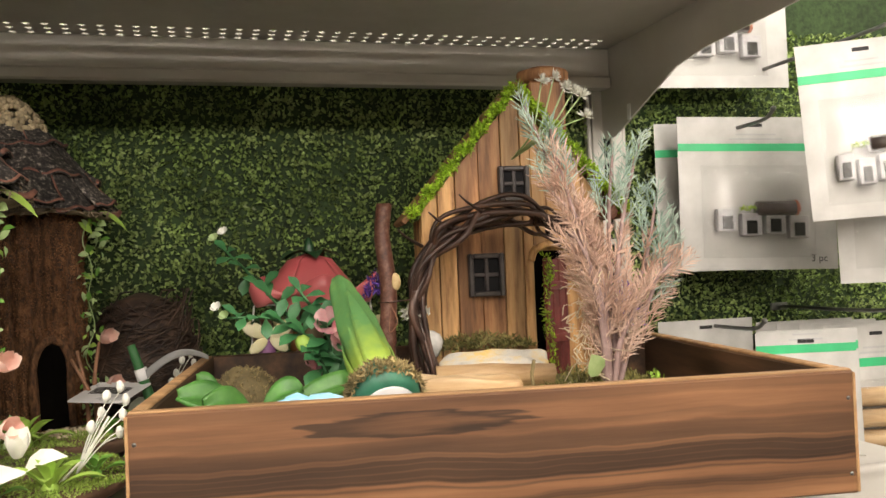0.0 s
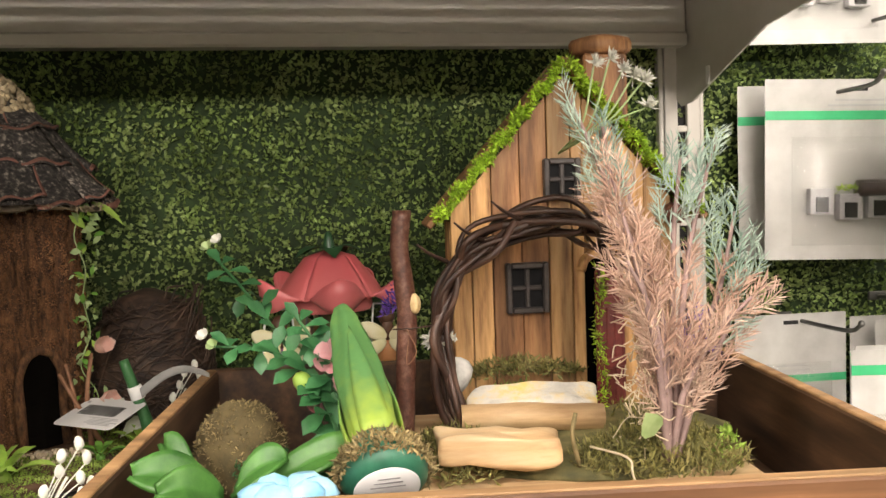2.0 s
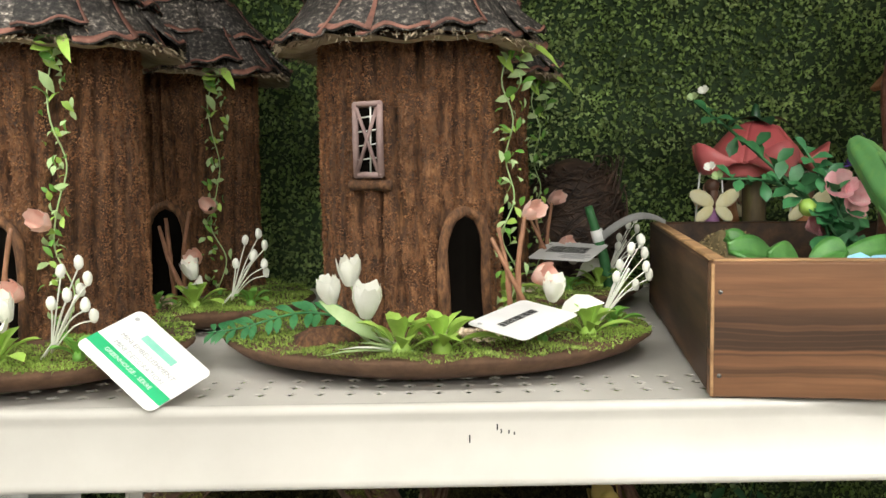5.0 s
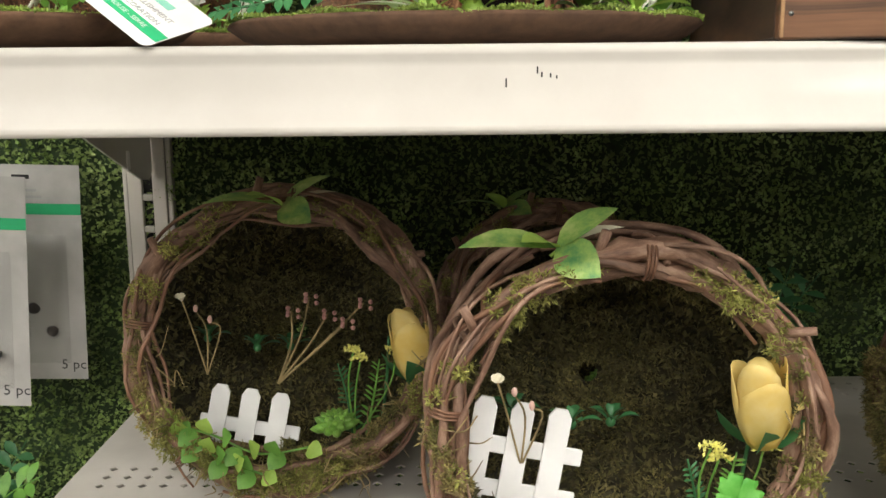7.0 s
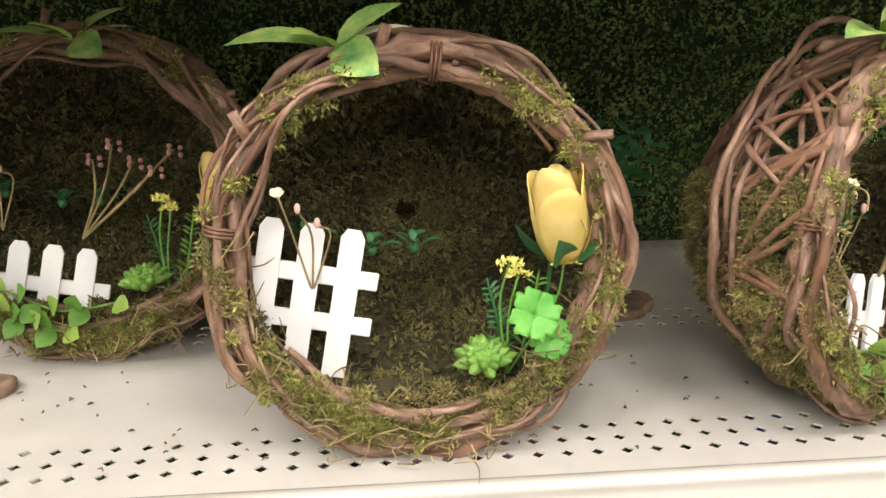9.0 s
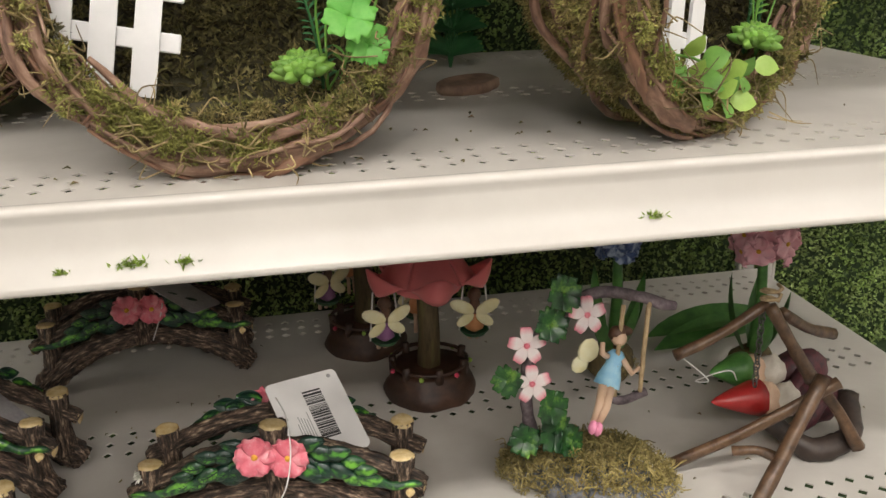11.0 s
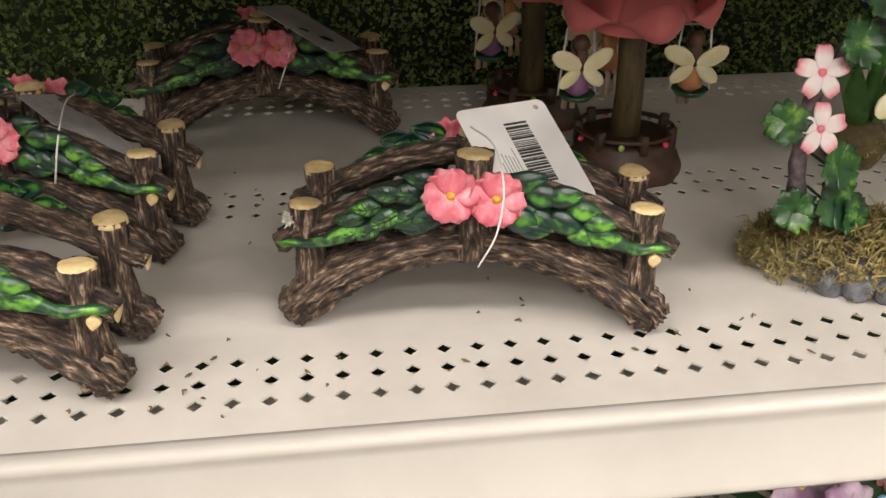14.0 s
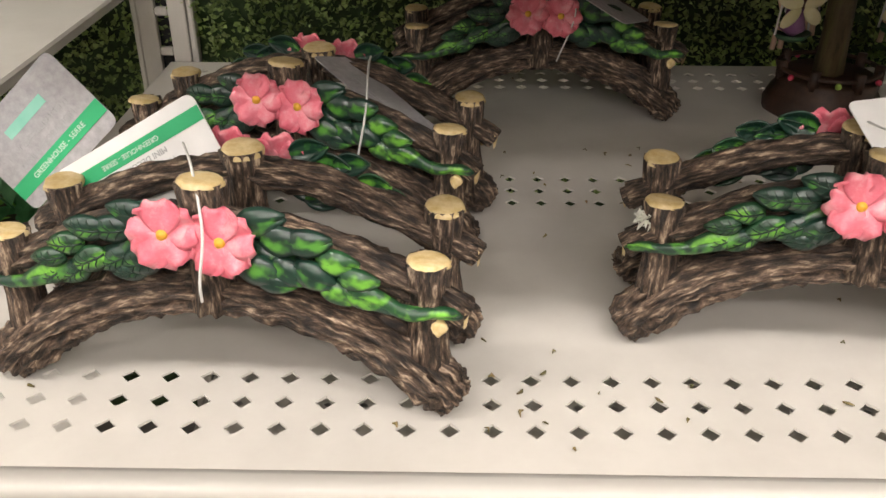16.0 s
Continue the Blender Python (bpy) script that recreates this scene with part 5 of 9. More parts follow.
        for a0, b0 in (((-0.009, -0.025), (0.009, 0.025)), ((0.009, -0.025), (-0.009, 0.025))):
            part("cross_stick", Shape().tube([W @ Vector((a0[0], -0.0035, a0[1])), W @ Vector((b0[0], -0.0035, b0[1]))], 0.0016, 5), STEM_GREY, win)
        lattice = Shape()
        for z in (-0.016, -0.005, 0.006, 0.017):
            lattice.tube([W @ Vector((-0.0095, -0.0024, z)), W @ Vector((0.0095, -0.0024, z + 0.002))], 0.0007, 4)
        lattice.tube([W @ Vector((0.002, -0.0026, -0.026)), W @ Vector((0.003, -0.0026, 0.026))], 0.0009, 4)
        part("lattice", lattice, PETAL_WHITE, win)
        part("window_ledge", Shape().tube([W @ Vector((-0.018, 0.001, -0.036)), W @ Vector((0.018, 0.001, -0.036))], 0.004, 6, rough=0.4), TRUNK, win)
    # roof: three rings of shingles over a cone
    part("roof_core", Shape().lathe([(0.1, 0.259), (0.101, 0.262), (0.056, 0.322), (0.028, 0.35), (0.01, 0.365)], 32, None, 0.03, close=False), SHINGLE, t)
    under = Shape()
    under.patch(lambda u, v: ((0.07 + 0.0445 * u) * math.cos(2 * math.pi * v), (0.07 + 0.0445 * u) * math.sin(2 * math.pi * v), 0.264 - 0.006 * math.sin(math.pi * u) - 0.010 * u + (0.003 * math.sin(2 * math.pi * v * 5) + 0.0016 * math.sin(2 * math.pi * v * 17)) * u), 8, 80)
    part("eave_underside", under, STEM_BEIGE, t, "pale frayed eave underside")
    rr = R(9)
    for row, (ra, za, rb, zb, count) in enumerate(((0.117, 0.256, 0.083, 0.302, 16), (0.089, 0.291, 0.058, 0.336, 13), (0.063, 0.326, 0.034, 0.364, 9))):
        for k in range(count):
            a0 = 2 * math.pi * (k + 0.5 * (row % 2)) / count + rr.normal(0, 0.05)
            half = math.pi / count * rr.uniform(1.12, 1.32)
            dz, dr, sk = rr.normal(0, 0.003), rr.normal(0, 0.005), rr.normal(0, 0.008)

            def fn(u, v, a0=a0, half=half, dz=dz, dr=dr, sk=sk, ra=ra, za=za, rb=rb, zb=zb):
                b = a0 + (v - 0.5) * 2 * half
                ra2 = ra + dr - 0.004 * abs(v - 0.5) * 2
                rad = ra2 + (rb - ra2) * u
                lift = 0.004 * (1 - u) + 0.0018 * math.cos((v - 0.5) * math.pi)
                return ((rad) * math.cos(b), (rad) * math.sin(b), za + (zb - za) * (u ** 0.92) + dz * (1 - u) + lift + (sk * (v - 0.5) + 0.0022 * math.sin(v * 11 + sk * 900)) * (1 - u) - 0.005 * math.sin(u * math.pi) - 0.0004 * (row + k % 3))
            sh = part("shingle", Shape().patch(fn, 4, 7, None, 0.0018), SHINGLE, t)
            wide = float(rr.uniform(0.04, 0.095))

            def rim(u, v, fn=fn, wide=wide, k=k):
                p = Vector(fn(u * wide * (1 + 0.3 * math.sin(v * 8 + k)), v))
                return p * 1.002 + Vector((0, 0, 0.0003))
            part("shingle_edge", Shape().patch(rim, 2, 10, None, 0.0008), SHINGLE_EDGE, sh)
            if (k * 7 + row) % 5 < 3:
                def strip(u, v, fn=fn, wide=wide):
                    p = Vector(fn(u, 0.995 - 1.1 * wide * v * (1 - 0.4 * u)))
                    return p * 1.002 + Vector((0, 0, 0.0005))
                part("shingle_edge", Shape().patch(strip, 6, 2, None, 0.0006), SHINGLE_EDGE, sh)
    # lichen cap
    cap = Shape()
    n = 620
    a, q = rr.uniform(0, 2 * math.pi, n), rr.uniform(0, 1, n)
    for i in range(620):
        rad = 0.043 * math.sqrt(1 - q[i] ** 1.3)
        cap.blob((rad * math.cos(a[i]), rad * math.sin(a[i]), 0.345 + 0.045 * q[i]), rr.uniform(0.0019, 0.0042), 6, 0.6, 190, i)
    tagged(part("lichen_cap", cap, LICHEN_TAN, t, "crumbly tan lichen cap"), kind="stuff")
    # gravel at the door, plants
    gr = Shape()
    for p in heap(0.055, -0.1, 0.023, 0.04, 0.025, 0.006, 150, 14):
        gr.blob(p, float(rr.uniform(0.0012, 0.003)), 5, 0.3, 300, 1)
    tagged(part("gravel", gr, GRAVEL, t), kind="stuff")
    # white tulips in front
    for i, (x, y, z) in enumerate(((-0.056, -0.14, 0.07), (-0.043, -0.133, 0.083), (-0.03, -0.152, 0.062))):
        st = part("tulip_stem", Shape().tube(curve_pts([(0.005, -0.155, 0.024), (x * 0.5, (y - 0.155) / 2, 0.03), (x, y, z - 0.012)], 5), 0.0011, 5), LEAF_PALE, t)
        part("tulip", bell_flower((x, y, z - 0.013), (-0.15 + 0.12 * i, -0.2, 1), (0.021, 0.021, 0.025)[i], i), PETAL_WHITE, st, "white tulip bud")
    part("tulip_leaf", Shape().leaf((-0.02, -0.15, 0.03), (-0.066, -0.14, 0.06), 0.011, (0, -1, 0.4), 0.3, 0.2), LEAF_PALE, t)
    for i in range(4):
        part("bud_sprig", Shape().leaf((0.0, -0.165, 0.024), (-0.06 + 0.012 * i, -0.182 + 0.008 * i, 0.027 + 0.003 * i), 0.007, (0, 0, 1), 0.3, 0.1), PETAL_WHITE if i % 2 else LEAF_PALE, t)
    paired(t, [(-0.04, -0.06, 0.03), (-0.085, -0.085, 0.042), (-0.13, -0.105, 0.034), (-0.158, -0.1, 0.03)], 13, 0.022, 0.008, LEAF_SPRAY, 0.2, "fern")
    part("bark_hill", Shape().blob((-0.06, -0.12, 0.022), (0.03, 0.018, 0.016), 12, 0.3, 80), TRUNK, t, "small brown bark mound")
    for i, (x, y) in enumerate(((-0.005, -0.165), (0.024, -0.16))):
        fleshy(t, (x, y, 0.026), 11, 0.043, 0.0145, 60 + i, LEAF_LIME, 1.25, "rosette", "lime green leaf rosette", fold=0.35, blunt=0.5)
    fleshy(t, (0.137, -0.11, 0.026), 11, 0.038, 0.0115, 66, LEAF_LIME, 1.2, "rosette", "lime green leaf rosette", fold=0.35, blunt=0.5)
    fleshy(t, (0.165, -0.065, 0.026), 8, 0.026, 0.01, 67, LEAF_GREEN, 1.0, "rosette", "green leaf rosette")
    fleshy(t, (0.1, -0.125, 0.026), 8, 0.024, 0.009, 68, LEAF_GREEN, 1.0, "rosette", "green leaf rosette")
    # white bud spray at the side
    sp = part("spray_stem", Shape().tube(curve_pts([(0.14, -0.08, 0.024), (0.161, -0.075, 0.046), (0.177, -0.07, 0.072)], 5), 0.0011, 5), PETAL_WHITE, t)
    for i, (x, z, dy) in enumerate(((0.188, 0.1, 0), (0.178, 0.094, -0.008), (0.192, 0.088, 0.004), (0.19, 0.078, -0.01), (0.172, 0.078, 0.008), (0.195, 0.07, 0.0), (0.165, 0.07, -0.01), (0.186, 0.06, 0.01))):
        c = Vector((0.15 + 0.95 * (x - 0.15), -0.072 + dy, 0.022 + 0.95 * (z - 0.026)))
        part("bud_stalk", Shape().tube(curve_pts([(0.152, -0.078, 0.03), ((c.x + 0.156) / 2, -0.075 + dy / 2, c.z * 0.5 + 0.022), c], 4), 0.0006, 4), PETAL_WHITE, sp)
        part("white_bud", Shape().blob(c + Vector((0, 0, 0.003)), (0.0034, 0.0034, 0.0052), 9, 0.2, 200, i), PETAL_WHITE, sp)
    # sticks at the door
    for i, line in enumerate((((0.08, -0.088, 0.024), (0.077, -0.09, 0.07), (0.07, -0.088, 0.108)), ((0.088, -0.082, 0.024), (0.086, -0.08, 0.075), (0.092, -0.076, 0.115)), ((0.1, -0.085, 0.024), (0.084, -0.094, 0.06), (0.064, -0.092, 0.1)))):
        part("stick", Shape().tube(curve_pts(line, 5), [0.0026, 0.0023, 0.0016], 7, rough=0.4), TWIG_PALE, t, "reddish bare stick")
    # climbing vine
    va = radians(-22)
    vine = [((0.085 + 0.01 * (i % 2)) * math.cos(va + 0.08 * math.sin(i * 2)), (0.085 + 0.01 * (i % 2)) * math.sin(va + 0.08 * math.sin(i * 2)), 0.03 + 0.033 * i) for i in range(8)]
    vn = part("climbing_vine", Shape().tube(curve_pts(vine, 5), 0.0007, 5), LEAF_PALE, t, "pale green climbing vine")
    rv = R(71)
    for i in range(84):
        u = i / 83
        p = Vector(vine[0]).lerp(Vector(vine[-1]), u) + Vector((rv.normal(0, 0.0075), rv.normal(-0.002, 0.005), rv.normal(0, 0.004)))
        d = Vector((rv.normal(0.2, 0.6), rv.normal(-0.45, 0.3), rv.normal(0.35, 0.6)))
        size = (0.0105 + 0.006 * (u > 0.78)) * rv.uniform(0.6, 1.35)
        part("vine_leaf", Shape().leaf(p, p + d.normalized() * size, size * rv.uniform(0.35, 0.6), (rv.normal(0.3, 0.4), -0.7, rv.normal(0.6, 0.3)), 0.3, 0.25, 4, 0.6), (LEAF_PALE, LEAF_GREEN, LEAF_PALE, LEAF_LIME)[i % 4], vn)
    fray = Shape()
    fa = rv.uniform(0, 2 * math.pi, 700)
    fray.tufts(np.stack([0.1115 * np.cos(fa), 0.1115 * np.sin(fa), 0.2565 + rv.normal(0, 0.002, 700)], 1), np.stack([np.cos(fa), np.sin(fa), -0.9 * np.ones(700)], 1), (0.003, 0.007), (0.0008, 0.002), 0.6, rv)
    tagged(part("eave_fringe", fray, STEM_BEIGE, t, "pale frayed fibre under the eave"), kind="stuff")
    for i, (x, y, z) in enumerate(((0.095, -0.05, 0.115), (0.1, -0.075, 0.065))):
        part("pink_bud", bell_flower((x, y, z), (0.4, -0.6, 0.3), 0.02, i), PETAL_BLUSH, vn, "blush pink bud")
    part("white_flower", bell_flower((0.112, -0.09, 0.05), (0.1, -0.4, 1), 0.021, 2), PETAL_WHITE, vn)
    part("sweet_pea_leaf", Shape().leaf((0.115, -0.095, 0.035), (0.15, -0.11, 0.05), 0.022, (0, -0.6, 1), 0.3, 0.3), PETAL_WHITE, vn)
    part("vine_tip", Shape().leaf(vine[-1], (0.125, -0.04, 0.235), 0.009, (0, -0.5, 1), 0.3, 0.2), LEAF_LIME, vn)
    return t


def curve_xz(p):
    return [(v.x, v.z) for v in curve_pts([(x, 0, z) for x, z in p], 2)]


STEM_BEIGE = mat("pale_frayed_fibre", ((0.18, 0.13, 0.08), (0.44, 0.36, 0.25)), 70, 0.8, 0.5)
LICHEN_TAN = mat("tan_lichen", ((0.25, 0.19, 0.11), (0.5, 0.41, 0.26)), 80, 0.8, 0.4, island=0.35)
TZ = Z1
first_tower = tower(pose(-0.27, 0.775, TZ))
copy_thing(first_tower, pose(-0.219, 1.035, TZ, 0, 0, 4))
copy_thing(first_tower, pose(-0.525, 1.0, TZ, 0, 0, -36))
copy_thing(first_tower, pose(-0.58, 0.765, TZ, 0, 0, -42))
price_tag(frame_of((-0.186, 0.628, 1.294), (0.6, 0.75, 0.1), (-0.6, 0.75, 0.16)), 0.075, 0.05, "thin")
price_tag(frame_of((-0.446, 0.58, 1.279), (0.74, -0.36, -0.54), (0.64, 0.72, 0.24)), 0.074, 0.054, "front", label="white card price tag with a green band")
price_tag(frame_of((-0.11, 0.925, 1.314), (0.8, -0.6, 0.0), (0.5, 0.6, 0.22)), 0.072, 0.05)


def bristle_dome():
    t = thing("bristle_dome", "dark brown bristly woven dome at the back of the shelf", "dome", m=pose(-0.082, 1.08, Z1))
    part("core", Shape().lathe([(0.062, 0), (0.066, 0.04), (0.064, 0.09), (0.052, 0.13), (0.03, 0.155), (0.006, 0.164)], 24, None, 0.05), WICKER, t)
    s = Shape()
    r = R(44)
    for i in range(620):
        a, z = r.uniform(math.pi, 2 * math.pi), r.uniform(0.0, 0.155)
        rad = 0.068 * math.sqrt(max(0.05, 1 - (z / 0.168) ** 3))
        d = r.normal(0, 0.25)
        pts = [((rad + 0.002) * math.cos(a + k * 0.16), (rad + 0.002) * math.sin(a + k * 0.16), min(0.166, max(0, z + d * 0.03 * k - 0.004 * k * k * 0.3))) for k in range(5)]
        s.tube(pts, 0.0011, 4, cap=False)
    tagged(part("bristle", s, WICKER, t, "fine dark twigs wound round the dome"), kind="stuff")
    return t


bristle_dome()


def plant_stake():
    """A leaning green stake with a clear strap tied round it, in front of the dome."""
    t = thing("plant_stake", "dark green plant stake with a clear plastic strap", "plant stake")
    part("stake", Shape().tube(curve_pts([(-0.064, 0.93, 1.271), (-0.073, 0.93, 1.312), (-0.088, 0.93, 1.361)], 6), [0.0062, 0.0056, 0.0044], 10, rough=0.15), LEAF_DEEP, t)
    part("wrap", Shape().tube([(-0.0762, 0.93, 1.324), (-0.0796, 0.93, 1.336)], 0.0066, 12), PAPER, t, "white wrapped tie")
    part("strap", Shape().patch(lambda u, v: (-0.076 + 0.066 * u, 0.926 - 0.012 * u, 1.3275 + 0.0235 * math.sin(math.pi * min(1.0, 0.75 * u)) + (v - 0.5) * (0.011 - 0.006 * u)), 16, 3, None, 0.0004), STRAP, t, "translucent plastic strap")
    return t


STRAP = mat("translucent_strap", ((0.32, 0.32, 0.31), (0.46, 0.46, 0.45)), 60, 0.25, 0.1, through=0.4)
plant_stake()


# ---- carousels with swings ----
def figurine(m, dress, hair, wings=WING, scale=1.0, back=False):
    """A painted figurine as one plain mesh."""
    bodyp = Shape().lathe([(0.002, 0.0), (0.0075, 0.004), (0.0055, 0.012), (0.0045, 0.018), (0.0055, 0.022), (0.002, 0.026)], 10)
    head = Shape().blob((0, 0, 0.0305), 0.0052, 10, 0.0)
    limbs = Shape()
    for sx in (-1, 1):
        limbs.tube([(sx * 0.002, -0.003, 0.003), (sx * 0.0025, -0.01, 0.002), (sx * 0.0028, -0.011, -0.011)], 0.0017, 6)
        limbs.tube([(sx * 0.005, 0, 0.021), (sx * 0.0085, -0.003, 0.016), (sx * 0.011, -0.002, 0.022)], 0.0013, 6)
    hairp = Shape().blob((0, 0.0018, 0.0318), (0.0056, 0.0052, 0.0056), 10, 0.1, 200)
    hairp.blob((0, 0.0042, 0.024), (0.0042, 0.0024, 0.008), 8, 0.1, 200)
    wing = Shape()
    for sx in (-1, 1):
        wing.blob((0, 0, 0.009), (0.0055, 0.0012, 0.0105), 12, 0.15, 90, 1, pose(sx * 0.002, 0.006, 0.019, 0, sx * 62, 0))
        wing.blob((0, 0, 0.0065), (0.0045, 0.0012, 0.0078), 12, 0.15, 90, 2, pose(sx * 0.002, 0.006, 0.017, 0, sx * 128, 0))
    pieces = [(bodyp, dress), (head, SKIN), (limbs, SKIN), (hairp, hair), (wing, wings)]
    M = m @ Matrix.Scale(scale, 4)
    for s, _ in pieces:
        s.v = [tuple(M @ Vector(p)) for p in s.v]
    return merged("figurine", pieces)


DRESS = mat("mauve_dress_paint", ((0.2, 0.08, 0.2), (0.34, 0.16, 0.32)), 60, 0.5, 0.1)
DRESS_TAN = mat("orange_dress_paint", ((0.5, 0.2, 0.08), (0.62, 0.32, 0.14)), 60, 0.5, 0.1)
HAIR = mat("brown_hair_paint", ((0.05, 0.022, 0.012), (0.13, 0.06, 0.03)), 80, 0.5, 0.3)
POLE = mat("mossy_resin_trunk", ((0.03, 0.022, 0.008), (0.12, 0.085, 0.04), (0.16, 0.15, 0.05)), 60, 0.6, 0.8, stretch=(1.5, 1.5, 0.3))
PLATFORM = mat("brown_resin_platform", ((0.016, 0.007, 0.004), (0.07, 0.032, 0.018)), 60, 0.5, 0.9)
RED_DOT = mat("red_berry", ((0.55, 0.03, 0.08), (0.7, 0.07, 0.14)), 60, 0.35, 0.1)


def carousel(m):
    t = thing("flower_carousel", "resin carousel with red flower canopy and small swings", "carousel", "flower carousels", m)
    part("platform", Shape().lathe([(0.05, 0.0), (0.0515, 0.006), (0.047, 0.016), (0.043, 0.02), (0.0435, 0.03), (0.038, 0.033), (0.0, 0.033)], 30, None, 0.07, close=False), PLATFORM, t, "dark brown two-step platform")
    for k in range(7):
        a = 2 * math.pi * k / 7 + 0.3
        part("stump", Shape().tube([(0.04 * math.cos(a), 0.04 * math.sin(a), 0.028), (0.041 * math.cos(a), 0.041 * math.sin(a), 0.044)], [0.005, 0.0042], 7, rough=0.3), PLATFORM, t)
        b = a + 0.45
        part("berry", Shape().blob((0.045 * math.cos(b), 0.045 * math.sin(b), 0.035), 0.0028, 8, 0.05), RED_DOT if k % 2 else LEAF_LIME, t)
    part("fence_rail", Shape().tube([(0.042 * math.cos(2 * math.pi * k / 20), 0.042 * math.sin(2 * math.pi * k / 20), 0.038) for k in range(21)], 0.0022, 5, rough=0.3), PLATFORM, t)
    part("trunk", Shape().tube([(0, 0, 0.03), (0.0005, 0, 0.07), (0, 0.0005, 0.11), (0, 0, 0.135)], [0.0135, 0.0115, 0.0115, 0.013], 12, rough=0.25), POLE, t, "brown ridged trunk")
    can = part("canopy", Shape().lathe([(0.036, 0.124), (0.038, 0.127), (0.037, 0.142), (0.029, 0.16), (0.016, 0.168), (0.002, 0.171)], 30, close=False), RESIN_RED, t, "coral red flower canopy")
    for k in range(5):
        a = 2 * math.pi * k / 5 - math.pi / 2

        def fn(u, v, a=a):
            b = a + (v - 0.5) * 2 * math.pi / 5
            lobe = (0.5 + 0.5 * math.cos((v - 0.5) * 2 * math.pi)) ** 0.95
            steps = (0, 0.25, 0.5, 0.7, 0.82, 0.92, 1)
            r = np.interp(u, steps, (0, 0.021, 0.037, 0.0445, 0.0465, 0.0475, 0.048)) * (1 - lobe) + np.interp(u, steps, (0, 0.022, 0.04, 0.053, 0.0615, 0.067, 0.07)) * lobe
            z = np.interp(u, steps, (0.178, 0.171, 0.153, 0.142, 0.139, 0.137, 0.136)) * (1 - lobe) + np.interp(u, steps, (0.178, 0.171, 0.148, 0.127, 0.126, 0.138, 0.157)) * lobe
            return (r * math.cos(b), r * math.sin(b), z)
        part("petal", Shape().patch(fn, 16, 12, None, 0.0022), RESIN_RED, can)
    cal = Shape()
    for k in range(5):
        a = 2 * math.pi * k / 5 - 0.3
        cal.leaf((0, 0, 0.178), (0.034 * math.cos(a), 0.034 * math.sin(a), 0.173), 0.021, (0, 0, 1), 0.2, 0.3)
    cal.lathe([(0.006, 0.174), (0.005, 0.186), (0.003, 0.194), (0.0, 0.196)], 8, close=False)
    part("calyx", cal, RESIN_DEEP, can, "dark green calyx")
    for k, deg in enumerate((-12, 95, 192)):
        M = Matrix.Rotation(radians(deg) + math.pi / 2, 4, "Z")
        seat = part("swing", Shape().lathe([(0.003, 0.066), (0.012, 0.069), (0.016, 0.074), (0.0145, 0.0735), (0.004, 0.07)], 14, M @ Matrix.Translation((0, -0.05, 0))), RESIN_DEEP, t, "small dark green swing seat")
        hub = M @ Vector((0, -0.05, 0))
        turn = Matrix.Translation(hub) @ Matrix.Rotation(radians(8 * (k - 1)), 4, "Z")
        for sx in (-0.0165, 0.0165):
            part("rope", Shape().tube([turn @ Vector((sx, 0, 0.073)), turn @ Vector((sx * 0.7, 0, 0.128))], 0.001, 5), CORD, seat, "white wire rope")
        part("rope_bar", Shape().tube([turn @ Vector((-0.0116, 0, 0.128)), turn @ Vector((0.0116, 0, 0.128))], 0.001, 5), CORD, seat)
        part("figurine", figurine(turn @ Matrix.Translation((0, 0, 0.071)) @ Matrix.Rotation(0 if k == 1 else math.pi, 4, "Z") @ Matrix.Scale(1.4, 4), DRESS if k == 2 else DRESS_TAN, HAIR), None, t)
    return t


first_carousel = carousel(pose(0.032, 0.895, Z3))
copy_thing(first_carousel, pose(-0.022, 1.03, Z3, 0, 0, 12))
copy_thing(first_carousel, pose(0.11, 0.994, Z1, 0, 0, 4) @ Matrix.Scale(1.13, 4))


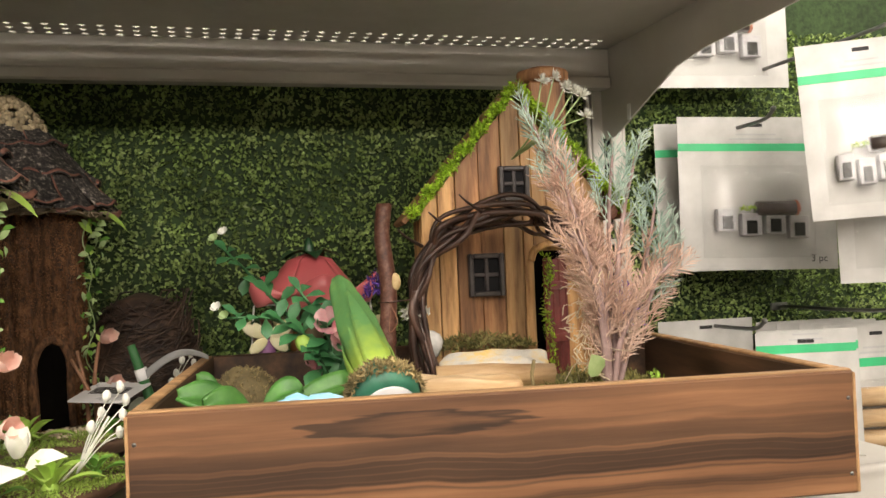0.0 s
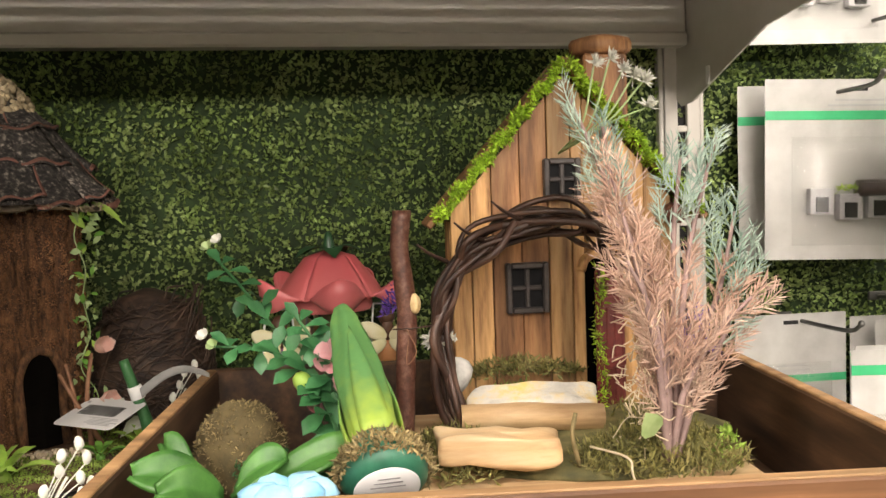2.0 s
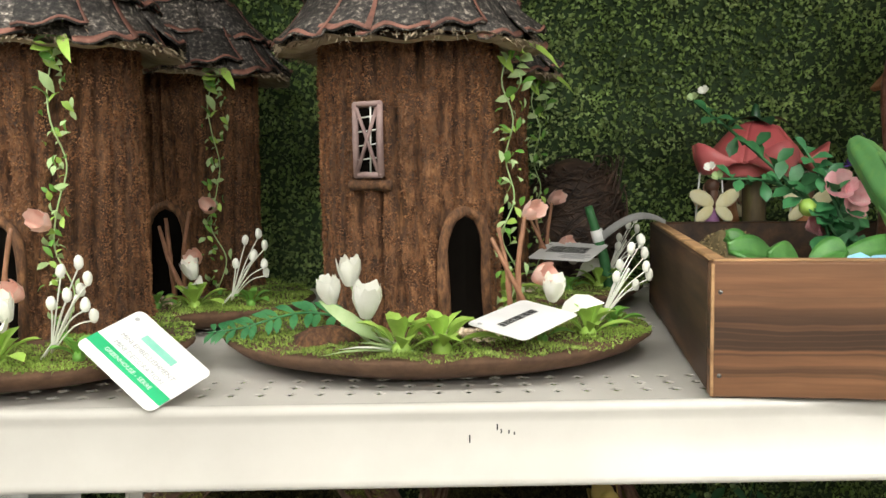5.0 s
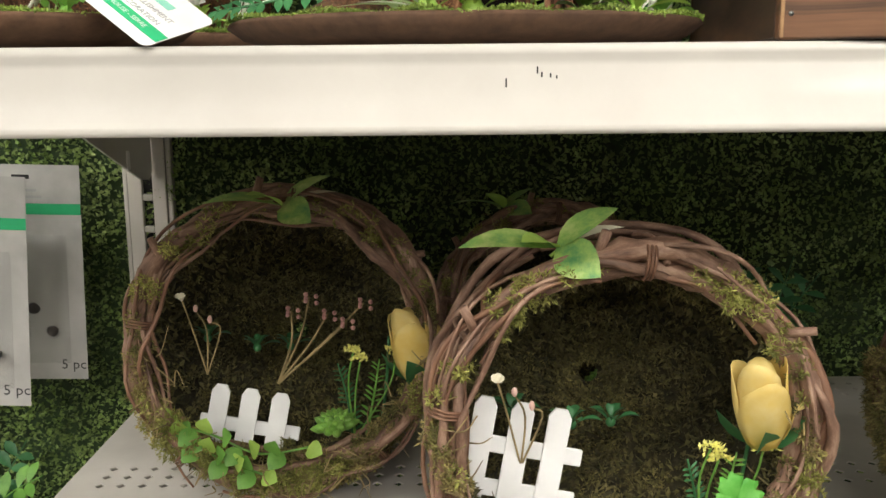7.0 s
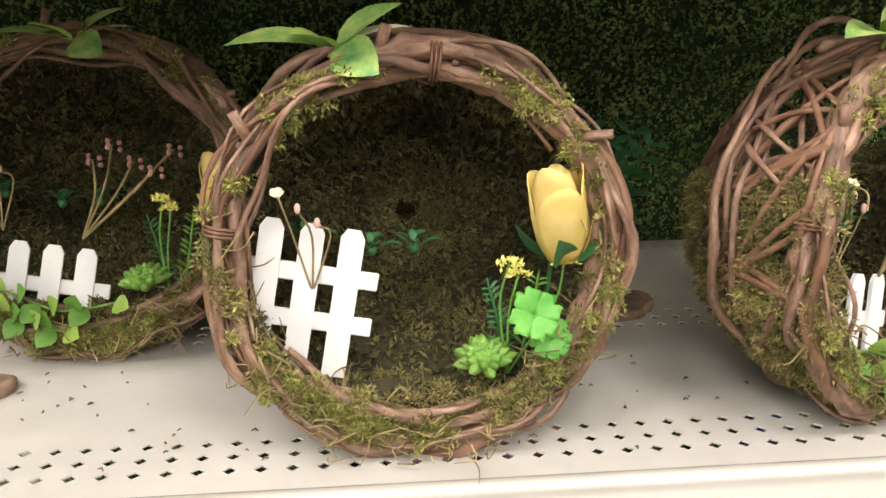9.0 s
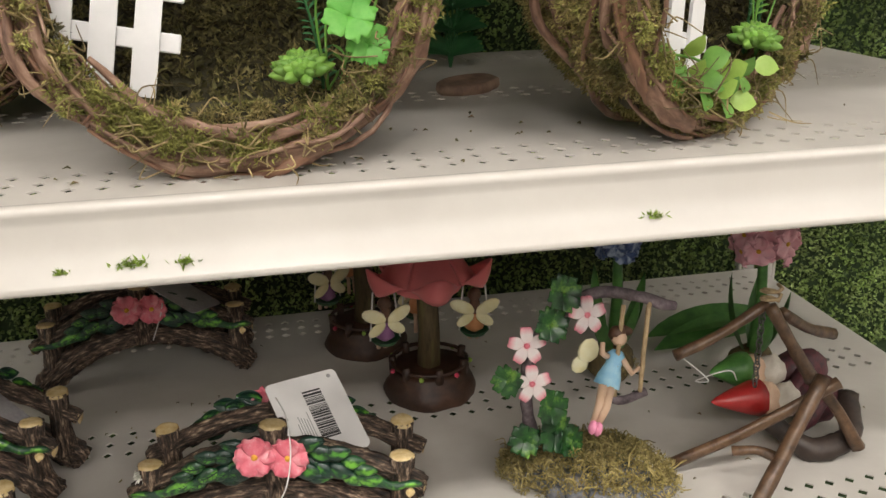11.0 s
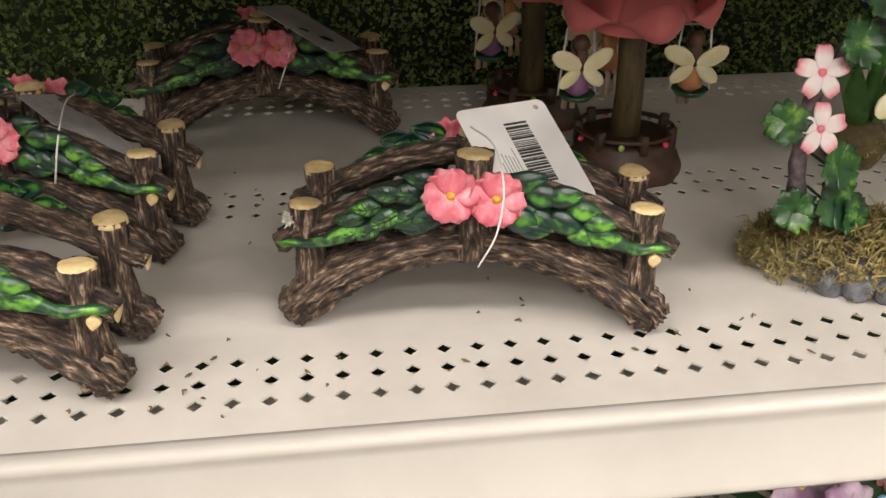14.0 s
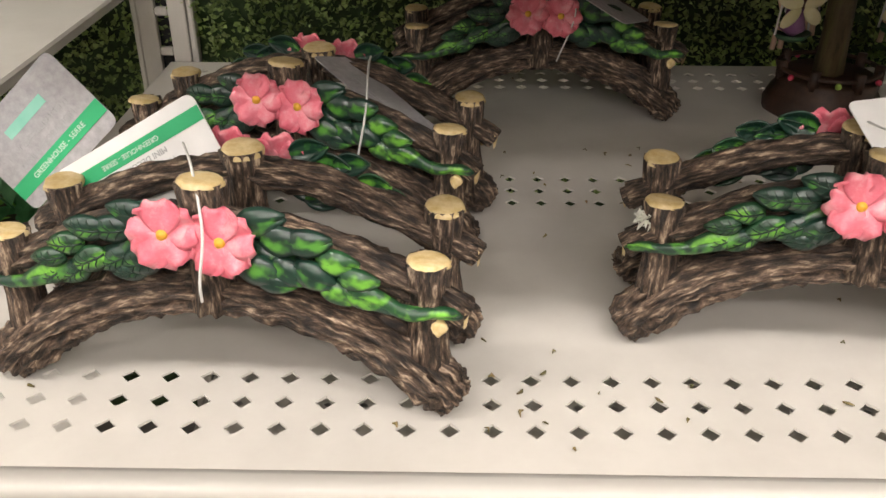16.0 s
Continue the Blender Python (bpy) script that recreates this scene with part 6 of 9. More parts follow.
# ---- loose figures in the tray ----
def sprout_bulb():
    t = thing("sprouting_bulb", "green resin sprouting bulb with round white label leaning in the tray", "bulb ornament", m=pose(0.114, 0.606, 1.328, -54, 0, 3))
    part("bulb_base", Shape().lathe([(0.022, -0.004), (0.027, 0.002), (0.0285, 0.009), (0.026, 0.018), (0.02, 0.028)], 26, None, 0.05), BULB_BASE, t, "teal green resin base")
    LAB = pose(0, 0, -0.0045, 180)
    ra, rt = R(3).uniform(0, 6.28, 4200), R(8).uniform(-0.1, 1.2, 4200)
    root = np.stack([0.0295 * np.cos(rt) * np.cos(ra), 0.0295 * np.cos(rt) * np.sin(ra), 0.006 + 0.024 * np.sin(rt)], 1)
    part("root_moss", Shape().tufts(root, root - np.array([0, 0, 0.006]), (0.003, 0.008), (0.001, 0.0024), 0.6, R(4)), STRAW, t, "brown root fibres")
    M = pose(0.0, 0.0, 0.026, 0, -3, 0)
    part("sprout", Shape().lathe([(0.0165, 0.0), (0.0175, 0.012), (0.017, 0.035), (0.0158, 0.065), (0.0135, 0.095), (0.0105, 0.118), (0.006, 0.132), (0.0015, 0.136)], 40, None, 0.24, 11, 0.0006, 3.0), BULB, t, "painted green pointed sprout", M)
    for a, l, w in ((0.5, 0.088, 1.0), (2.7, 0.06, 0.9), (4.6, 0.1, 0.8)):
        part("side_leaf", Shape().patch(lambda u, v, a=a, l=l, w=w: ((0.0185 + 0.004 * math.sin(3 * u) - 0.004 * u) * math.cos(a + w * (v - 0.5) * 1.5 * (1 - u) ** 0.6), (0.0185 + 0.004 * math.sin(3 * u) - 0.004 * u) * math.sin(a + w * (v - 0.5) * 1.5 * (1 - u) ** 0.6), l * u), 10, 6, None, 0.0016), BULB, t, "", M)
    part("round_label", Shape().lathe([(0.0, 0.0014), (0.0205, 0.0012), (0.021, 0.0)], 28, close=False), PAPER, t, "round white paper label", LAB)
    lines = Shape()
    for k in range(3):
        lines.box(0, 0.012 - 0.004 * k, 0.0015, 0.014 + 0.004 * k, 0.0012, 0.0003, 0.0001)
    part("small_print", lines, INK_GREY, t, "", LAB)
    return t


sprout_bulb()


def lying_flower():
    t = thing("fallen_flower_ornament", "green resin leaf ornament with light blue flower lying in the tray", "flower ornament", m=pose(0.02, 0.625, Z1 + 0.022))
    for i, (a, b, w) in enumerate((((-0.01, 0.02, 0.045), (-0.058, 0.0, 0.07), 0.032), ((-0.005, 0.0, 0.05), (-0.04, -0.03, 0.066), 0.026), ((0.0, 0.015, 0.045), (0.035, 0.02, 0.064), 0.03), ((0.01, 0.02, 0.04), (0.095, 0.035, 0.067), 0.03), ((-0.02, 0.03, 0.04), (-0.045, 0.05, 0.075), 0.03))):
        part("resin_leaf", Shape().patch(lambda u, v, a=a, b=b, w=w: tuple(np.array(a) + (np.array(b) - np.array(a)) * u + np.array([0.1, 0.75, 0.5]) * 1.15 * w * (v - 0.5) * math.sin(math.pi * (0.06 + 0.9 * u)) ** 0.7 + np.array([0, -0.006, 0.008]) * (math.sin(math.pi * u) + 0.6 * abs(2 * v - 1))), 10, 8, None, 0.003), RESIN_GREEN, t)
    part("stalk", Shape().tube(curve_pts([(0.01, 0.02, 0.0), (-0.005, 0.015, 0.03), (0.02, 0.0, 0.05)], 4), 0.009, 8, rough=0.2), RESIN_GREEN, t)
    fl = Shape()
    for k in range(6):
        a = 2 * math.pi * k / 6
        fl.blob((0.035 + 0.017 * math.cos(a), -0.03 + 0.01 * math.sin(a), 0.06 + 0.004 * math.sin(3 * a)), (0.013, 0.01, 0.009), 10, 0.35, 90, k)
    part("blue_flower", fl, PETAL_BLUE, t, "crumpled light blue flower")
    return t


lying_flower()


def moss_ball():
    t = thing("moss_ball", "olive moss covered ball in the tray", "moss ball", m=pose(0.02, 0.8, Z1 + 0.012))
    part("ball", Shape().blob((0, 0, 0.04), (0.036, 0.034, 0.041), 24, 0.15, 60), STRAW_CORE, t)
    r = R(12)
    n = 2200
    v = r.normal(0, 1, (n, 3))
    v /= np.linalg.norm(v, axis=1)[:, None]
    part("moss", Shape().tufts(v * np.array([0.036, 0.034, 0.041]) + np.array([0, 0, 0.04]), v, (0.002, 0.005), (0.0008, 0.002), 0.9, r), STRAW, t)
    n = 400
    v = np.abs(r.normal(0, 1, (n, 3))) * np.array([1, -1, -0.2])
    v /= np.linalg.norm(v, axis=1)[:, None]
    part("green_patch", Shape().tufts(v * 0.038 + np.array([-0.004, 0, 0.042]), v, (0.003, 0.006), (0.001, 0.002), 0.9, r), LEAF_DEEP, t)
    return t


STRAW_CORE = mat("straw_core", ((0.06, 0.045, 0.018), (0.16, 0.12, 0.05)), 70, 0.9, 0.6)
moss_ball()


def leafy_spray():
    t = thing("leafy_flower_spray", "artificial leafy spray with white and pink blossoms", "artificial plant", m=pose(0.07, 0.74, Z1 + 0.012))
    lines = [((0.03, 0.0, 0.0), (0.02, -0.005, 0.08), (-0.03, 0.06, 0.155), (-0.07, 0.11, 0.202)),
             ((0.03, 0.0, 0.0), (0.015, 0.01, 0.09), (-0.02, 0.03, 0.125), (-0.066, 0.047, 0.13)),
             ((0.03, 0.0, 0.0), (0.03, 0.005, 0.08), (0.015, 0.01, 0.125), (-0.005, 0.015, 0.158)),
             ((0.032, 0.0, 0.0), (0.04, 0.01, 0.06), (0.03, 0.015, 0.09), (0.01, 0.02, 0.1))]
    for i, line in enumerate(lines):
        st = part("stem", Shape().tube(curve_pts(line, 6), [0.002, 0.0012], 6), LEAF_DEEP, t)
        paired(t, line, 15, 0.031, 0.0165, LEAF_SPRAY, 0.0, "leafy_stem", 0.66, 0.5)
    for i, (x, y, z) in enumerate(((-0.071, 0.11, 0.204), (-0.062, 0.106, 0.21), (-0.066, 0.046, 0.13), (-0.073, 0.046, 0.138))):
        part("white_blossom", cupped_flower((x, y, z), (-0.4, -0.6, 0.6), 0.0075), PETAL_WHITE if i % 2 else LEAF_PALE, t)
    for i, (x, y, z, s) in enumerate(((0.024, 0.006, 0.12, 0.019), (0.036, 0.004, 0.112, 0.017), (0.03, 0.0, 0.102, 0.016), (0.016, 0.022, 0.08, 0.02), (0.004, 0.022, 0.086, 0.017))):
        part("pink_blossom", cupped_flower((x, y, z), (-0.2 + 0.2 * i, -0.8, 0.4), s), PETAL_PINK, t, "pink and white blossom")
    part("lime_bud", Shape().blob((0.0, 0.01, 0.105), 0.008, 10, 0.3, 120), LEAF_LIME, t)
    return t


leafy_spray()


# ---- twig baskets on the middle shelf ----
def ring_pts(c, rx, rz, y, a0, a1, n, jitter, seed, dr=0.0):
    """Points along a wandering arc in the ring's plane."""
    r = R(seed)
    ph = r.uniform(0, 6, 4)
    out = []
    for i in range(n):
        a = a0 + (a1 - a0) * i / (n - 1)
        w = dr + jitter * (0.6 * math.sin(a * 3 + ph[0]) + 0.4 * math.sin(a * 7 + ph[1]))
        d = jitter * (0.7 * math.sin(a * 4 + ph[2]) + 0.5 * math.sin(a * 9 + ph[3]))
        out.append((c[0] + (rx + w) * math.cos(a), y + d, c[1] + (rz + w) * math.sin(a)))
    return out


def picket_fence(parent, m, pickets=3, gap=0.0268, foot=-0.012):
    f = part("picket_fence", Shape().box(0.0, 0.0032, 0.056, gap * (pickets - 1) + 0.036, 0.003, 0.0125, 0.0008, m), FENCE, parent, "white painted picket fence")
    part("fence_rail", Shape().box(0.0, 0.0032, 0.024, gap * (pickets - 1) + 0.036, 0.003, 0.0125, 0.0008, m), FENCE, f)
    for k in range(pickets):
        x = (k - (pickets - 1) / 2) * gap - 0.003
        w, h = 0.0081, 0.09
        ring = [(x - w, foot), (x + w, foot), (x + w, h - 0.006), (x + w * 0.55, h), (x - w * 0.55, h), (x - w, h - 0.006)]
        n = len(ring)
        verts = [m @ Vector((a, -0.0017, b)) for a, b in ring] + [m @ Vector((a, 0.0014, b)) for a, b in ring]
        part("picket", Shape().add(verts, [tuple(range(n)), tuple(reversed(range(n, 2 * n)))] + [(n + i, n + (i + 1) % n, (i + 1) % n, i) for i in range(n)], True), FENCE, f)
    return f


def rose(parent, c, size, tilt=(0.1, -0.15, 1), material=None):
    """A half-open rose bud of wrapped petals with a green calyx."""
    material = material or PETAL_YELLOW
    M = Matrix.Translation(c) @ Vector(tilt).to_track_quat("Z", "Y").to_matrix().to_4x4()
    bud = part("rose_bud", Shape().lathe([(0.1 * size, 0.0), (0.18 * size, 0.15 * size), (0.235 * size, 0.4 * size), (0.205 * size, 0.7 * size), (0.14 * size, 0.9 * size), (0.06 * size, 0.98 * size), (0.005 * size, 0.96 * size)], 16, M, 0.12), material, parent, "yellow rose bud")
    for k in range(5):
        a = 2.2 * k - 1.35
        out = 0.006 * k

        def fn(u, v, a=a, out=out, k=k):
            b = a + (v - 0.5) * 2.3 * (0.5 + 0.5 * math.sin(math.pi * min(1, 0.2 + 0.6 * u)))
            r = size * (0.1 + 0.16 * math.sin(math.pi * (0.08 + 0.7 * u)) + 0.011 * k + out * u * u + (0.15 if k == 4 else 0.05) * u ** 6)
            edge = (2 * v - 1) ** 2
            return (r * math.cos(b), r * math.sin(b), size * ((1.06 - 0.07 * k) * u - 0.2 * edge * u - (0.14 if k == 4 else 0.0) * u ** 5 + 0.02 * math.sin(v * 7 + k) * u * u))
        part("petal", Shape().patch(fn, 7, 6, M, 0.0005), material, bud)
    for k in range(4):
        a = 1.57 * k - 1.2
        b = Vector((0.45 * size * math.cos(a), 0.45 * size * math.sin(a), 0.4 * size))
        part("sepal", Shape().leaf(M @ Vector((0, 0, -0.06 * size)), M @ b, 0.3 * size, (math.cos(a), math.sin(a), -0.4), 0.2, 0.12), LEAF_DEEP, bud, "green sepal")
    return bud


def clover(parent, c, size, way, material=None, label="bright green four-leaf clover"):
    material = material or CLOVER
    M = Matrix.Translation(c) @ Vector(way).to_track_quat("Z", "Y").to_matrix().to_4x4()
    st = part("clover", Shape().tube(curve_pts([M @ Vector((0, 0, 0)), M @ Vector((0.2 * size, 0, -0.6 * size)), M @ Vector((0.1 * size, 0.5 * size, -1.3 * size))], 4), 0.0011, 5), material, parent, label)
    for k in range(4):
        a = math.pi / 2 * k + 0.4

        def fn(u, v, a=a):
            w = 0.5 * size * math.sin(math.pi * (0.04 + 0.72 * u)) * (2 * v - 1)
            notch = 0.3 * size * ((1 - abs(2 * v - 1)) ** 2 + abs(2 * v - 1) ** 4) * max(0.0, u - 0.55) / 0.45
            l = size * u - notch
            x, y = l * math.cos(a) - w * math.sin(a), l * math.sin(a) + w * math.cos(a)
            return (x, y, 0.12 * size * abs(2 * v - 1) * u + 0.12 * size * math.sin(2.4 * u))
        part("leaflet", Shape().patch(fn, 6, 6, M, 0.0004), material, st)
    return st


def clumps(P, N, per, size, seed):
    """Curly cushions of moss: strands that stand out from many small centres."""
    r = R(seed)
    P, N = np.asarray(P, float), np.asarray(N, float)
    n = len(P)
    d = r.normal(0, 1, (n, per, 3))
    d /= np.linalg.norm(d, axis=2)[:, :, None]
    s = size * r.uniform(0.45, 1.3, (n, 1, 1))
    Q = (P[:, None, :] + d * s * 0.55).reshape(-1, 3)
    Q[:, 2] = np.maximum(Q[:, 2], 0.002)
    M = (0.45 * N[:, None, :] + d).reshape(-1, 3)
    return Shape().tufts(Q, M, (0.002, 0.0065), (0.0007, 0.0019), 1.2, r)


MOSS_MIX = mat("mixed_basket_moss", ((0.06, 0.065, 0.018), (0.18, 0.17, 0.05), (0.28, 0.22, 0.09), (0.42, 0.46, 0.13)), 28, 0.85, 0, island=0.5, big=14, stain=0.4, through=0.12)


def twig_basket(m, seed, label, fence_x=-0.068, fence_z=0.068, sprig=False, ivy=False, side_moss=False, pickets=3, rose_dx=0.0, rose_dz=0.0, pick=(0.0, 0.0, 0.0)):
    t = thing("twig_basket", label, "basket garden", "twig basket gardens", m)
    rad, cz = 0.1245, 0.137
    # thick wound twigs of the front ring
    r = R(seed)
    for i in range(8):
        a0 = r.uniform(0, 6.28)
        big = i < 2
        pts = ring_pts((0, cz), rad, rad, r.uniform(-0.008, 0.012) if not big else 0.004 * i, a0, a0 + r.uniform(3.4, 5.8), 60, 0.0045 if big else 0.0085, seed + i, (0.005, -0.005)[i] if big else r.uniform(-0.008, 0.01))
        part("ring_twig", Shape().tube(pts, [0.004, 0.0082, 0.0064, 0.0076, 0.003] if big else [0.0024, 0.0048, 0.0038, 0.0044, 0.002], 14 if big else 8, rough=0.55, seed=i, groove=0.34 if big else 0.2), TWIG if i != 4 else TWIG_RED, t, "rough brown twig")
    for i in range(24):
        a0 = r.uniform(0, 6.28)
        pts = ring_pts((0, cz), rad, rad, r.uniform(-0.013, 0.016), a0, a0 + r.uniform(0.6, 3.0), 26, 0.0095, seed + 20 + i, r.uniform(-0.012, 0.012))
        part("thin_vine", Shape().tube(pts, [0.0014, 0.0021, 0.001], 5, rough=0.2), TWIG_RED if i % 3 == 0 else TWIG, t)
    for a in (1.45, 2.95, 3.95, 5.4):
        tie = Shape()
        for k in range(3):
            tie.tube([(math.cos(a + 0.02 * k) * (rad + 0.0125 * math.cos(b)), 0.0125 * math.sin(b), cz + math.sin(a + 0.02 * k) * (rad + 0.0125 * math.cos(b))) for b in np.linspace(0, 6.28, 14)], 0.0011, 4)
        part("wire_tie", tie, TWIG_RED, t, "reddish wire tie")
    for k, a in enumerate((0.62, 1.75, 2.5)):
        p = Vector((math.cos(a) * (rad + 0.004), -0.002, cz + math.sin(a) * (rad + 0.004)))
        part("twig_stub", Shape().tube([p, p + Vector((0.02 * math.cos(a - 0.5), -0.006, 0.02 * math.sin(a - 0.5)))], [0.004, 0.0032], 6, rough=0.3), TWIG, t)
    # a second hoop behind the first, with short struts between them
    for i in range(6):
        a0 = r.uniform(0, 6.28)
        pts = ring_pts((0, cz + 0.006), rad + 0.006, rad + 0.004, 0.058 + r.uniform(-0.01, 0.014), a0, a0 + r.uniform(3.2, 5.6), 44, 0.006, seed + 60 + i, r.uniform(-0.006, 0.007))
        part("back_hoop_twig", Shape().tube(pts, [0.003, 0.0075, 0.006, 0.003] if i == 0 else [0.0018, 0.0036, 0.003, 0.0015], 9, rough=0.5, seed=i, groove=0.25), TWIG, t)
    for i in range(16):
        a = 2 * math.pi * i / 16 + r.normal(0, 0.12)
        b = a + r.normal(0.15, 0.25)
        p, q = (rad * math.cos(a), 0.0, cz + rad * math.sin(a)), ((rad + 0.008) * math.cos(b), 0.058, cz + 0.006 + (rad + 0.004) * math.sin(b))
        mid = tuple((u + v) / 2 * 1.0 + w for u, v, w in zip(p, q, (0.008 * math.cos(a), 0, 0.008 * math.sin(a))))
        part("strut_twig", Shape().tube(curve_pts([p, mid, q], 5), [0.0026, 0.002, 0.0024], 6, rough=0.3, seed=i), TWIG_RED if i % 3 == 0 else TWIG, t)
    # woven bowl behind, lined with moss
    depth = 0.16
    span = (0.0, 2 * math.pi) if not side_moss else (2.9, 6.5)
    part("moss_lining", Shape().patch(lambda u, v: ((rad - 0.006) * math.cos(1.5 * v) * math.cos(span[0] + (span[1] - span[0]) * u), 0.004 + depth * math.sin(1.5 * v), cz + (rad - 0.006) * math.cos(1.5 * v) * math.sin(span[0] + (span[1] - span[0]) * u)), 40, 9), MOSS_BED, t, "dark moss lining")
    n = 6000
    a, q = r.uniform(span[0], span[1], n), r.uniform(0.02, 1.45, n)
    rr = (rad - 0.007) * np.cos(q)
    P = np.stack([rr * np.cos(a), 0.004 + depth * np.sin(q) - 0.003, cz + rr * np.sin(a)], 1)
    N = -np.stack([np.cos(q) * np.cos(a), np.sin(q), np.cos(q) * np.sin(a)], 1)
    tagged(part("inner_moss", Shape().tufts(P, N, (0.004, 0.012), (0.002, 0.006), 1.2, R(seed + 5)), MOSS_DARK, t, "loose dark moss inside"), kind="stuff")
    ca, cq = r.uniform(span[0], span[1], 420), r.uniform(0.05, 1.45, 420)
    cr = (rad - 0.01) * np.cos(cq)
    inner = clumps(np.stack([cr * np.cos(ca), depth * np.sin(cq) - 0.004, cz + cr * np.sin(ca)], 1), -np.stack([np.cos(cq) * np.cos(ca), np.sin(cq), np.cos(cq) * np.sin(ca)], 1), 36, 0.012, seed + 8)
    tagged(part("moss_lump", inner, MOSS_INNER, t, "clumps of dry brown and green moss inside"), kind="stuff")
    for i in range(12):
        a = 2 * math.pi * i / 12 + r.normal(0, 0.1)
        pts = [((rad + 0.003) * math.cos(qq) * math.cos(a + 0.35 * qq), 0.002 + (depth + 0.005) * math.sin(qq), cz + (rad + 0.003) * math.cos(qq) * math.sin(a + 0.35 * qq)) for qq in np.linspace(0, 1.4, 12)]
        part("rib_twig", Shape().tube(pts, [0.0045, 0.0036, 0.0025] if not side_moss else [0.003, 0.0024, 0.002], 7, rough=0.3, seed=i), TWIG, t)
    for i in range(14):
        qq = 0.15 + 0.08 * i
        a0 = r.uniform(0, 6.28)
        pts = []
        for k in range(22):
            a = a0 + 0.14 * k
            q2 = qq + 0.1 * math.sin(k * 0.5 + i)
            pts.append(((rad + 0.006) * math.cos(q2) * math.cos(a), (depth + 0.006) * math.sin(q2), cz + (rad + 0.006) * math.cos(q2) * math.sin(a)))
        part("wound_vine", Shape().tube(pts, [0.0018, 0.0026, 0.0014], 5, rough=0.2), TWIG_RED if i % 2 else TWIG, t)
    if side_moss:
        for i in range(16):
            a0, q0 = r.uniform(2.0, 3.5), r.uniform(0.05, 0.6)
            bend, slope = r.normal(0, 0.5), r.normal(0, 1.0)
            pts = []
            for k in range(16):
                w = k / 15 - 0.5
                a, q2 = a0 + 0.9 * w * math.cos(slope) + 0.5 * bend * w * w, min(1.3, max(0.0, q0 + 0.85 * w * math.sin(slope) + 0.3 * bend * (w * w - 0.1)))
                pts.append(((rad + 0.011) * math.cos(q2) * math.cos(a), (depth + 0.011) * math.sin(q2), cz + (rad + 0.011) * math.cos(q2) * math.sin(a)))
            part("lattice_vine", Shape().tube(pts, [0.0016, 0.0027, 0.0025, 0.0015], 7, rough=0.25, seed=i), TWIG_RED, t, "reddish crossing vine")
    n = 560 if not side_moss else 2300
    a = r.uniform(3.3, 6.1, n) if not side_moss else r.uniform(2.75, 6.7, n)
    q = np.abs(r.normal(0.0, 0.5 if not side_moss else 0.7, n)).clip(0, 1.35)
    rr = (rad + 0.006) * np.cos(q)
    P = np.stack([rr * np.cos(a), (depth + 0.006) * np.sin(q), np.maximum(0.003, cz + rr * np.sin(a))], 1)
    N = np.stack([np.cos(q) * np.cos(a), np.sin(q), np.cos(q) * np.sin(a)], 1)
    tagged(part("outer_moss", clumps(P, N, 46, 0.0085 if not side_moss else 0.012, seed + 6), MOSS_MIX, t, "olive moss on the twigs"), kind="stuff")
    # moss clumps on the ring and the sill inside it
    for k, (a, n, sp) in enumerate(((0.85, 420, 0.16), (2.25, 300, 0.12), (3.35, 700, 0.22), (4.1, 1300, 0.25), (4.75, 2000, 0.3), (5.4, 1100, 0.2), (0.1, 260, 0.1), (2.75, 160, 0.08), (1.3, 130, 0.25), (1.9, 150, 0.2), (0.45, 200, 0.12), (6.0, 300, 0.16), (3.75, 300, 0.12))):
        aa = r.normal(a, sp, n)
        ww = rad + r.normal(0.001, 0.0055, n).clip(-0.011, 0.011) - (0.008 if 4 < a < 5.6 else 0.0)
        P = np.stack([ww * np.cos(aa), r.normal(-0.004, 0.006, n), np.maximum(0.004, cz + ww * np.sin(aa))], 1)
        part("moss_clump", clumps(P[: n // 16], np.tile([0.0, -0.7, 0.3], (n // 16, 1)), 64, 0.0085, seed + 40 + k), MOSS_MIX if k in (2, 5, 6) else MOSS_YELLOW, t, "yellow-green moss clump")
    part("sill", Shape().tube([(x, 0.022, 0.028 + 1.6 * x * x) for x in np.linspace(-0.085, 0.09, 12)], [0.012, 0.016, 0.014, 0.012], 8, rough=0.4), MOSS_BED, t)
    for i in range(4):
        a0 = 3.75 + 0.12 * i
        pts = ring_pts((0, cz), rad - 0.012, rad - 0.014, r.uniform(-0.006, 0.012), a0, a0 + r.uniform(1.3, 1.9), 24, 0.005, seed + 75 + i, r.uniform(-0.012, 0.006))
        part("sill_twig", Shape().tube(pts, [0.002, 0.0042, 0.0036, 0.0018], 8, rough=0.4, seed=i, groove=0.25), TWIG, t)
    n = 2600
    xx = r.uniform(-0.09, 0.1, n)
    tagged(part("sill_moss", clumps(np.stack([xx, 0.018 + r.normal(0, 0.009, n), 0.034 + 1.6 * xx ** 2 + np.abs(r.normal(0, 0.004, n))], 1)[:150], np.tile([0, -0.4, 0.7], (150, 1)), 60, 0.0075, seed + 70), MOSS_MIX, t), kind="stuff")
    strings = Shape()
    for i in range(230):
        a = r.normal(4.65, 0.75)
        p = Vector(((rad + r.normal(-0.006, 0.008)) * math.cos(a), r.normal(-0.006, 0.01), max(0.004, cz + (rad + r.normal(-0.004, 0.008)) * math.sin(a))))
        q = p + Vector(r.normal(0, 0.008, 3))
        w = q + Vector(r.normal(0, 0.008, 3))
        q.z, w.z = max(0.003, q.z), max(0.002, w.z)
        strings.tube(curve_pts([p, q, w], 4), [0.0007, 0.0006, 0.0003], 4, cap=False)
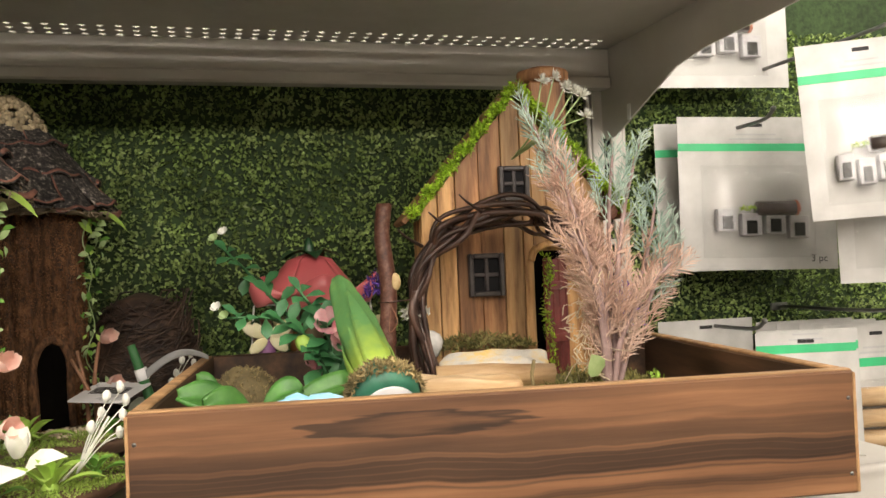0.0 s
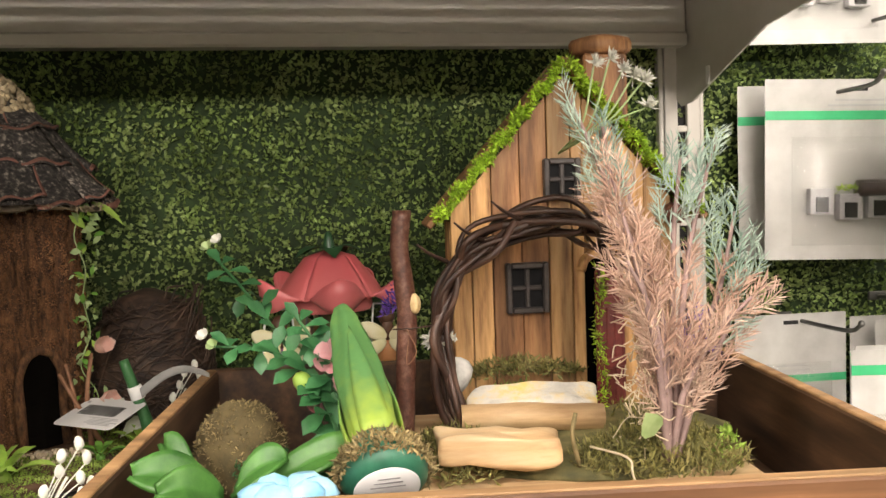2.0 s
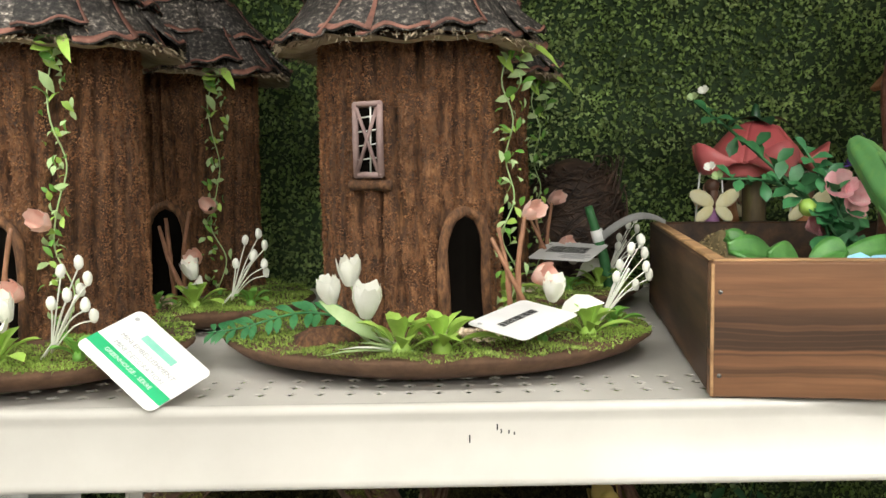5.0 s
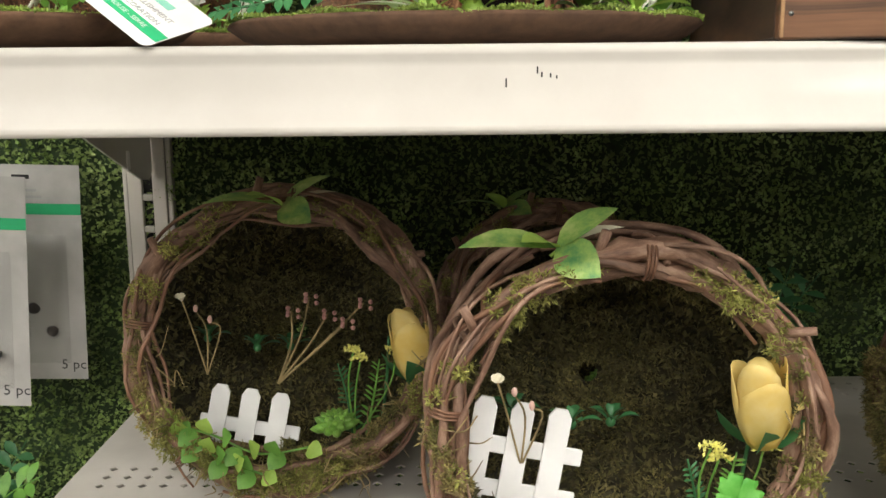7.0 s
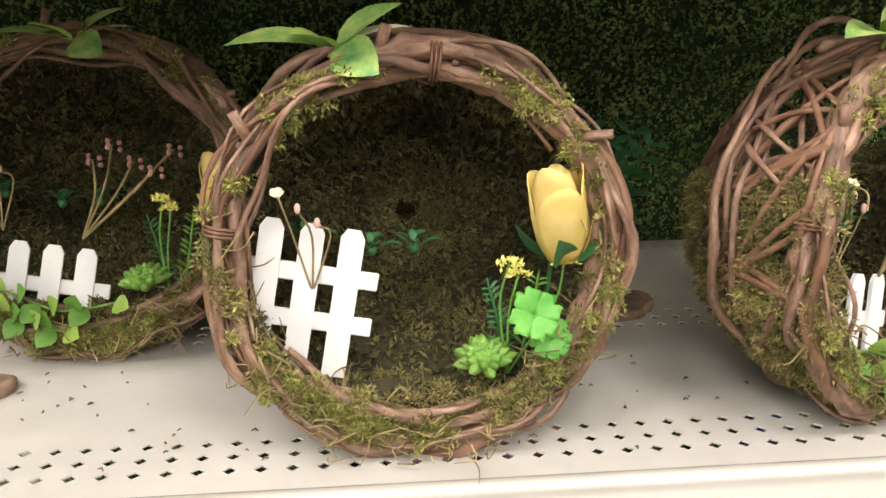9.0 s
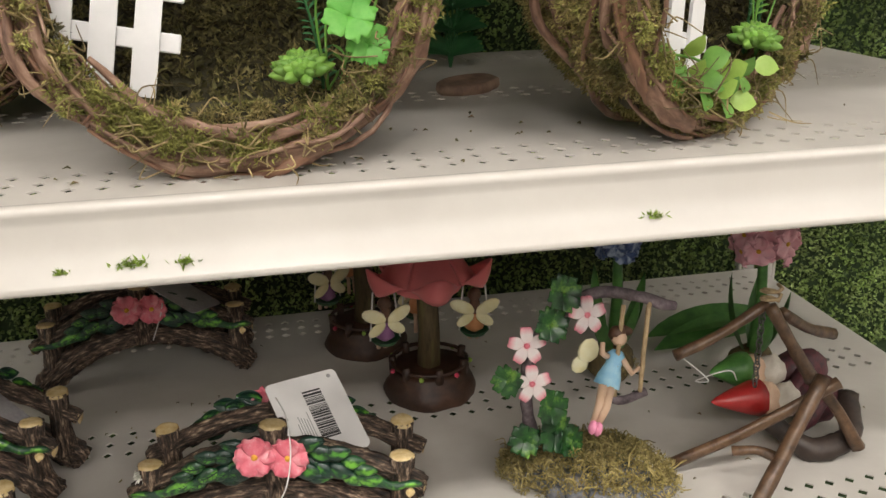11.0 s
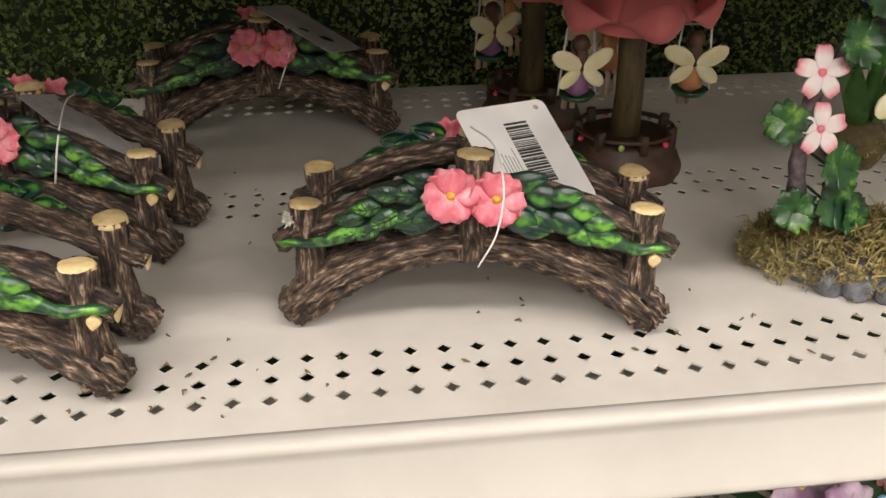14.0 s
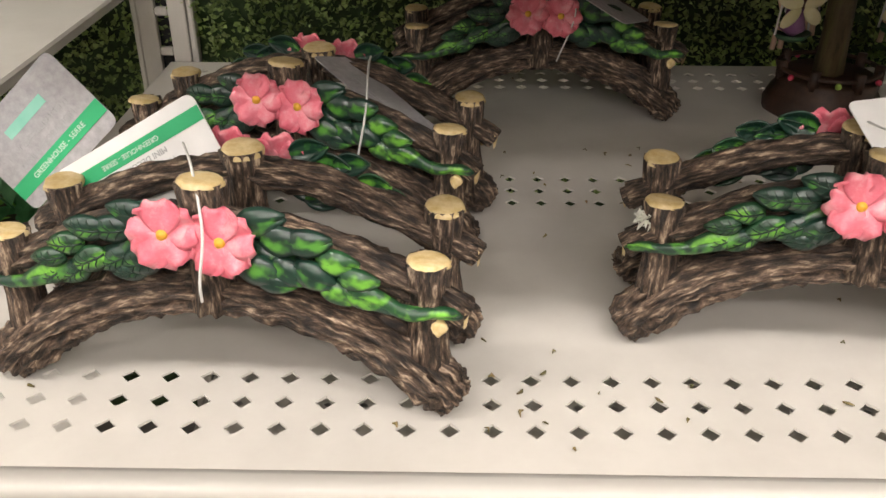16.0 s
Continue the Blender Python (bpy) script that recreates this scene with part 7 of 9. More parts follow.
    tagged(part("dry_moss_string", strings, STRAW, t, "stringy dry moss fibres"), kind="stuff")
    # planting
    if pickets:
        picket_fence(t, pose(fence_x - 0.0125, 0.018, fence_z - 0.001, -3, 10.5, 0), pickets, foot=-0.012 if fence_z > 0.05 else 0.012)
    ros = rose(t, (0.097 + rose_dx, 0.008, 0.131 + rose_dz), 0.066, (-0.14, -0.2, 1))
    part("rose_stem", Shape().tube(curve_pts([(0.092, 0.015, 0.14), (0.088, 0.024, 0.09), (0.08, 0.02, 0.04)], 4), 0.0016, 5), LEAF_DEEP, ros)
    fleshy(t, (0.043, 0.002, 0.062), 48, 0.0205, 0.0095, seed + 80, SUCC, 1.35, way=(-0.15, -0.35, 0.93), plump=0.0042)
    if not sprig:
        clover(t, (0.074, -0.012, 0.098), 0.0205, (0.1, -0.9, 0.35))
        clover(t, (0.086, -0.006, 0.08), 0.018, (0.2, -0.9, 0.2))
    for k, (x, z) in enumerate(((0.066, 0.12), (0.097, 0.128), (0.06, 0.128))):
        st = part("yellow_flower", Shape().tube(curve_pts([(0.06, 0.01, 0.05), (x - 0.005, 0.012, z - 0.03), (x, 0.004, z)], 4), 0.0009, 5), LEAF_GREEN, t, "small yellow blossom stem")
        part("blossom", Shape().tufts(heap(x, 0.002, z, 0.008, 0.006, 0.006, 60, seed + k), np.tile([0, -0.4, 1], (60, 1)), (0.003, 0.006), (0.0015, 0.003), 0.8, R(seed + k)), BLOSSOM, st)
    paired(t, [(0.058, 0.02, 0.05), (0.054, 0.014, 0.085), (0.046, 0.01, 0.118)], 11, 0.013, 0.0035, LEAF_DEEP, name="fern")
    paired(t, [(0.07, 0.025, 0.05), (0.078, 0.02, 0.09), (0.083, 0.018, 0.12)], 10, 0.013, 0.0035, LEAF_GREEN, name="fern")
    for k, (x, y, z) in enumerate(((-0.03, 0.05, 0.13), (0.0, 0.055, 0.13), (-0.075, 0.05, 0.14))):
        fleshy(t, (x, y, z), 7, 0.022, 0.008, seed + 90 + k, LEAF_DEEP, 1.0, "leaf_tuft", "small dark green leaf tuft")
    for k in range(3):
        x = -0.088 + 0.012 * k
        st = part("bud_stem", Shape().tube(curve_pts([(-0.07, 0.02, 0.11), (x + 0.008, 0.01, 0.15), (x, 0.004, 0.178 - 0.01 * k)], 4), 0.0008, 5), STRAW, t)
        part("bud", Shape().blob((x, 0.003, 0.18 - 0.01 * k), (0.0022, 0.0022, 0.0036), 8, 0.15, 120, k), PETAL_BLUSH if k else PETAL_CREAM, st)
    part("cream_blossom", cupped_flower((-0.088, 0.0, 0.178), (0, -0.5, 0.8), 0.0065), PETAL_CREAM, t)
    # leafy pick on top of the ring
    top = Vector((-0.052, 0.006, cz + rad + 0.002)) + Vector(pick)
    sprout = part("leaf_pick", Shape().tube([top, top + Vector((0.01, 0, 0.008))], 0.0015, 5), LEAF_LIME, t, "variegated green leaf pick")
    for k, (dx, dy, dz, w) in enumerate(((-0.062, -0.012, 0.002, 0.026), (0.03, -0.024, -0.016, 0.03), (0.046, 0.004, 0.026, 0.024), (-0.022, -0.03, 0.008, 0.022), (0.052, 0.012, 0.012, 0.01))):
        part("leaf", Shape().leaf(top + Vector((0.004, 0, 0.006)), top + Vector((dx, dy, dz + 0.006)), w, (0, -1.0, 0.3) if k == 1 else (0, -0.4, 1), 0.15, 0.18, 6), (FOIL, FOIL, FOIL, LEAF_LIME, PETAL_CREAM)[k], sprout)
    if sprig:
        for k in range(5):
            a = -0.2 + 0.28 * k
            p0 = Vector((-0.008, 0.02, 0.1))
            tip = Vector((0.006 + 0.016 * k, 0.01, 0.165 + 0.012 * math.sin(k * 1.7)))
            st = part("pink_sprig", Shape().tube(curve_pts([p0, p0.lerp(tip, 0.5) + Vector((0.006, 0, 0.004)), tip], 4), 0.0011, 5), STRAW, t, "beige stem with pink buds")
            for j in range(5):
                part("bud", Shape().blob(tip + Vector((0.006 * math.cos(j * 2.1), -0.002 * (j % 2), 0.002 * j - 0.005)), 0.0022, 7, 0.2, 150, j), PETAL_ROSE, st)
    if ivy:
        for k, line in enumerate((((-0.1, 0.005, 0.07), (-0.06, -0.012, 0.062), (-0.02, -0.014, 0.045), (0.03, -0.01, 0.05)), ((-0.09, 0.0, 0.06), (-0.05, -0.014, 0.04), (-0.01, -0.016, 0.025)))):
            iv = part("ivy_runner", Shape().tube(curve_pts(line, 5), 0.0011, 5), LEAF_GREEN, t, "trailing green ivy")
            pts = curve_pts(line, 5)
            for j in range(10):
                p = pts[min(len(pts) - 1, int(j * len(pts) / 10))]
                d = Vector((math.sin(j * 2.2) * 0.7, -0.6, math.cos(j * 1.9) * 0.8)).normalized()
                part("leaf", Shape().leaf(p, p + d * 0.02, 0.017, (0, -1, 0.3), 0.15, 0.12, 5), LEAF_GREEN if j % 3 else LEAF_LIME, iv)
    return t


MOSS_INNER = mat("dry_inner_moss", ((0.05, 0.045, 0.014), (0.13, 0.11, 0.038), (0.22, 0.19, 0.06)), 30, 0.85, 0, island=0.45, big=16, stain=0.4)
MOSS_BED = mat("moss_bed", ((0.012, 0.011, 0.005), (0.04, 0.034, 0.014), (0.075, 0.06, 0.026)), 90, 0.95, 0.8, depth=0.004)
MOSS_YELLOW = mat("yellow_green_moss", ((0.1, 0.115, 0.024), (0.26, 0.26, 0.065), (0.46, 0.45, 0.14)), 40, 0.8, 0, island=0.4, through=0.15)
BLOSSOM = mat("pale_yellow_blossom", ((0.62, 0.58, 0.1), (0.78, 0.75, 0.25)), 40, 0.6, 0, island=0.2)
PETAL_CREAM = mat("cream_petal", ((0.62, 0.58, 0.42), (0.75, 0.7, 0.55)), 40, 0.6, 0.1)
PETAL_ROSE = mat("rose_bud", ((0.36, 0.17, 0.15), (0.52, 0.29, 0.25)), 60, 0.6, 0.1, island=0.2)
twig_basket(pose(-0.142, 0.606, Z2 + 0.001, -2, 0, 0), 500, "round twig basket garden with white fence and yellow rose")
twig_basket(pose(-0.413, 0.803, Z2, -11, 0, 4) @ Matrix.Scale(1.06, 4), 620, "round twig basket garden with ivy, white fence and pink sprig", -0.032, 0.008, True, True, False, 3, 0.02, -0.028, (0.05, -0.016, -0.012))
twig_basket(pose(0.214, 0.632, Z2 + 0.001, -2, 0, 30), 740, "round mossy twig basket garden turned to the side", -0.018, 0.015, True, True, True, 2)
twig_basket(pose(-0.13, 0.935, Z2 + 0.001, -28, 0, 8), 860, "round twig basket garden at the back of the shelf", pickets=0)

BARK_SLICE = mat("brown_bark_slice", ((0.12, 0.07, 0.045), (0.25, 0.16, 0.11), (0.36, 0.25, 0.17)), 50, 0.7, 0.5, stain=0.3)
# leaf plant in the dark at the back, and the brown bark disc
back_plant = thing("dark_leafy_plant", "dark green leafy artificial plant at the back of the shelf", "artificial plant", m=pose(0.09, 1.03, Z2))
for k in range(5):
    paired(back_plant, [(0.0, 0, 0.0), (0.01 * (k - 2), -0.02, 0.1), (0.03 * (k - 2), -0.03, 0.17 + 0.02 * (k % 2))], 7, 0.04, 0.018, LEAF_DEEP, name="leafy_stem")
for k in range(2):
    part("white_blossom", cupped_flower((0.03 * (k - 1), -0.04, 0.17 + 0.01 * k), (0, -0.6, 0.7), 0.006), LEAF_PALE, back_plant)
disc = thing("bark_slice", "oval brown bark slice lying on the shelf", "bark slice", m=pose(-0.5, 0.735, Z2))
part("slice", Shape().lathe([(0.04, 0.0), (0.043, 0.003), (0.042, 0.009), (0.038, 0.0105), (0.033, 0.0085), (0.0, 0.0085)], 30, Matrix.Rotation(0.3, 4, "Z") @ Matrix.Diagonal((1, 0.62, 1, 1)), 0.1, close=False), BARK_SLICE, disc)
disc2 = copy_thing(disc, pose(0.075, 0.88, Z2, 0, 0, 30))


# ---- resin bridges on the lower shelf ----
def resin_flower(parent, c, size, way, material, petals=5, heart=None, name="flower", label="", thick=0.0016, ruffle=0.12, slim=1.0):
    """A flat open flower of rounded petals with a raised heart."""
    M = Matrix.Translation(c) @ Vector(way).to_track_quat("Z", "Y").to_matrix().to_4x4()
    f = part(name, Shape().blob((0, 0, 0.1 * size), (0.17 * size, 0.17 * size, 0.12 * size), 10, 0.15, 300, 1, M), heart or ORANGE, parent, label)
    for k in range(petals):
        a = 2 * math.pi * k / petals + 0.3

        def fn(u, v, a=a, k=k):
            w = 0.6 * slim * size * (5 / petals) * math.sin(math.pi * (0.05 + 0.68 * u)) ** 0.9 * (2 * v - 1)
            l = size * (u - 0.08 * u * (1 - abs(math.cos((v - 0.5) * 3 * math.pi))))
            x, y = l * math.cos(a) - w * math.sin(a), l * math.sin(a) + w * math.cos(a)
            return (x, y, size * (0.16 * u - 0.12 * u * u + ruffle * u * u * math.sin(v * 9 + k)) + 0.0006 * (k % 2))
        part("petal", Shape().patch(fn, 6, 8, M, thick), material, f)
    return f


def log(pts, rad, seed=0, sides=14, rough=0.2, steps=6, groove=0.2):
    return Shape().tube(curve_pts(pts, steps), rad, sides, rough=rough, seed=seed, groove=groove)


def bridge(m):
    t = thing("resin_bridge", "brown resin log bridge with pink flowers and green leaves", "bridge ornament", "resin log bridges", m)
    # two arched logs and the planks between them
    for k, y in enumerate((-0.025, 0.025)):
        part("arch_log", log([(-0.115, y * 1.2, 0.008), (-0.104, y * 1.14, 0.0185), (-0.075, y, 0.038), (-0.036, y, 0.053), (0.0, y, 0.0575), (0.036, y, 0.053), (0.075, y, 0.038), (0.104, y * 1.14, 0.0185), (0.115, y * 1.2, 0.008)], [0.0098, 0.0128, 0.0126, 0.0114, 0.0104, 0.0114, 0.0126, 0.0128, 0.0098], k * 3, 44, 0.1, 12, 0.36), BARK, t, "ridged dark brown arched log")
    for k in range(11):
        x = -0.08 + 0.016 * k
        z = 0.061 - 3.3 * x * x
        part("deck_log", Shape().tube([(x, -0.022, z), (x, -0.01, z + 0.001), (x, 0.01, z + 0.001), (x, 0.022, z)], 0.0082, 9, rough=0.3, seed=k, groove=0.2), BARK, t)
    for sy in (-1, 1):
        y = sy * 0.027
        part("rail", log([(-0.116, y, 0.058), (-0.075, y, 0.078), (-0.036, y, 0.092), (0.0, y, 0.096), (0.036, y, 0.092), (0.075, y, 0.078), (0.117, y, 0.058)], [0.0068, 0.0082, 0.0074, 0.0074, 0.0082, 0.0068], 7 + sy, 26, 0.22, 9, 0.34), BARK, t, "arched railing branch")
        for x, z, rr, zb in ((-0.1, 0.083, 0.0096, 0.018), (0.0, 0.116 if sy < 0 else 0.108, 0.0105, 0.052), (0.1015, 0.083, 0.0098, 0.018)):
            po = part("post", Shape().tube([(x, y * 0.98, zb), (x * 0.998, y, zb + 0.25 * (z - zb)), (x * 0.994, y, (z + zb) / 2), (x, y, z - 0.25 * (z - zb)), (x * 1.004, y, z)], [rr * 1.2, rr * 1.0, rr * 0.9, rr * 0.93, rr * 1.03], 24, rough=0.16, seed=x * 50 + sy, groove=0.24), BARK, t, "upright stub post")
            part("cut_top", Shape().lathe([(rr * 1.04, -0.001), (rr * 1.0, 0.001), (rr * 0.85, 0.0016), (rr * 0.3, 0.0018), (0.0, 0.0014)], 16, pose(x * 1.004, y, z - 0.0004, 7 * sy, 4, 0), 0.2, seed=x * 30, close=False), CUT_TOP, po, "cream cut face")
        for x in (-0.118, 0.119):
            en = part("rail_end", Shape().tube([(x * 0.9, y, 0.064), (x * 0.96, y * 1.03, 0.0595), (x, y * 1.05, 0.056)], 0.0066, 12, rough=0.2, groove=0.2), BARK, t)
            part("cut_end", Shape().lathe([(0.0064, 0.0), (0.005, 0.0012), (0.0, 0.0012)], 10, Matrix.Translation((x, y * 1.05, 0.056)) @ Vector((x, y * 0.1, -0.01)).to_track_quat("Z", "Y").to_matrix().to_4x4(), 0.2, close=False), CUT_TOP, en)
        part("knot_end", Shape().lathe([(0.0042, -0.004), (0.0037, 0.0), (0.0026, 0.0004), (0.0, 0.0002)], 10, pose(0.1085, y + sy * 0.0098, 0.0525, -90 * sy, 0, 25), 0.4, close=False), CUT_TOP, t, "small cream cut knot")
        # leaf garland and two flowers on the outer face
        for side in (-1, 1):
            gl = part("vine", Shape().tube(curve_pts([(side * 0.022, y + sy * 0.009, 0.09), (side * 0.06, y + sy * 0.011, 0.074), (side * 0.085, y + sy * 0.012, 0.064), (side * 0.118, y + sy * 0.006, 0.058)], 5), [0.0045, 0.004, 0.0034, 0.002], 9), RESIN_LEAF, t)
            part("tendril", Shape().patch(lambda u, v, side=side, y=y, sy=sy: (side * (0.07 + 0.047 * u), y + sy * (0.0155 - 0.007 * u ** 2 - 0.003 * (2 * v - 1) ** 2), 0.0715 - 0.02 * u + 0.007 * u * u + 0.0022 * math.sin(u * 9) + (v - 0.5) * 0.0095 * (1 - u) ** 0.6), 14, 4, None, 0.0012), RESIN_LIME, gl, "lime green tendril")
            for j, (dx, dz, turn, ln, w) in enumerate(((0.02, 0.101, 14, 0.024, 0.016), (0.018, 0.084, -22, 0.025, 0.017), (0.03, 0.096, -4, 0.024, 0.016), (0.032, 0.084, -30, 0.023, 0.015), (0.042, 0.095, 6, 0.022, 0.015), (0.044, 0.083, -26, 0.023, 0.015), (0.054, 0.087, -6, 0.021, 0.014), (0.055, 0.076, -38, 0.021, 0.013), (0.064, 0.08, -8, 0.02, 0.012), (0.026, 0.076, -12, 0.02, 0.013), (0.066, 0.073, -32, 0.02, 0.011))):
                ca, sa = math.cos(radians(turn)), math.sin(radians(turn))
                out = y + sy * (0.0108 + 0.0004 * ((j * 5) % 7))

                def fn(u, v, dx=dx, dz=dz, ca=ca, sa=sa, ln=0.9 * ln, w=0.92 * w, out=out, sy=sy, side=side):
                    q = 2 * v - 1
                    wide = w / 2 * math.sin(math.pi * (0.05 + 0.93 * u) ** 0.8) ** 0.75 * q
                    a, b = ln * u, wide
                    swell = 0.0052 * math.sin(math.pi * (0.12 + 0.8 * u)) * (1 - 0.75 * q * q) - 0.0012 * math.exp(-(q * 5) ** 2)
                    return (side * (dx + a * ca - b * sa), out + sy * swell, dz + a * sa + b * ca)
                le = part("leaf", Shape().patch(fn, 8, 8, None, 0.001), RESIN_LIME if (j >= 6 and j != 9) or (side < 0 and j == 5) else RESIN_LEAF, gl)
                veins = Shape().tube([Vector(fn(u, 0.5)) + Vector((0, sy * 0.0006, 0)) for u in (0.05, 0.3, 0.6, 0.95)], [0.0007, 0.0004], 4)
                for u in (0.3, 0.5, 0.68):
                    for v in (0.14, 0.86):
                        veins.tube([Vector(fn(u - 0.1, 0.5)) + Vector((0, sy * 0.0004, 0)), Vector(fn(u, (v + 0.5) / 2)) + Vector((0, sy * 0.0003, 0)), Vector(fn(u + 0.08, v))], 0.0004, 3, cap=False)
                part("vein", veins, RESIN_VEIN, le)
        for k, x in enumerate((-0.0135, 0.0128)):
            resin_flower(t, (x, y + sy * 0.0165, 0.0965 - 0.002 * k), 0.016, (0.12 * (1 - 2 * k) * 0.5, sy, 0.28), RESIN_PINK, 5, ORANGE, "pink_flower", "coral pink five-petal flower", 0.0012, 0.2, 0.98)
    return t


first_bridge = bridge(pose(-0.1345, 0.686, Z3, 0, 0, -9.4))
copy_thing(first_bridge, pose(-0.4535, 0.653, Z3, 0, 0, -6.8))
copy_thing(first_bridge, pose(-0.441, 0.819, Z3, 0, 0, -13))
copy_thing(first_bridge, pose(-0.278, 1.02, Z3, 0, 0, 3))


scrap = Shape().tufts(np.tile([-0.249, 0.675, 0.588], (46, 1)) + R(33).normal(0, 0.0014, (46, 3)), np.tile([0, -0.6, 0.4], (46, 1)), (0.003, 0.006), (0.0014, 0.0026), 1.0, R(34))
solid("plastic_scrap", scrap, PETAL_WHITE, "small white plastic scrap caught on a bridge rail", "scrap")


def cord_loop(pts, radius=0.0007):
    return solid("tag_cord", Shape().tube(curve_pts(pts, 6), radius, 5), CORD, "thin white cord of a price tag", "cord", "tag cords")


price_tag(frame_of((-0.102, 0.69, 0.616), (0.022, -0.058, -0.04), (0.059, 0.04, 0.007)), 0.08, 0.066)
cord_loop([(-0.135, 0.7, 0.632), (-0.128, 0.66, 0.635), (-0.127, 0.632, 0.62), (-0.132, 0.624, 0.596), (-0.142, 0.624, 0.576)], 0.0006)
price_tag(frame_of((-0.392, 0.806, 0.604), (0.70, -0.55, -0.38), (0.35, 0.85, -0.2)), 0.09, 0.042, "code", PAPER_GREY, "grey printed back of a card price tag")
cord_loop([(-0.4, 0.832, 0.622), (-0.398, 0.795, 0.626), (-0.397, 0.76, 0.612), (-0.402, 0.753, 0.586)])
price_tag(frame_of((-0.508, 0.692, 0.603), (-0.857, 0.05, -0.514), (0.5, -0.3, -0.6)), 0.095, 0.046, "front", label="white card price tag with a green band")
cord_loop([(-0.475, 0.665, 0.632), (-0.462, 0.632, 0.634), (-0.452, 0.603, 0.618), (-0.454, 0.596, 0.597), (-0.455, 0.598, 0.585)])
price_tag(frame_of((-0.235, 0.995, 0.622), (0.75, -0.55, -0.36), (0.35, 0.85, -0.1)), 0.085, 0.055, "code", PAPER_GREY, "grey printed back of a card price tag")
cord_loop([(-0.27, 1.02, 0.632), (-0.255, 0.99, 0.625), (-0.252, 0.975, 0.61), (-0.265, 0.97, 0.575)])
price_tag(frame_of((-0.605, 0.79, 0.585), (0.62, 0.1, 0.6), (-0.55, 0.2, 0.7)), 0.085, 0.06, "front", PAPER_GREY, "white card price tag with a green band")


# ---- figure on a swing under a clover and flower arch ----
def swing_garden():
    t = thing("swing_garden", "moss island with clover and flower arch and a swing figurine", "fairy garden ornament", m=pose(0.14, 0.69, Z3))
    part("stone_base", Shape().lathe([(0.96, 0.0), (1.0, 0.25), (0.93, 0.6), (0.7, 0.85), (0.0, 0.9)], 34, Matrix.Rotation(-0.42, 4, "Z") @ Matrix.Diagonal((0.072, 0.038, 0.022, 1)), 0.16, close=False), STONE_DARK, t, "grey painted stone base")
    for i in range(8):
        a = -1.9 + 0.26 * i
        p = Matrix.Rotation(-0.42, 4, "Z") @ Vector((0.073 * math.cos(a), 0.039 * math.sin(a), 0.007))
        part("stone", Shape().blob(p, (0.011, 0.009, 0.009), 9, 0.35, 120, i), STONE_DARK, t)
    r = R(15)
    n = 9000
    a, q = r.uniform(0, 2 * math.pi, n), np.sqrt(r.uniform(0, 1, n))
    x, y = np.cos(a) * q * 0.083, np.sin(a) * q * 0.044
    ca, sa = math.cos(-0.42), math.sin(-0.42)
    P = np.stack([x * ca - y * sa, x * sa + y * ca, 0.005 + 0.03 * (1 - q ** 4) + r.uniform(0, 0.004, n)], 1)
    tagged(part("island_moss", clumps(P[:380], np.tile([0, -0.1, 0.6], (380, 1)), 40, 0.0085, 77), STRAW_OLIVE, t, "matted olive moss"), kind="stuff")
    strings = Shape()
    for i in range(520):
        p = Vector(P[1000 + i]) + Vector((0, 0, 0.001))
        q = p + Vector(r.normal(0, 0.0045, 3)) + Vector((0, 0, 0.002))
        w = q + Vector(r.normal(0, 0.0045, 3)) - Vector((0, 0, 0.002))
        q.z, w.z = max(0.003, q.z), max(0.002, w.z)
        strings.tube(curve_pts([p, q, w], 4), [0.0008, 0.0007, 0.0004], 4, cap=False)
    tagged(part("moss_string", strings, STRAW_OLIVE, t, "stringy dry moss"), kind="stuff")
    arch = [(-0.045, 0.01, 0.03), (-0.055, 0.012, 0.08), (-0.052, 0.012, 0.13), (-0.03, 0.01, 0.165), (0.005, 0.005, 0.186), (0.04, 0.0, 0.181), (0.062, 0.0, 0.171), (0.076, 0.0, 0.168)]
    part("arch_branch", log(arch, [0.0062, 0.0055, 0.0055, 0.005, 0.0045], 2, 10, 0.4, 5), BRANCH_MAUVE, t, "dark mauve arch branch")
    for i, (x, z, s, w) in enumerate(((-0.066, 0.116, 0.017, -0.6), (-0.028, 0.165, 0.019, 0.1), (-0.018, 0.193, 0.02, 0.2), (-0.026, 0.085, 0.02, 0.3), (-0.05, 0.055, 0.018, -0.2), (-0.022, 0.058, 0.022, 0.2), (-0.008, 0.048, 0.018, 0.5))):
        clover(t, (x - 0.012, -0.006, z), 0.98 * s, (w, -0.9, 0.35), RESIN_CLOVER, "painted green clover leaf")
    for i, (x, y, z) in enumerate(((-0.052, -0.004, 0.147), (-0.048, -0.008, 0.112), (0.0, -0.008, 0.172))):
        resin_flower(t, (x - 0.009, y, z), 0.017, (0.05 * i - 0.05, -1, 0.25), PINK_WHITE, 5, RESIN_PINK, "blossom", "white and pink five-petal blossom", 0.0015, 0.03, 0.55)
    for i, (x, z) in enumerate(((0.022, 0.11), (0.046, 0.115))):
        part("swing_rope", Shape().tube(curve_pts([(x + 0.004, -0.004, 0.176), (x - 0.004, -0.016, 0.14), (x - 0.01, -0.026, 0.1)], 5), 0.0022, 6, rough=0.3), ROPE, t, "beige twine rope")
    part("swing_seat", log([(0.004, -0.024, 0.1), (0.02, -0.027, 0.096), (0.042, -0.024, 0.1)], 0.004, 3, 8), BRANCH_MAUVE, t)
    pieces = []
    dress = Shape().lathe([(0.016, 0.0), (0.014, 0.012), (0.0095, 0.026), (0.011, 0.038), (0.006, 0.044)], 12, pose(0.026, -0.026, 0.087, -18, 8, 0))
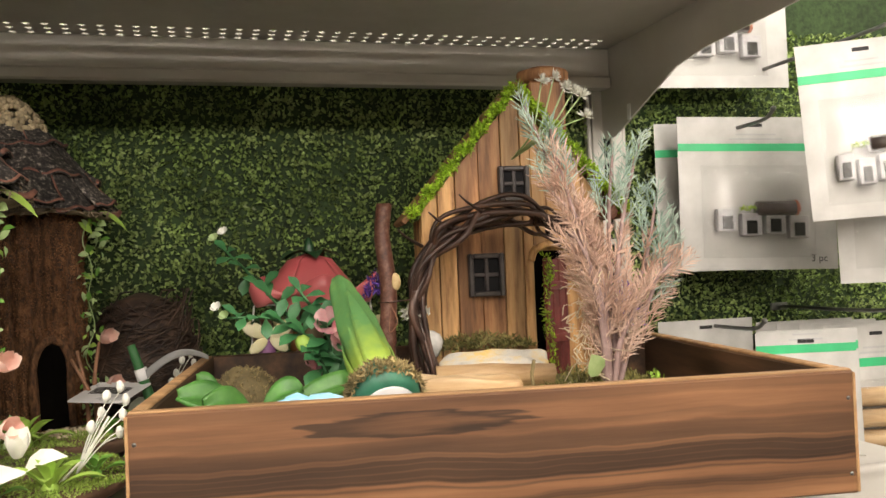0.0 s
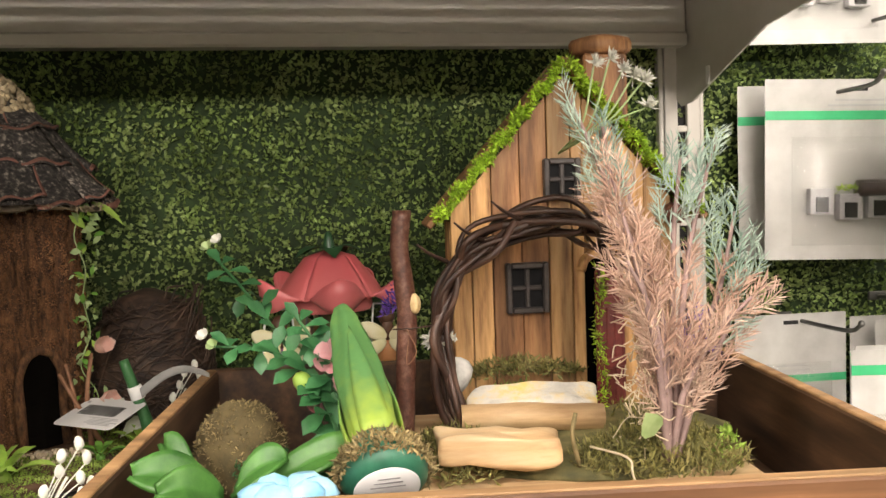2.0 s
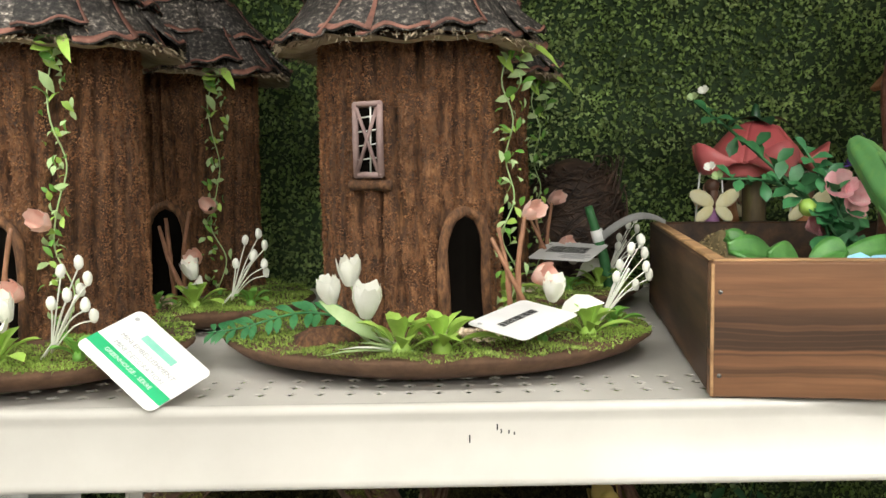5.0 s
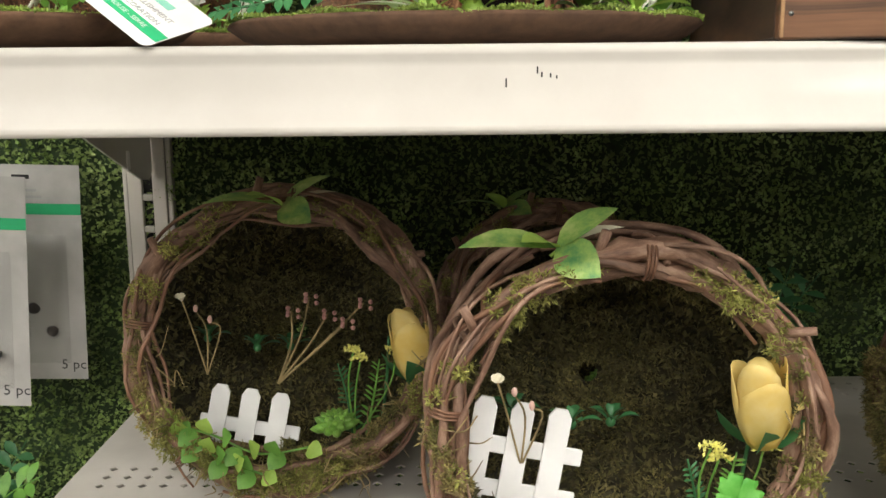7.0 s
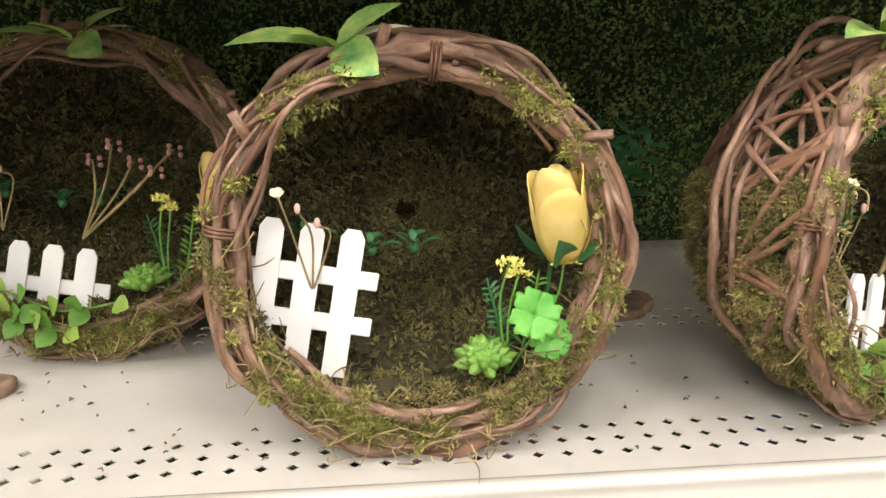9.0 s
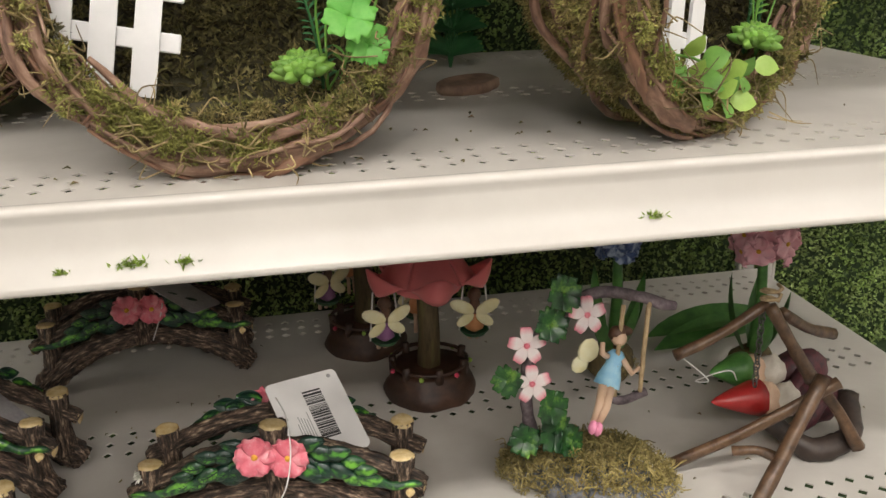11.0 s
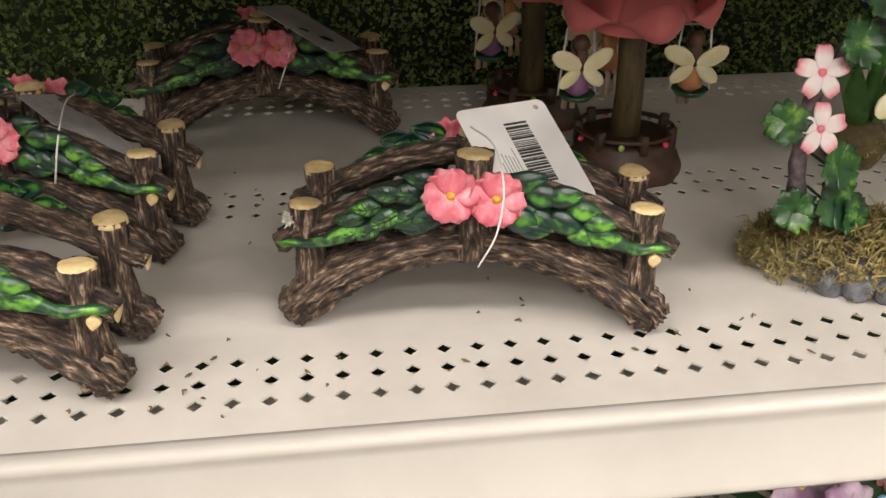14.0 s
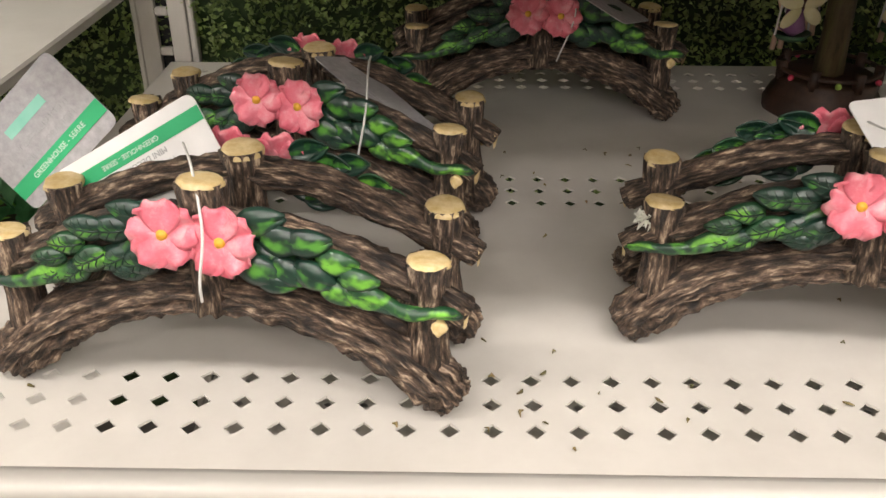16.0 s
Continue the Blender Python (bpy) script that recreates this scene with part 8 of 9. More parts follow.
    head = Shape().blob((0.028, -0.012, 0.143), 0.0095, 12, 0.0)
    hair = Shape().blob((0.026, -0.008, 0.147), (0.0108, 0.0105, 0.0105), 12, 0.15, 150)
    hair.blob((0.036, -0.004, 0.152), (0.012, 0.006, 0.006), 8, 0.2, 150)
    legs = Shape().tube([(0.018, -0.034, 0.09), (0.014, -0.048, 0.07), (0.012, -0.052, 0.048)], [0.006, 0.005, 0.0036], 8)
    legs.tube([(0.026, -0.036, 0.09), (0.022, -0.05, 0.07), (0.018, -0.054, 0.048)], [0.006, 0.005, 0.0036], 8)
    arms = Shape().tube([(0.036, -0.022, 0.122), (0.05, -0.03, 0.11), (0.058, -0.026, 0.118)], [0.004, 0.003], 7)
    arms.tube([(0.016, -0.022, 0.122), (0.006, -0.026, 0.126), (0.004, -0.022, 0.138)], [0.004, 0.003], 7)
    shoes = Shape().blob((0.0115, -0.056, 0.046), (0.0045, 0.008, 0.009), 10, 0.0)
    shoes.blob((0.0175, -0.058, 0.046), (0.0045, 0.008, 0.009), 10, 0.0)
    wings = Shape().blob((0.0, -0.004, 0.118), (0.014, 0.002, 0.016), 10, 0.15, 60)
    wings.blob((-0.004, -0.002, 0.098), (0.011, 0.002, 0.012), 10, 0.15, 60)
    lean = Matrix.Translation((0.006, -0.024, 0.107)) @ Matrix.Rotation(radians(18), 4, "Y") @ Matrix.Scale(0.74, 4) @ Matrix.Translation((-0.026, 0.03, -0.085))
    for piece in (dress, head, hair, legs, arms, shoes, wings):
        piece.v = [tuple(lean @ Vector(p)) for p in piece.v]
    part("figurine", merged("figurine", [(dress, PETAL_BLUE), (head, SKIN), (hair, HAIR), (legs, SKIN), (arms, SKIN), (shoes, SHOE), (wings, WING)]), None, t, "painted figurine in a light blue dress")
    return t


STONE_DARK = mat("grey_painted_stone", ((0.04, 0.043, 0.05), (0.13, 0.135, 0.15), (0.34, 0.34, 0.36)), 70, 0.6, 0.6)
STRAW_OLIVE = mat("matted_olive_moss", ((0.12, 0.1, 0.03), (0.27, 0.22, 0.08), (0.42, 0.35, 0.15)), 40, 0.85, 0, island=0.45)
BRANCH_MAUVE = mat("mauve_painted_branch", ((0.04, 0.03, 0.035), (0.13, 0.1, 0.11), (0.28, 0.23, 0.25)), 90, 0.6, 0.6)
PINK_WHITE = mat("pink_white_petal", ((0.8, 0.78, 0.76), (0.82, 0.74, 0.72)), 45, 0.45, 0.1, coat=0.2)


def pink_tips(m):
    """Blends pink paint into the foot and the tip of each petal."""
    N, K = m.node_tree.nodes, m.node_tree.links
    at = N.new("ShaderNodeAttribute")
    at.attribute_name = "grain"
    sep = N.new("ShaderNodeSeparateXYZ")
    K.new(at.outputs["Vector"], sep.inputs[0])
    band = N.new("ShaderNodeValToRGB")
    el = band.color_ramp.elements
    el.new(0.25), el.new(0.62)
    for e, (p, c) in zip(el, ((0.0, 0.9), (0.25, 0.1), (0.6, 0.05), (1.0, 0.95))):
        e.position, e.color = p, (c, c, c, 1)
    K.new(sep.outputs[0], band.inputs["Fac"])
    hsv = next(n for n in N if n.type == "HUE_SAT")
    base = hsv.inputs["Color"].links[0].from_socket
    mx = N.new("ShaderNodeMix")
    mx.data_type = "RGBA"
    K.new(band.outputs["Color"], mx.inputs[0])
    K.new(base, mx.inputs[6])
    mx.inputs[7].default_value = (0.78, 0.2, 0.28, 1)
    K.new(mx.outputs[2], hsv.inputs["Color"])
    return m


pink_tips(PINK_WHITE)
ROPE = mat("beige_twine", ((0.32, 0.22, 0.12), (0.5, 0.38, 0.22)), 200, 0.8, 0.5)
SHOE = mat("pink_shoe_paint", ((0.75, 0.22, 0.38), (0.82, 0.34, 0.48)), 60, 0.4, 0.1)
RESIN_CLOVER = mat("painted_clover", ((0.003, 0.022, 0.008), (0.008, 0.055, 0.014), (0.025, 0.12, 0.02), (0.22, 0.42, 0.07)), 75, 0.4, 0.3, coat=0.25)
swing_garden()


# ---- resin flower bulbs ----
def hyacinth(m, colour, label, blooms=40, fat=1.0, tall=0.16, hearts=True, spread=0.065):
    t = thing("flower_bulb_ornament", label, "flower ornament", "flower bulb ornaments", m)
    part("root_ball", Shape().blob((0, 0, 0.022), (0.027, 0.025, 0.024), 16, 0.25, 70), STRAW_CORE, t, "brown mossy root ball")
    part("root_moss", moss_on(heap(0, 0, 0.015, 0.03, 0.028, 0.03, 500, 21), (0.003, 0.008), (0.0008, 0.0018), 1.0, 22), STRAW_OLIVE, t)
    part("stem", Shape().tube(curve_pts([(0, 0, 0.03), (0.002, -0.002, tall * 0.6), (0.0, 0.0, tall)], 5), [0.008, 0.006, 0.005], 9), RESIN_GREEN, t)
    for k, (a, l, z) in enumerate(((0.3, 0.07, 0.12), (2.1, 0.05, 0.13), (3.8, 0.06, 0.1), (5.2, 0.055, 0.11))):
        part("strap_leaf", Shape().leaf((0.006 * math.cos(a), 0.006 * math.sin(a), 0.03), (l * math.cos(a) * 0.6, l * math.sin(a) * 0.6, z), 0.022, (-math.cos(a), -math.sin(a), 0.5), 0.45, -0.2, 8), RESIN_GREEN, t)
    r = R(17)
    for k in range(blooms):
        q = k / blooms
        a = 2.39996 * k
        z = tall + spread * (q - 0.25)
        rad = 0.024 * fat * math.sin(math.pi * (0.18 + 0.74 * q)) ** 0.7
        d = Vector((math.cos(a), math.sin(a), 0.35 * (q - 0.4)))
        resin_flower(t, (rad * math.cos(a), rad * math.sin(a), z), 0.0125 * fat, d, colour, 5, ORANGE if hearts else colour, "floret", "", 0.0012, 0.2)
    return t


BLUE_BLOOM = brushed_leaf("blue_hyacinth_paint", (0.03, 0.07, 0.22), (0.09, 0.17, 0.42), (0.42, 0.53, 0.74), 0.55)
PINK_BLOOM = mat("pink_hydrangea_paint", ((0.86, 0.34, 0.43), (0.9, 0.56, 0.62)), 60, 0.45, 0.2)
hyacinth(pose(0.238, 0.875, Z3, 0, 0, 0), BLUE_BLOOM, "blue hyacinth ornament with mossy root ball", 34, 1.0, 0.168, False)
hyacinth(pose(0.385, 0.83, Z3, 0, 0, 40), PINK_BLOOM, "pink hydrangea ornament with mossy root ball", 15, 1.3, 0.164, True, 0.042)

fallen = thing("fallen_leaf_ornament", "dark green resin leaf lying on the shelf", "leaf ornament", m=pose(0.39, 0.915, Z3))
for k, (dy, dz) in enumerate(((-0.018, 0.004), (0.006, 0.01))):
    part("resin_leaf", Shape().leaf((-0.09, dy, 0.012 + dz), (0.09, dy * 0.4 + 0.008, 0.02 + dz), 0.042, (0, -0.3, 1), 0.35, 0.12, 10), RESIN_GREEN, fallen)


# ---- wooden swing frame with the lying gnome ----
def swing_frame():
    t = thing("toy_swing_set", "brown resin branch swing frame tipped over on the shelf", "swing ornament", m=pose(0, 0, 0))
    z = Z3
    poles = [((0.316, 0.705, 0.668), (0.225, 0.70, 0.628), 0.0062), ((0.316, 0.70, 0.668), (0.352, 0.675, 0.6), 0.0075), ((0.352, 0.675, 0.60), (0.40, 0.66, 0.53), 0.0075),
             ((0.365, 0.655, 0.607), (0.222, 0.685, z + 0.008), 0.0068), ((0.352, 0.66, 0.61), (0.262, 0.604, z + 0.008), 0.0082), ((0.268, 0.66, 0.546), (0.302, 0.632, 0.548), 0.0055), ((0.33, 0.70, 0.66), (0.43, 0.76, 0.6), 0.007)]
    for k, (a, b, w) in enumerate(poles):
        mid = tuple((p + q) / 2 + 0.003 * ((k % 3) - 1) for p, q in zip(a, b))
        part("pole", Shape().tube(curve_pts([a, mid, b], 5), [w * 0.82, w * 0.74, w * 0.88], 14, rough=0.15, seed=k, groove=0.12), FRAME_WOOD, t, "smooth brown branch pole")
    part("twine_knot", Shape().tube([(0.316 + 0.009 * math.cos(k), 0.70 + 0.009 * math.sin(k), 0.672 + 0.0012 * k) for k in range(14)], 0.0018, 5), ROPE, t)
    for k in range(13):
        part("chain_link", Shape().tube([(0.322 + 0.0032 * math.cos(b) * (k % 2), 0.72 + 0.0032 * math.cos(b) * ((k + 1) % 2), 0.652 - 0.0062 * k + 0.0048 * math.sin(b)) for b in np.linspace(0, 6.28, 11)], 0.0009, 5), STEEL, t)
    part("white_thread", Shape().tube(curve_pts([(0.23, 0.70, 0.628), (0.255, 0.69, 0.605), (0.248, 0.7, 0.6), (0.275, 0.69, 0.612), (0.29, 0.7, 0.595)], 6), 0.0006, 5), CORD, t)
    part("bench", log([(0.33, 0.705, 0.545), (0.36, 0.675, 0.525), (0.405, 0.68, 0.53), (0.425, 0.72, 0.55)], 0.011, 6, 10), BENCH, t, "dark resin bench")
    return t


FRAME_WOOD = mat("brown_resin_pole", ((0.03, 0.015, 0.008), (0.1, 0.055, 0.028), (0.17, 0.1, 0.055)), 80, 0.45, 0.5, coat=0.2)
BENCH = mat("dark_resin_bench", ((0.015, 0.01, 0.008), (0.06, 0.04, 0.03)), 60, 0.5, 0.5)
swing_frame()
HAT_RED = mat("red_hat_paint", ((0.3, 0.012, 0.012), (0.42, 0.025, 0.022)), 60, 0.4, 0.1, coat=0.2)
BEARD = mat("cream_beard_paint", ((0.55, 0.5, 0.42), (0.72, 0.68, 0.6)), 90, 0.6, 0.5)
PLAID = mat("dark_plaid_paint", ((0.02, 0.015, 0.018), (0.14, 0.03, 0.04)), 120, 0.5, 0.2)
for k, (y, hat_mat, z, l) in enumerate(((0.735, HAT_RED, 0.552, 1.0), (0.765, RESIN_GREEN, 0.568, 0.75))):
    hat = Shape().lathe([(0.019, 0.0), (0.017, 0.01), (0.011, 0.03 * l), (0.004, 0.05 * l), (0.0, 0.056 * l)], 14, pose(0.336, y, z, 0, -84, 8), 0.06)
    face = Shape().blob((0.345, y - 0.003, z), (0.014, 0.016, 0.017), 14, 0.1, 80)
    beard = Shape().blob((0.362, y - 0.006, z - 0.002), (0.016, 0.016, 0.018), 14, 0.35, 120)
    coat = Shape().blob((0.4, y - 0.002, z - 0.008), (0.032, 0.022, 0.024), 16, 0.15, 60)
    arm = Shape().tube([(0.39, y - 0.022, z), (0.375, y - 0.032, z - 0.012), (0.362, y - 0.034, z - 0.018)], [0.009, 0.007], 8)
    hand = Shape().blob((0.358, y - 0.034, z - 0.02), 0.0075, 10, 0.1)
    gnome = new("gnome_figurine", merged("gnome_figurine", [(hat, hat_mat), (face, SKIN), (beard, BEARD), (coat, PLAID), (arm, PLAID), (hand, SKIN)]))
    tagged(gnome, "painted garden gnome with %s hat lying on a bench" % ("red" if k == 0 else "green"), "gnome figurine", "lying gnomes")


# ---- flowers on the bottom shelf ----
def low_plant(m, seed, colours):
    t = thing("potted_flowers", "painted purple and coral flowers with dark leaves on the bottom shelf", "flower ornament", "bottom shelf flowers", m)
    part("pot", Shape().lathe([(0.04, 0.0), (0.052, 0.08), (0.055, 0.085), (0.05, 0.086)], 20), BENCH, t, "dark pot")
    r = R(seed)
    for k in range(9):
        a, l = r.uniform(0, 6.28), r.uniform(0.05, 0.08)
        z = r.uniform(0.16, 0.25)
        part("leaf", Shape().leaf((0, 0, 0.12), (l * math.cos(a), l * math.sin(a), z), 0.04, (0, -0.3, 1), 0.3, 0.2, 6), LEAF_DEEP, t)
    for k, c in enumerate(colours):
        a = 2.4 * k + seed
        x, y, z = 0.055 * math.cos(a), 0.045 * math.sin(a) - 0.02, 0.245 + 0.02 * math.sin(k * 1.9 + seed)
        part("stem", Shape().tube(curve_pts([(0, 0, 0.08), (x * 0.4, y * 0.4, 0.16), (x, y, z)], 4), 0.002, 6), LEAF_DEEP, t)
        resin_flower(t, (x, y, z), 0.026, (0.3 * math.cos(a), -0.7, 0.6), c, 5, BLOSSOM, "flower", "", 0.0012, 0.12)
        part("blue_bud", Shape().blob((x + 0.03, y - 0.01, z + 0.004), 0.005, 8, 0.3, 150), PETAL_BLUE, t)
    return t


PURPLE_WHITE = mat("purple_white_petal", ((0.3, 0.11, 0.3), (0.52, 0.3, 0.5), (0.72, 0.62, 0.7)), 35, 0.5, 0.15)
CORAL_WHITE = mat("coral_white_petal", ((0.62, 0.16, 0.16), (0.7, 0.3, 0.28), (0.75, 0.62, 0.6)), 35, 0.5, 0.15)
for k, (x, y) in enumerate(((-0.05, 0.66), (0.12, 0.64), (0.25, 0.67), (0.34, 0.63), (0.43, 0.66))):
    low_plant(pose(x, y, Z4, 0, 0, 40 * k), 3 + k, ((PURPLE_WHITE, CORAL_WHITE, PURPLE_WHITE) if k % 2 else (CORAL_WHITE, PURPLE_WHITE, CORAL_WHITE)) * (1 if k < 1 else 2))


# ---- packs on hooks in the neighbouring bays ----
def blister_pack(m, w, h, label, band=0.2, item=0, pieces="", group="blister packs"):
    """A hanging card with a green band, a clear dome and small items; x right, z down from the hook at the top."""
    t = thing("blister_pack", label, "blister pack", group, m)
    card = Shape().add([(x, y, z) for y in (-0.0004, 0.0004) for x, z in ((-w / 2, -h), (w / 2, -h), (w / 2, 0), (-w / 2, 0))], [(0, 1, 2, 3), (7, 6, 5, 4), (0, 4, 5, 1), (1, 5, 6, 2), (2, 6, 7, 3), (3, 7, 4, 0)], True)
    c = part("card", card, CARD_GREY, t)
    part("green_band", Shape().box(0, -0.0007, -h * band, w * 0.998, 0.0004, h * 0.05, 0.0001), BAND, c, "green printed band")
    lines = Shape()
    for k in range(2):
        lines.box(0.0, -0.0007, -h * (band - 0.055 - 0.03 * k), w * (0.34 - 0.08 * k), 0.0003, h * 0.012, 0.0001)
    part("small_print", lines, INK_GREY, c)
    dome = Shape()
    dw, dh, dz = w * 0.72, h * 0.6, -h * 0.62

    def fn(u, v):
        a, b = (u - 0.5) * 2, (v - 0.5) * 2
        lift = max(0.0, 1 - a ** 6) * max(0.0, 1 - b ** 6)
        return (a * dw / 2, -0.001 - 0.02 * lift ** 0.5, dz + b * dh / 2)
    part("blister", dome.patch(fn, 14, 14, None, 0.0004), CLEAR, t, "clear plastic blister").visible_shadow = False
    r = R(int(w * 1000) + item)
    for k in range(4):
        x, z = (k - 1.5) * dw * 0.21, dz - dh * 0.18 + r.normal(0, 0.004)
        if item == 0:
            part("mini_house", Shape().box(x, -0.01, z, dw * 0.17, 0.012, dh * 0.24, 0.001), PAPER_GREY, t)
            part("mini_window", Shape().box(x, -0.0165, z - 0.004, dw * 0.09, 0.002, dh * 0.14, 0.0004), UNLIT_BLACK, t)
        elif item == 1:
            part("mini_stone", Shape().blob((x, -0.009, dz + dh * (0.28 - 0.17 * k)), (0.008, 0.005, 0.007), 9, 0.3, 90, k), BENCH, t)
        else:
            part("mini_log", Shape().tube([(-dw * 0.4, -0.01, dz + dh * (0.35 - 0.2 * k)), (dw * 0.4, -0.01, dz + dh * (0.34 - 0.2 * k))], h * 0.055, 10, rough=0.15), LOG_WOOD, t)
    if item == 0:
        part("mini_roof", Shape().tube([(-dw * 0.05, -0.013, dz + dh * 0.02), (dw * 0.28, -0.013, dz + dh * 0.03)], 0.011, 10, rough=0.2), BENCH, t)
        part("mini_moss", moss_on(heap(-dw * 0.12, -0.012, dz, 0.012, 0.004, 0.006, 60, 4), (0.004, 0.008), (0.001, 0.003), 0.9, 4), MOSS_BRIGHT, t)
        part("mini_flag", Shape().blob((dw * 0.3, -0.013, dz + 0.004), (0.007, 0.004, 0.012), 8, 0.2, 90), RED_BROWN, t)
    if pieces:
        lettering("lettering", pieces, h * 0.066, INK, c, pose(w * 0.38, -0.0008, -h * 0.93, 90))
    part("hang_hole", Shape().box(0, -0.0007, -h * 0.055, 0.02, 0.0003, 0.005, 0.0001), SLOT, c)
    return t


CARD_GREY = mat("grey_white_card", ((0.4, 0.395, 0.375), (0.48, 0.475, 0.455)), 30, 0.5, 0.1)
RED_BROWN = mat("red_brown_paint", ((0.28, 0.07, 0.03), (0.45, 0.14, 0.07)), 60, 0.5, 0.2)


def hook(x, z, y1, label="dark steel display hook on the back panel"):
    t = thing("display_hook", label, "hook", "display hooks", pose(x, 0, z))
    part("back_plate", Shape().box(0, 1.146, 0.0, 0.03, 0.004, 0.012, 0.001), STEEL, t)
    part("rod", Shape().tube(curve_pts([(0, 1.146, -0.004), (0, 1.13, 0.0), (0, (1.13 + y1) / 2, 0.0), (0, y1 + 0.02, 0.002), (0, y1, 0.012)], 5), 0.0028, 8), STEEL, t)
    part("rod_tip", Shape().blob((0, y1, 0.013), 0.0042, 8, 0.0), STEEL, t)
    return t


hook(0.745, 1.612, 0.98)
blister_pack(pose(0.772, 1.06, 1.627, -2, 1.5, -10), 0.235, 0.222, "white blister pack with green band and miniature houses", 0.2, 0, "3 pc")
blister_pack(pose(0.762, 1.115, 1.627, 0, 0, -6), 0.235, 0.222, "white blister pack with green band and miniature houses", 0.2, 0)
hook(0.80, 1.70, 0.8)
blister_pack(pose(0.785, 0.86, 1.69, -4, -2.5, -26), 0.155, 0.222, "white blister pack with green band and miniature houses", 0.2, 0)
blister_pack(pose(0.86, 0.9, 1.62, -3, 0, -20), 0.15, 0.235, "white blister pack with green band and dark pebbles", 0.2, 1)
hook(0.72, 1.79, 1.0)
blister_pack(pose(0.72, 1.08, 1.895, 0, 0, -5), 0.24, 0.222, "white blister pack with green band seen from below", 0.2, 0)
hook(0.715, 1.325, 0.98)
blister_pack(pose(0.7, 1.1, 1.335, 0, 0, -4), 0.15, 0.2, "white blister pack with green band behind the tray", 0.42, 1)
hook(0.86, 1.345, 0.9)
for k in range(4):
    blister_pack(pose(0.87 + 0.006 * k, 1.1 - 0.042 * k, 1.325, 0, 0, -6), 0.16, 0.24, "white blister pack with green band in a row on a hook", 0.22, 2, group="row of blister packs")
for k in range(2):
    blister_pack(pose(0.67 + 0.02 * k, 0.84 + 0.02 * k, 1.335, -2, 0, -14), 0.12, 0.2, "clear pack of small logs on a white card", 0.1, 2, group="log packs")
hook(-0.765, 1.12, 0.94)
blister_pack(pose(-0.785, 1.0, 1.136, 0, 3.5, 6), 0.125, 0.262, "white blister pack with green band and dark pebbles", 0.2, 1, "5 pc")
blister_pack(pose(-0.762, 1.08, 1.14, 0, 2, 4), 0.135, 0.262, "white blister pack with green band and dark pebbles", 0.2, 1, "5 pc")
hook(-0.9, 1.12, 0.9)

# leafy plants low in the left bay
for k, (x, y, z) in enumerate(((-0.84, 1.04, 0.62), (-0.98, 1.0, 0.6), (-0.78, 1.08, 0.3))):
    lp = thing("leafy_plant", "dark green artificial leafy plant in the next bay", "artificial plant", "bay plants", pose(x, y, z))
    part("pot", Shape().lathe([(0.035, 0.0), (0.048, 0.07), (0.05, 0.075), (0.044, 0.074)], 18), BENCH, lp)
    for j in range(6):
        a = j * 1.05
        paired(lp, [(0, 0, 0.06), (0.04 * math.cos(a), 0.04 * math.sin(a), 0.12), (0.09 * math.cos(a), 0.07 * math.sin(a), 0.15 + 0.02 * (j % 2))], 6, 0.042, 0.02, LEAF_DEEP if j % 3 else LEAF_GREEN, 0.1)
slab("shelf_side", "cream shelf in the neighbouring bay", DECK, -1.85, X_LEFT - 0.012, 0.75, 1.14, 0.59, 0.6, "shelf")
slab("shelf_side_low", "cream shelf low in the neighbouring bay", DECK, -1.85, X_LEFT - 0.012, 0.75, 1.14, 0.285, 0.3, "shelf")

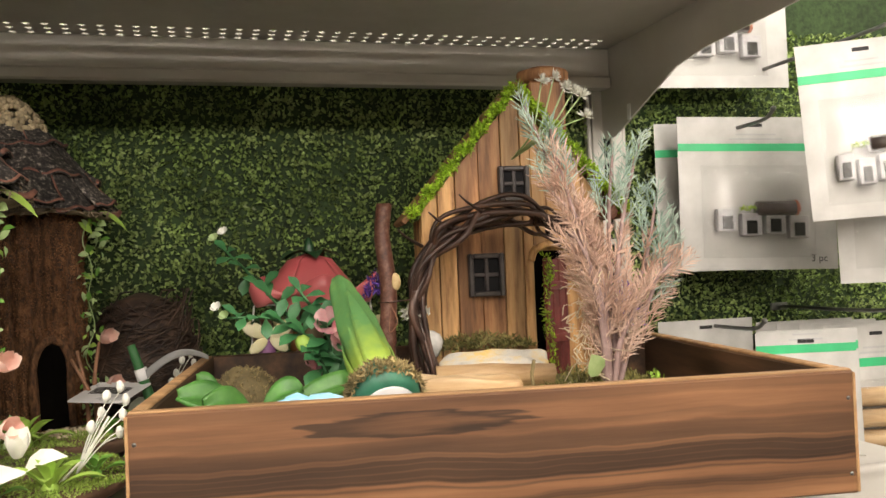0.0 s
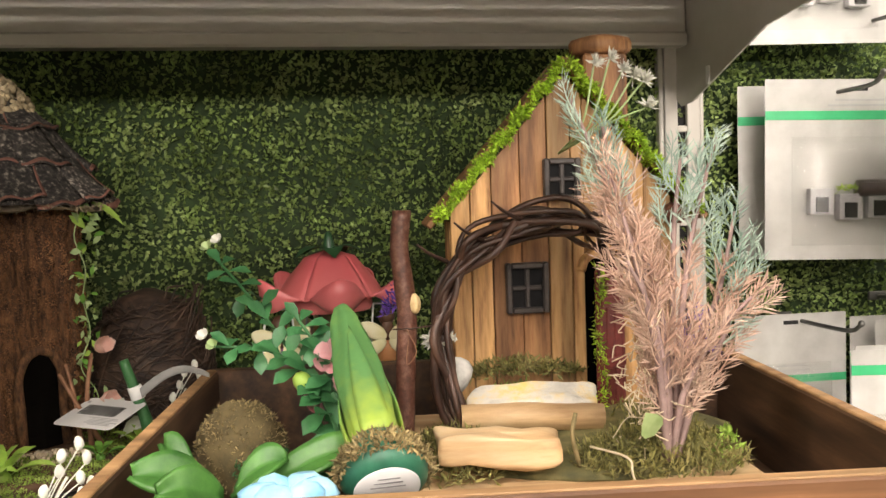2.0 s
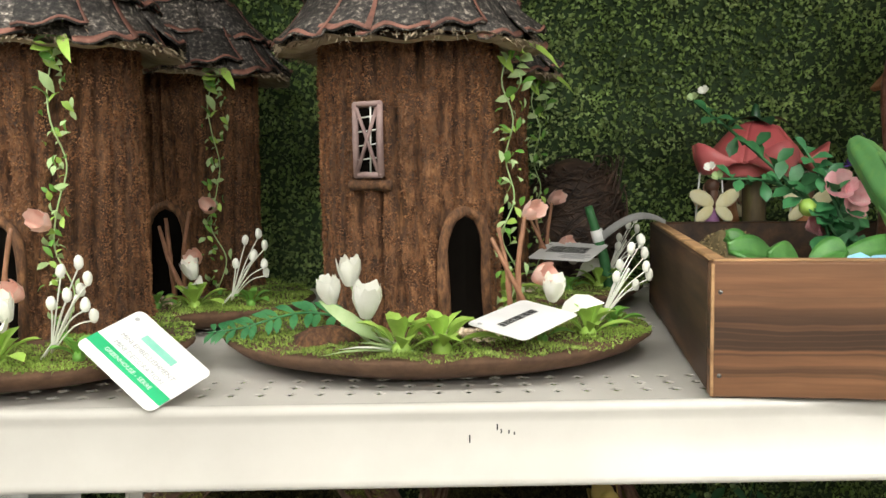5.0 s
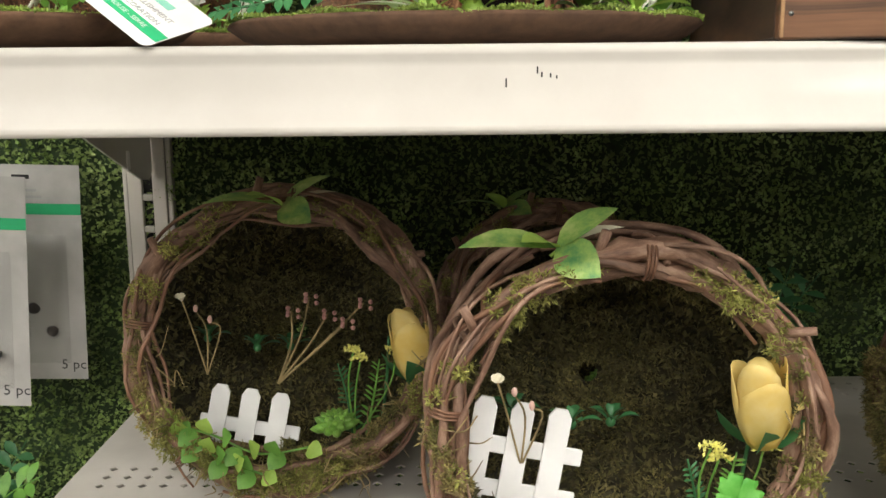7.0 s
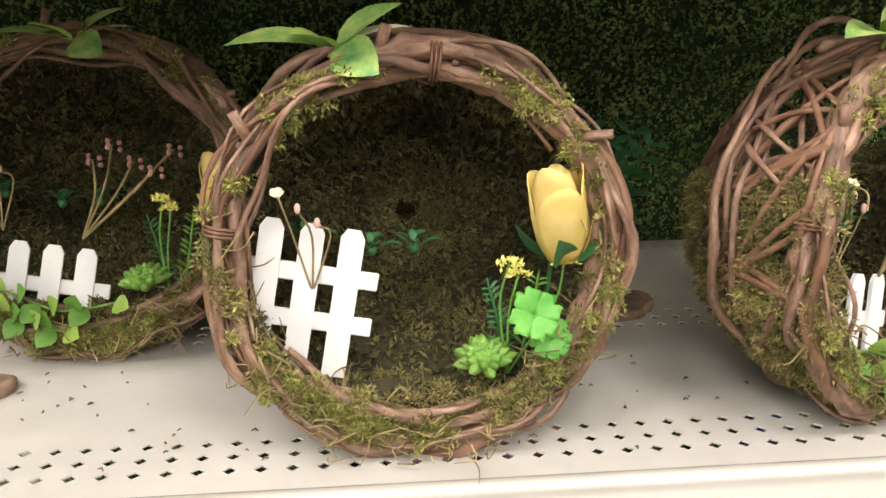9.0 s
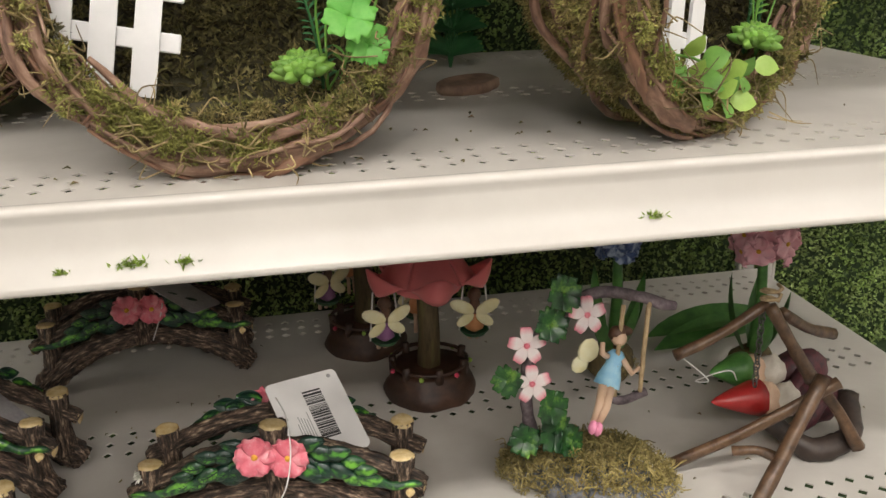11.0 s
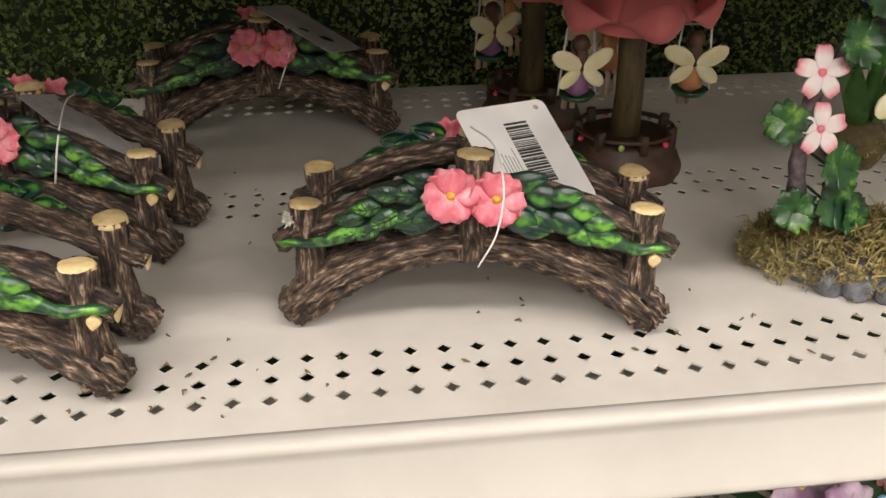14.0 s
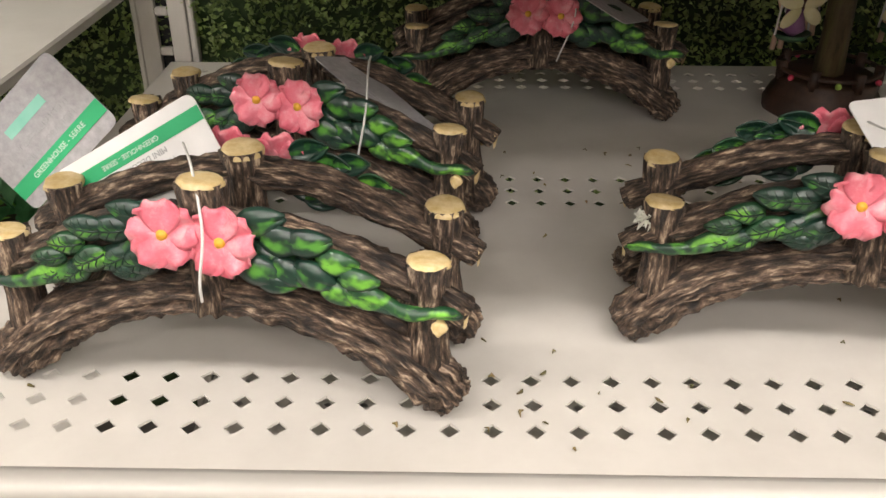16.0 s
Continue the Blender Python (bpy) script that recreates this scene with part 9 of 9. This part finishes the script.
# ---- crumbs of moss, bark and leaves on the shelves ----
def crumbs(z, n, seed, x0=-0.6, x1=0.55, y0=0.58, y1=1.1, centres=()):
    r = R(seed)
    s = Shape()
    for i in range(n):
        if centres and r.uniform() < 0.6:
            c = centres[r.integers(len(centres))]
            x, y = r.normal(c[0], 0.05), r.normal(c[1], 0.03)
        else:
            x, y = r.uniform(x0, x1), r.uniform(y0, y1)
        if not (x0 < x < x1 and y0 < y < y1):
            continue
        l, a = r.uniform(0.002, 0.006), r.uniform(0, 6.28)
        s.tube([(x, y, z + 0.0012), (x + l * 0.5 * math.cos(a), y + l * 0.5 * math.sin(a), z + 0.0022), (x + l * math.cos(a + 0.5), y + l * math.sin(a + 0.5), z + 0.001)], [0.0004, float(r.uniform(0.0005, 0.0011)), 0.0003], 4, rough=0.4)
    return solid("moss_crumbs", s, CRUMB, "scattered crumbs of dry moss and bark", "crumbs", kind="stuff")


CRUMB = mat("moss_crumb", ((0.05, 0.05, 0.015), (0.15, 0.13, 0.05), (0.2, 0.1, 0.06)), 60, 0.85, 0, island=0.5)
crumbs(Z2, 75, 5, centres=((-0.42, 0.72), (-0.3, 0.64), (-0.1, 0.6), (0.05, 0.7)))
crumbs(Z3, 85, 6, centres=((-0.28, 0.6), (-0.2, 0.8), (0.02, 0.66), (0.25, 0.7), (-0.25, 0.9)))
for k, (x, z, s) in enumerate(((-0.211, Z2 - 0.036, 1.0), (-0.179, Z2 - 0.0365, 0.7), (0.123, Z2 - 0.033, 0.7), (-0.25, Z2 - 0.037, 0.3))):
    y = lip_front(z - Z2)
    P = np.stack([x + R(k).normal(0, 0.005 * s, int(90 * s)), np.full(int(90 * s), y), z + np.abs(R(k + 9).normal(0, 0.002 * s, int(90 * s)))], 1)
    sm = Shape().tufts(P, np.tile([0, -0.6, 0.6], (len(P), 1)), (0.002, 0.006), (0.0008, 0.002), 0.9, R(k))
    solid("moss_scrap", sm, MOSS_GREEN, "scrap of green moss stuck on the shelf lip", "moss scrap", "lip moss scraps")
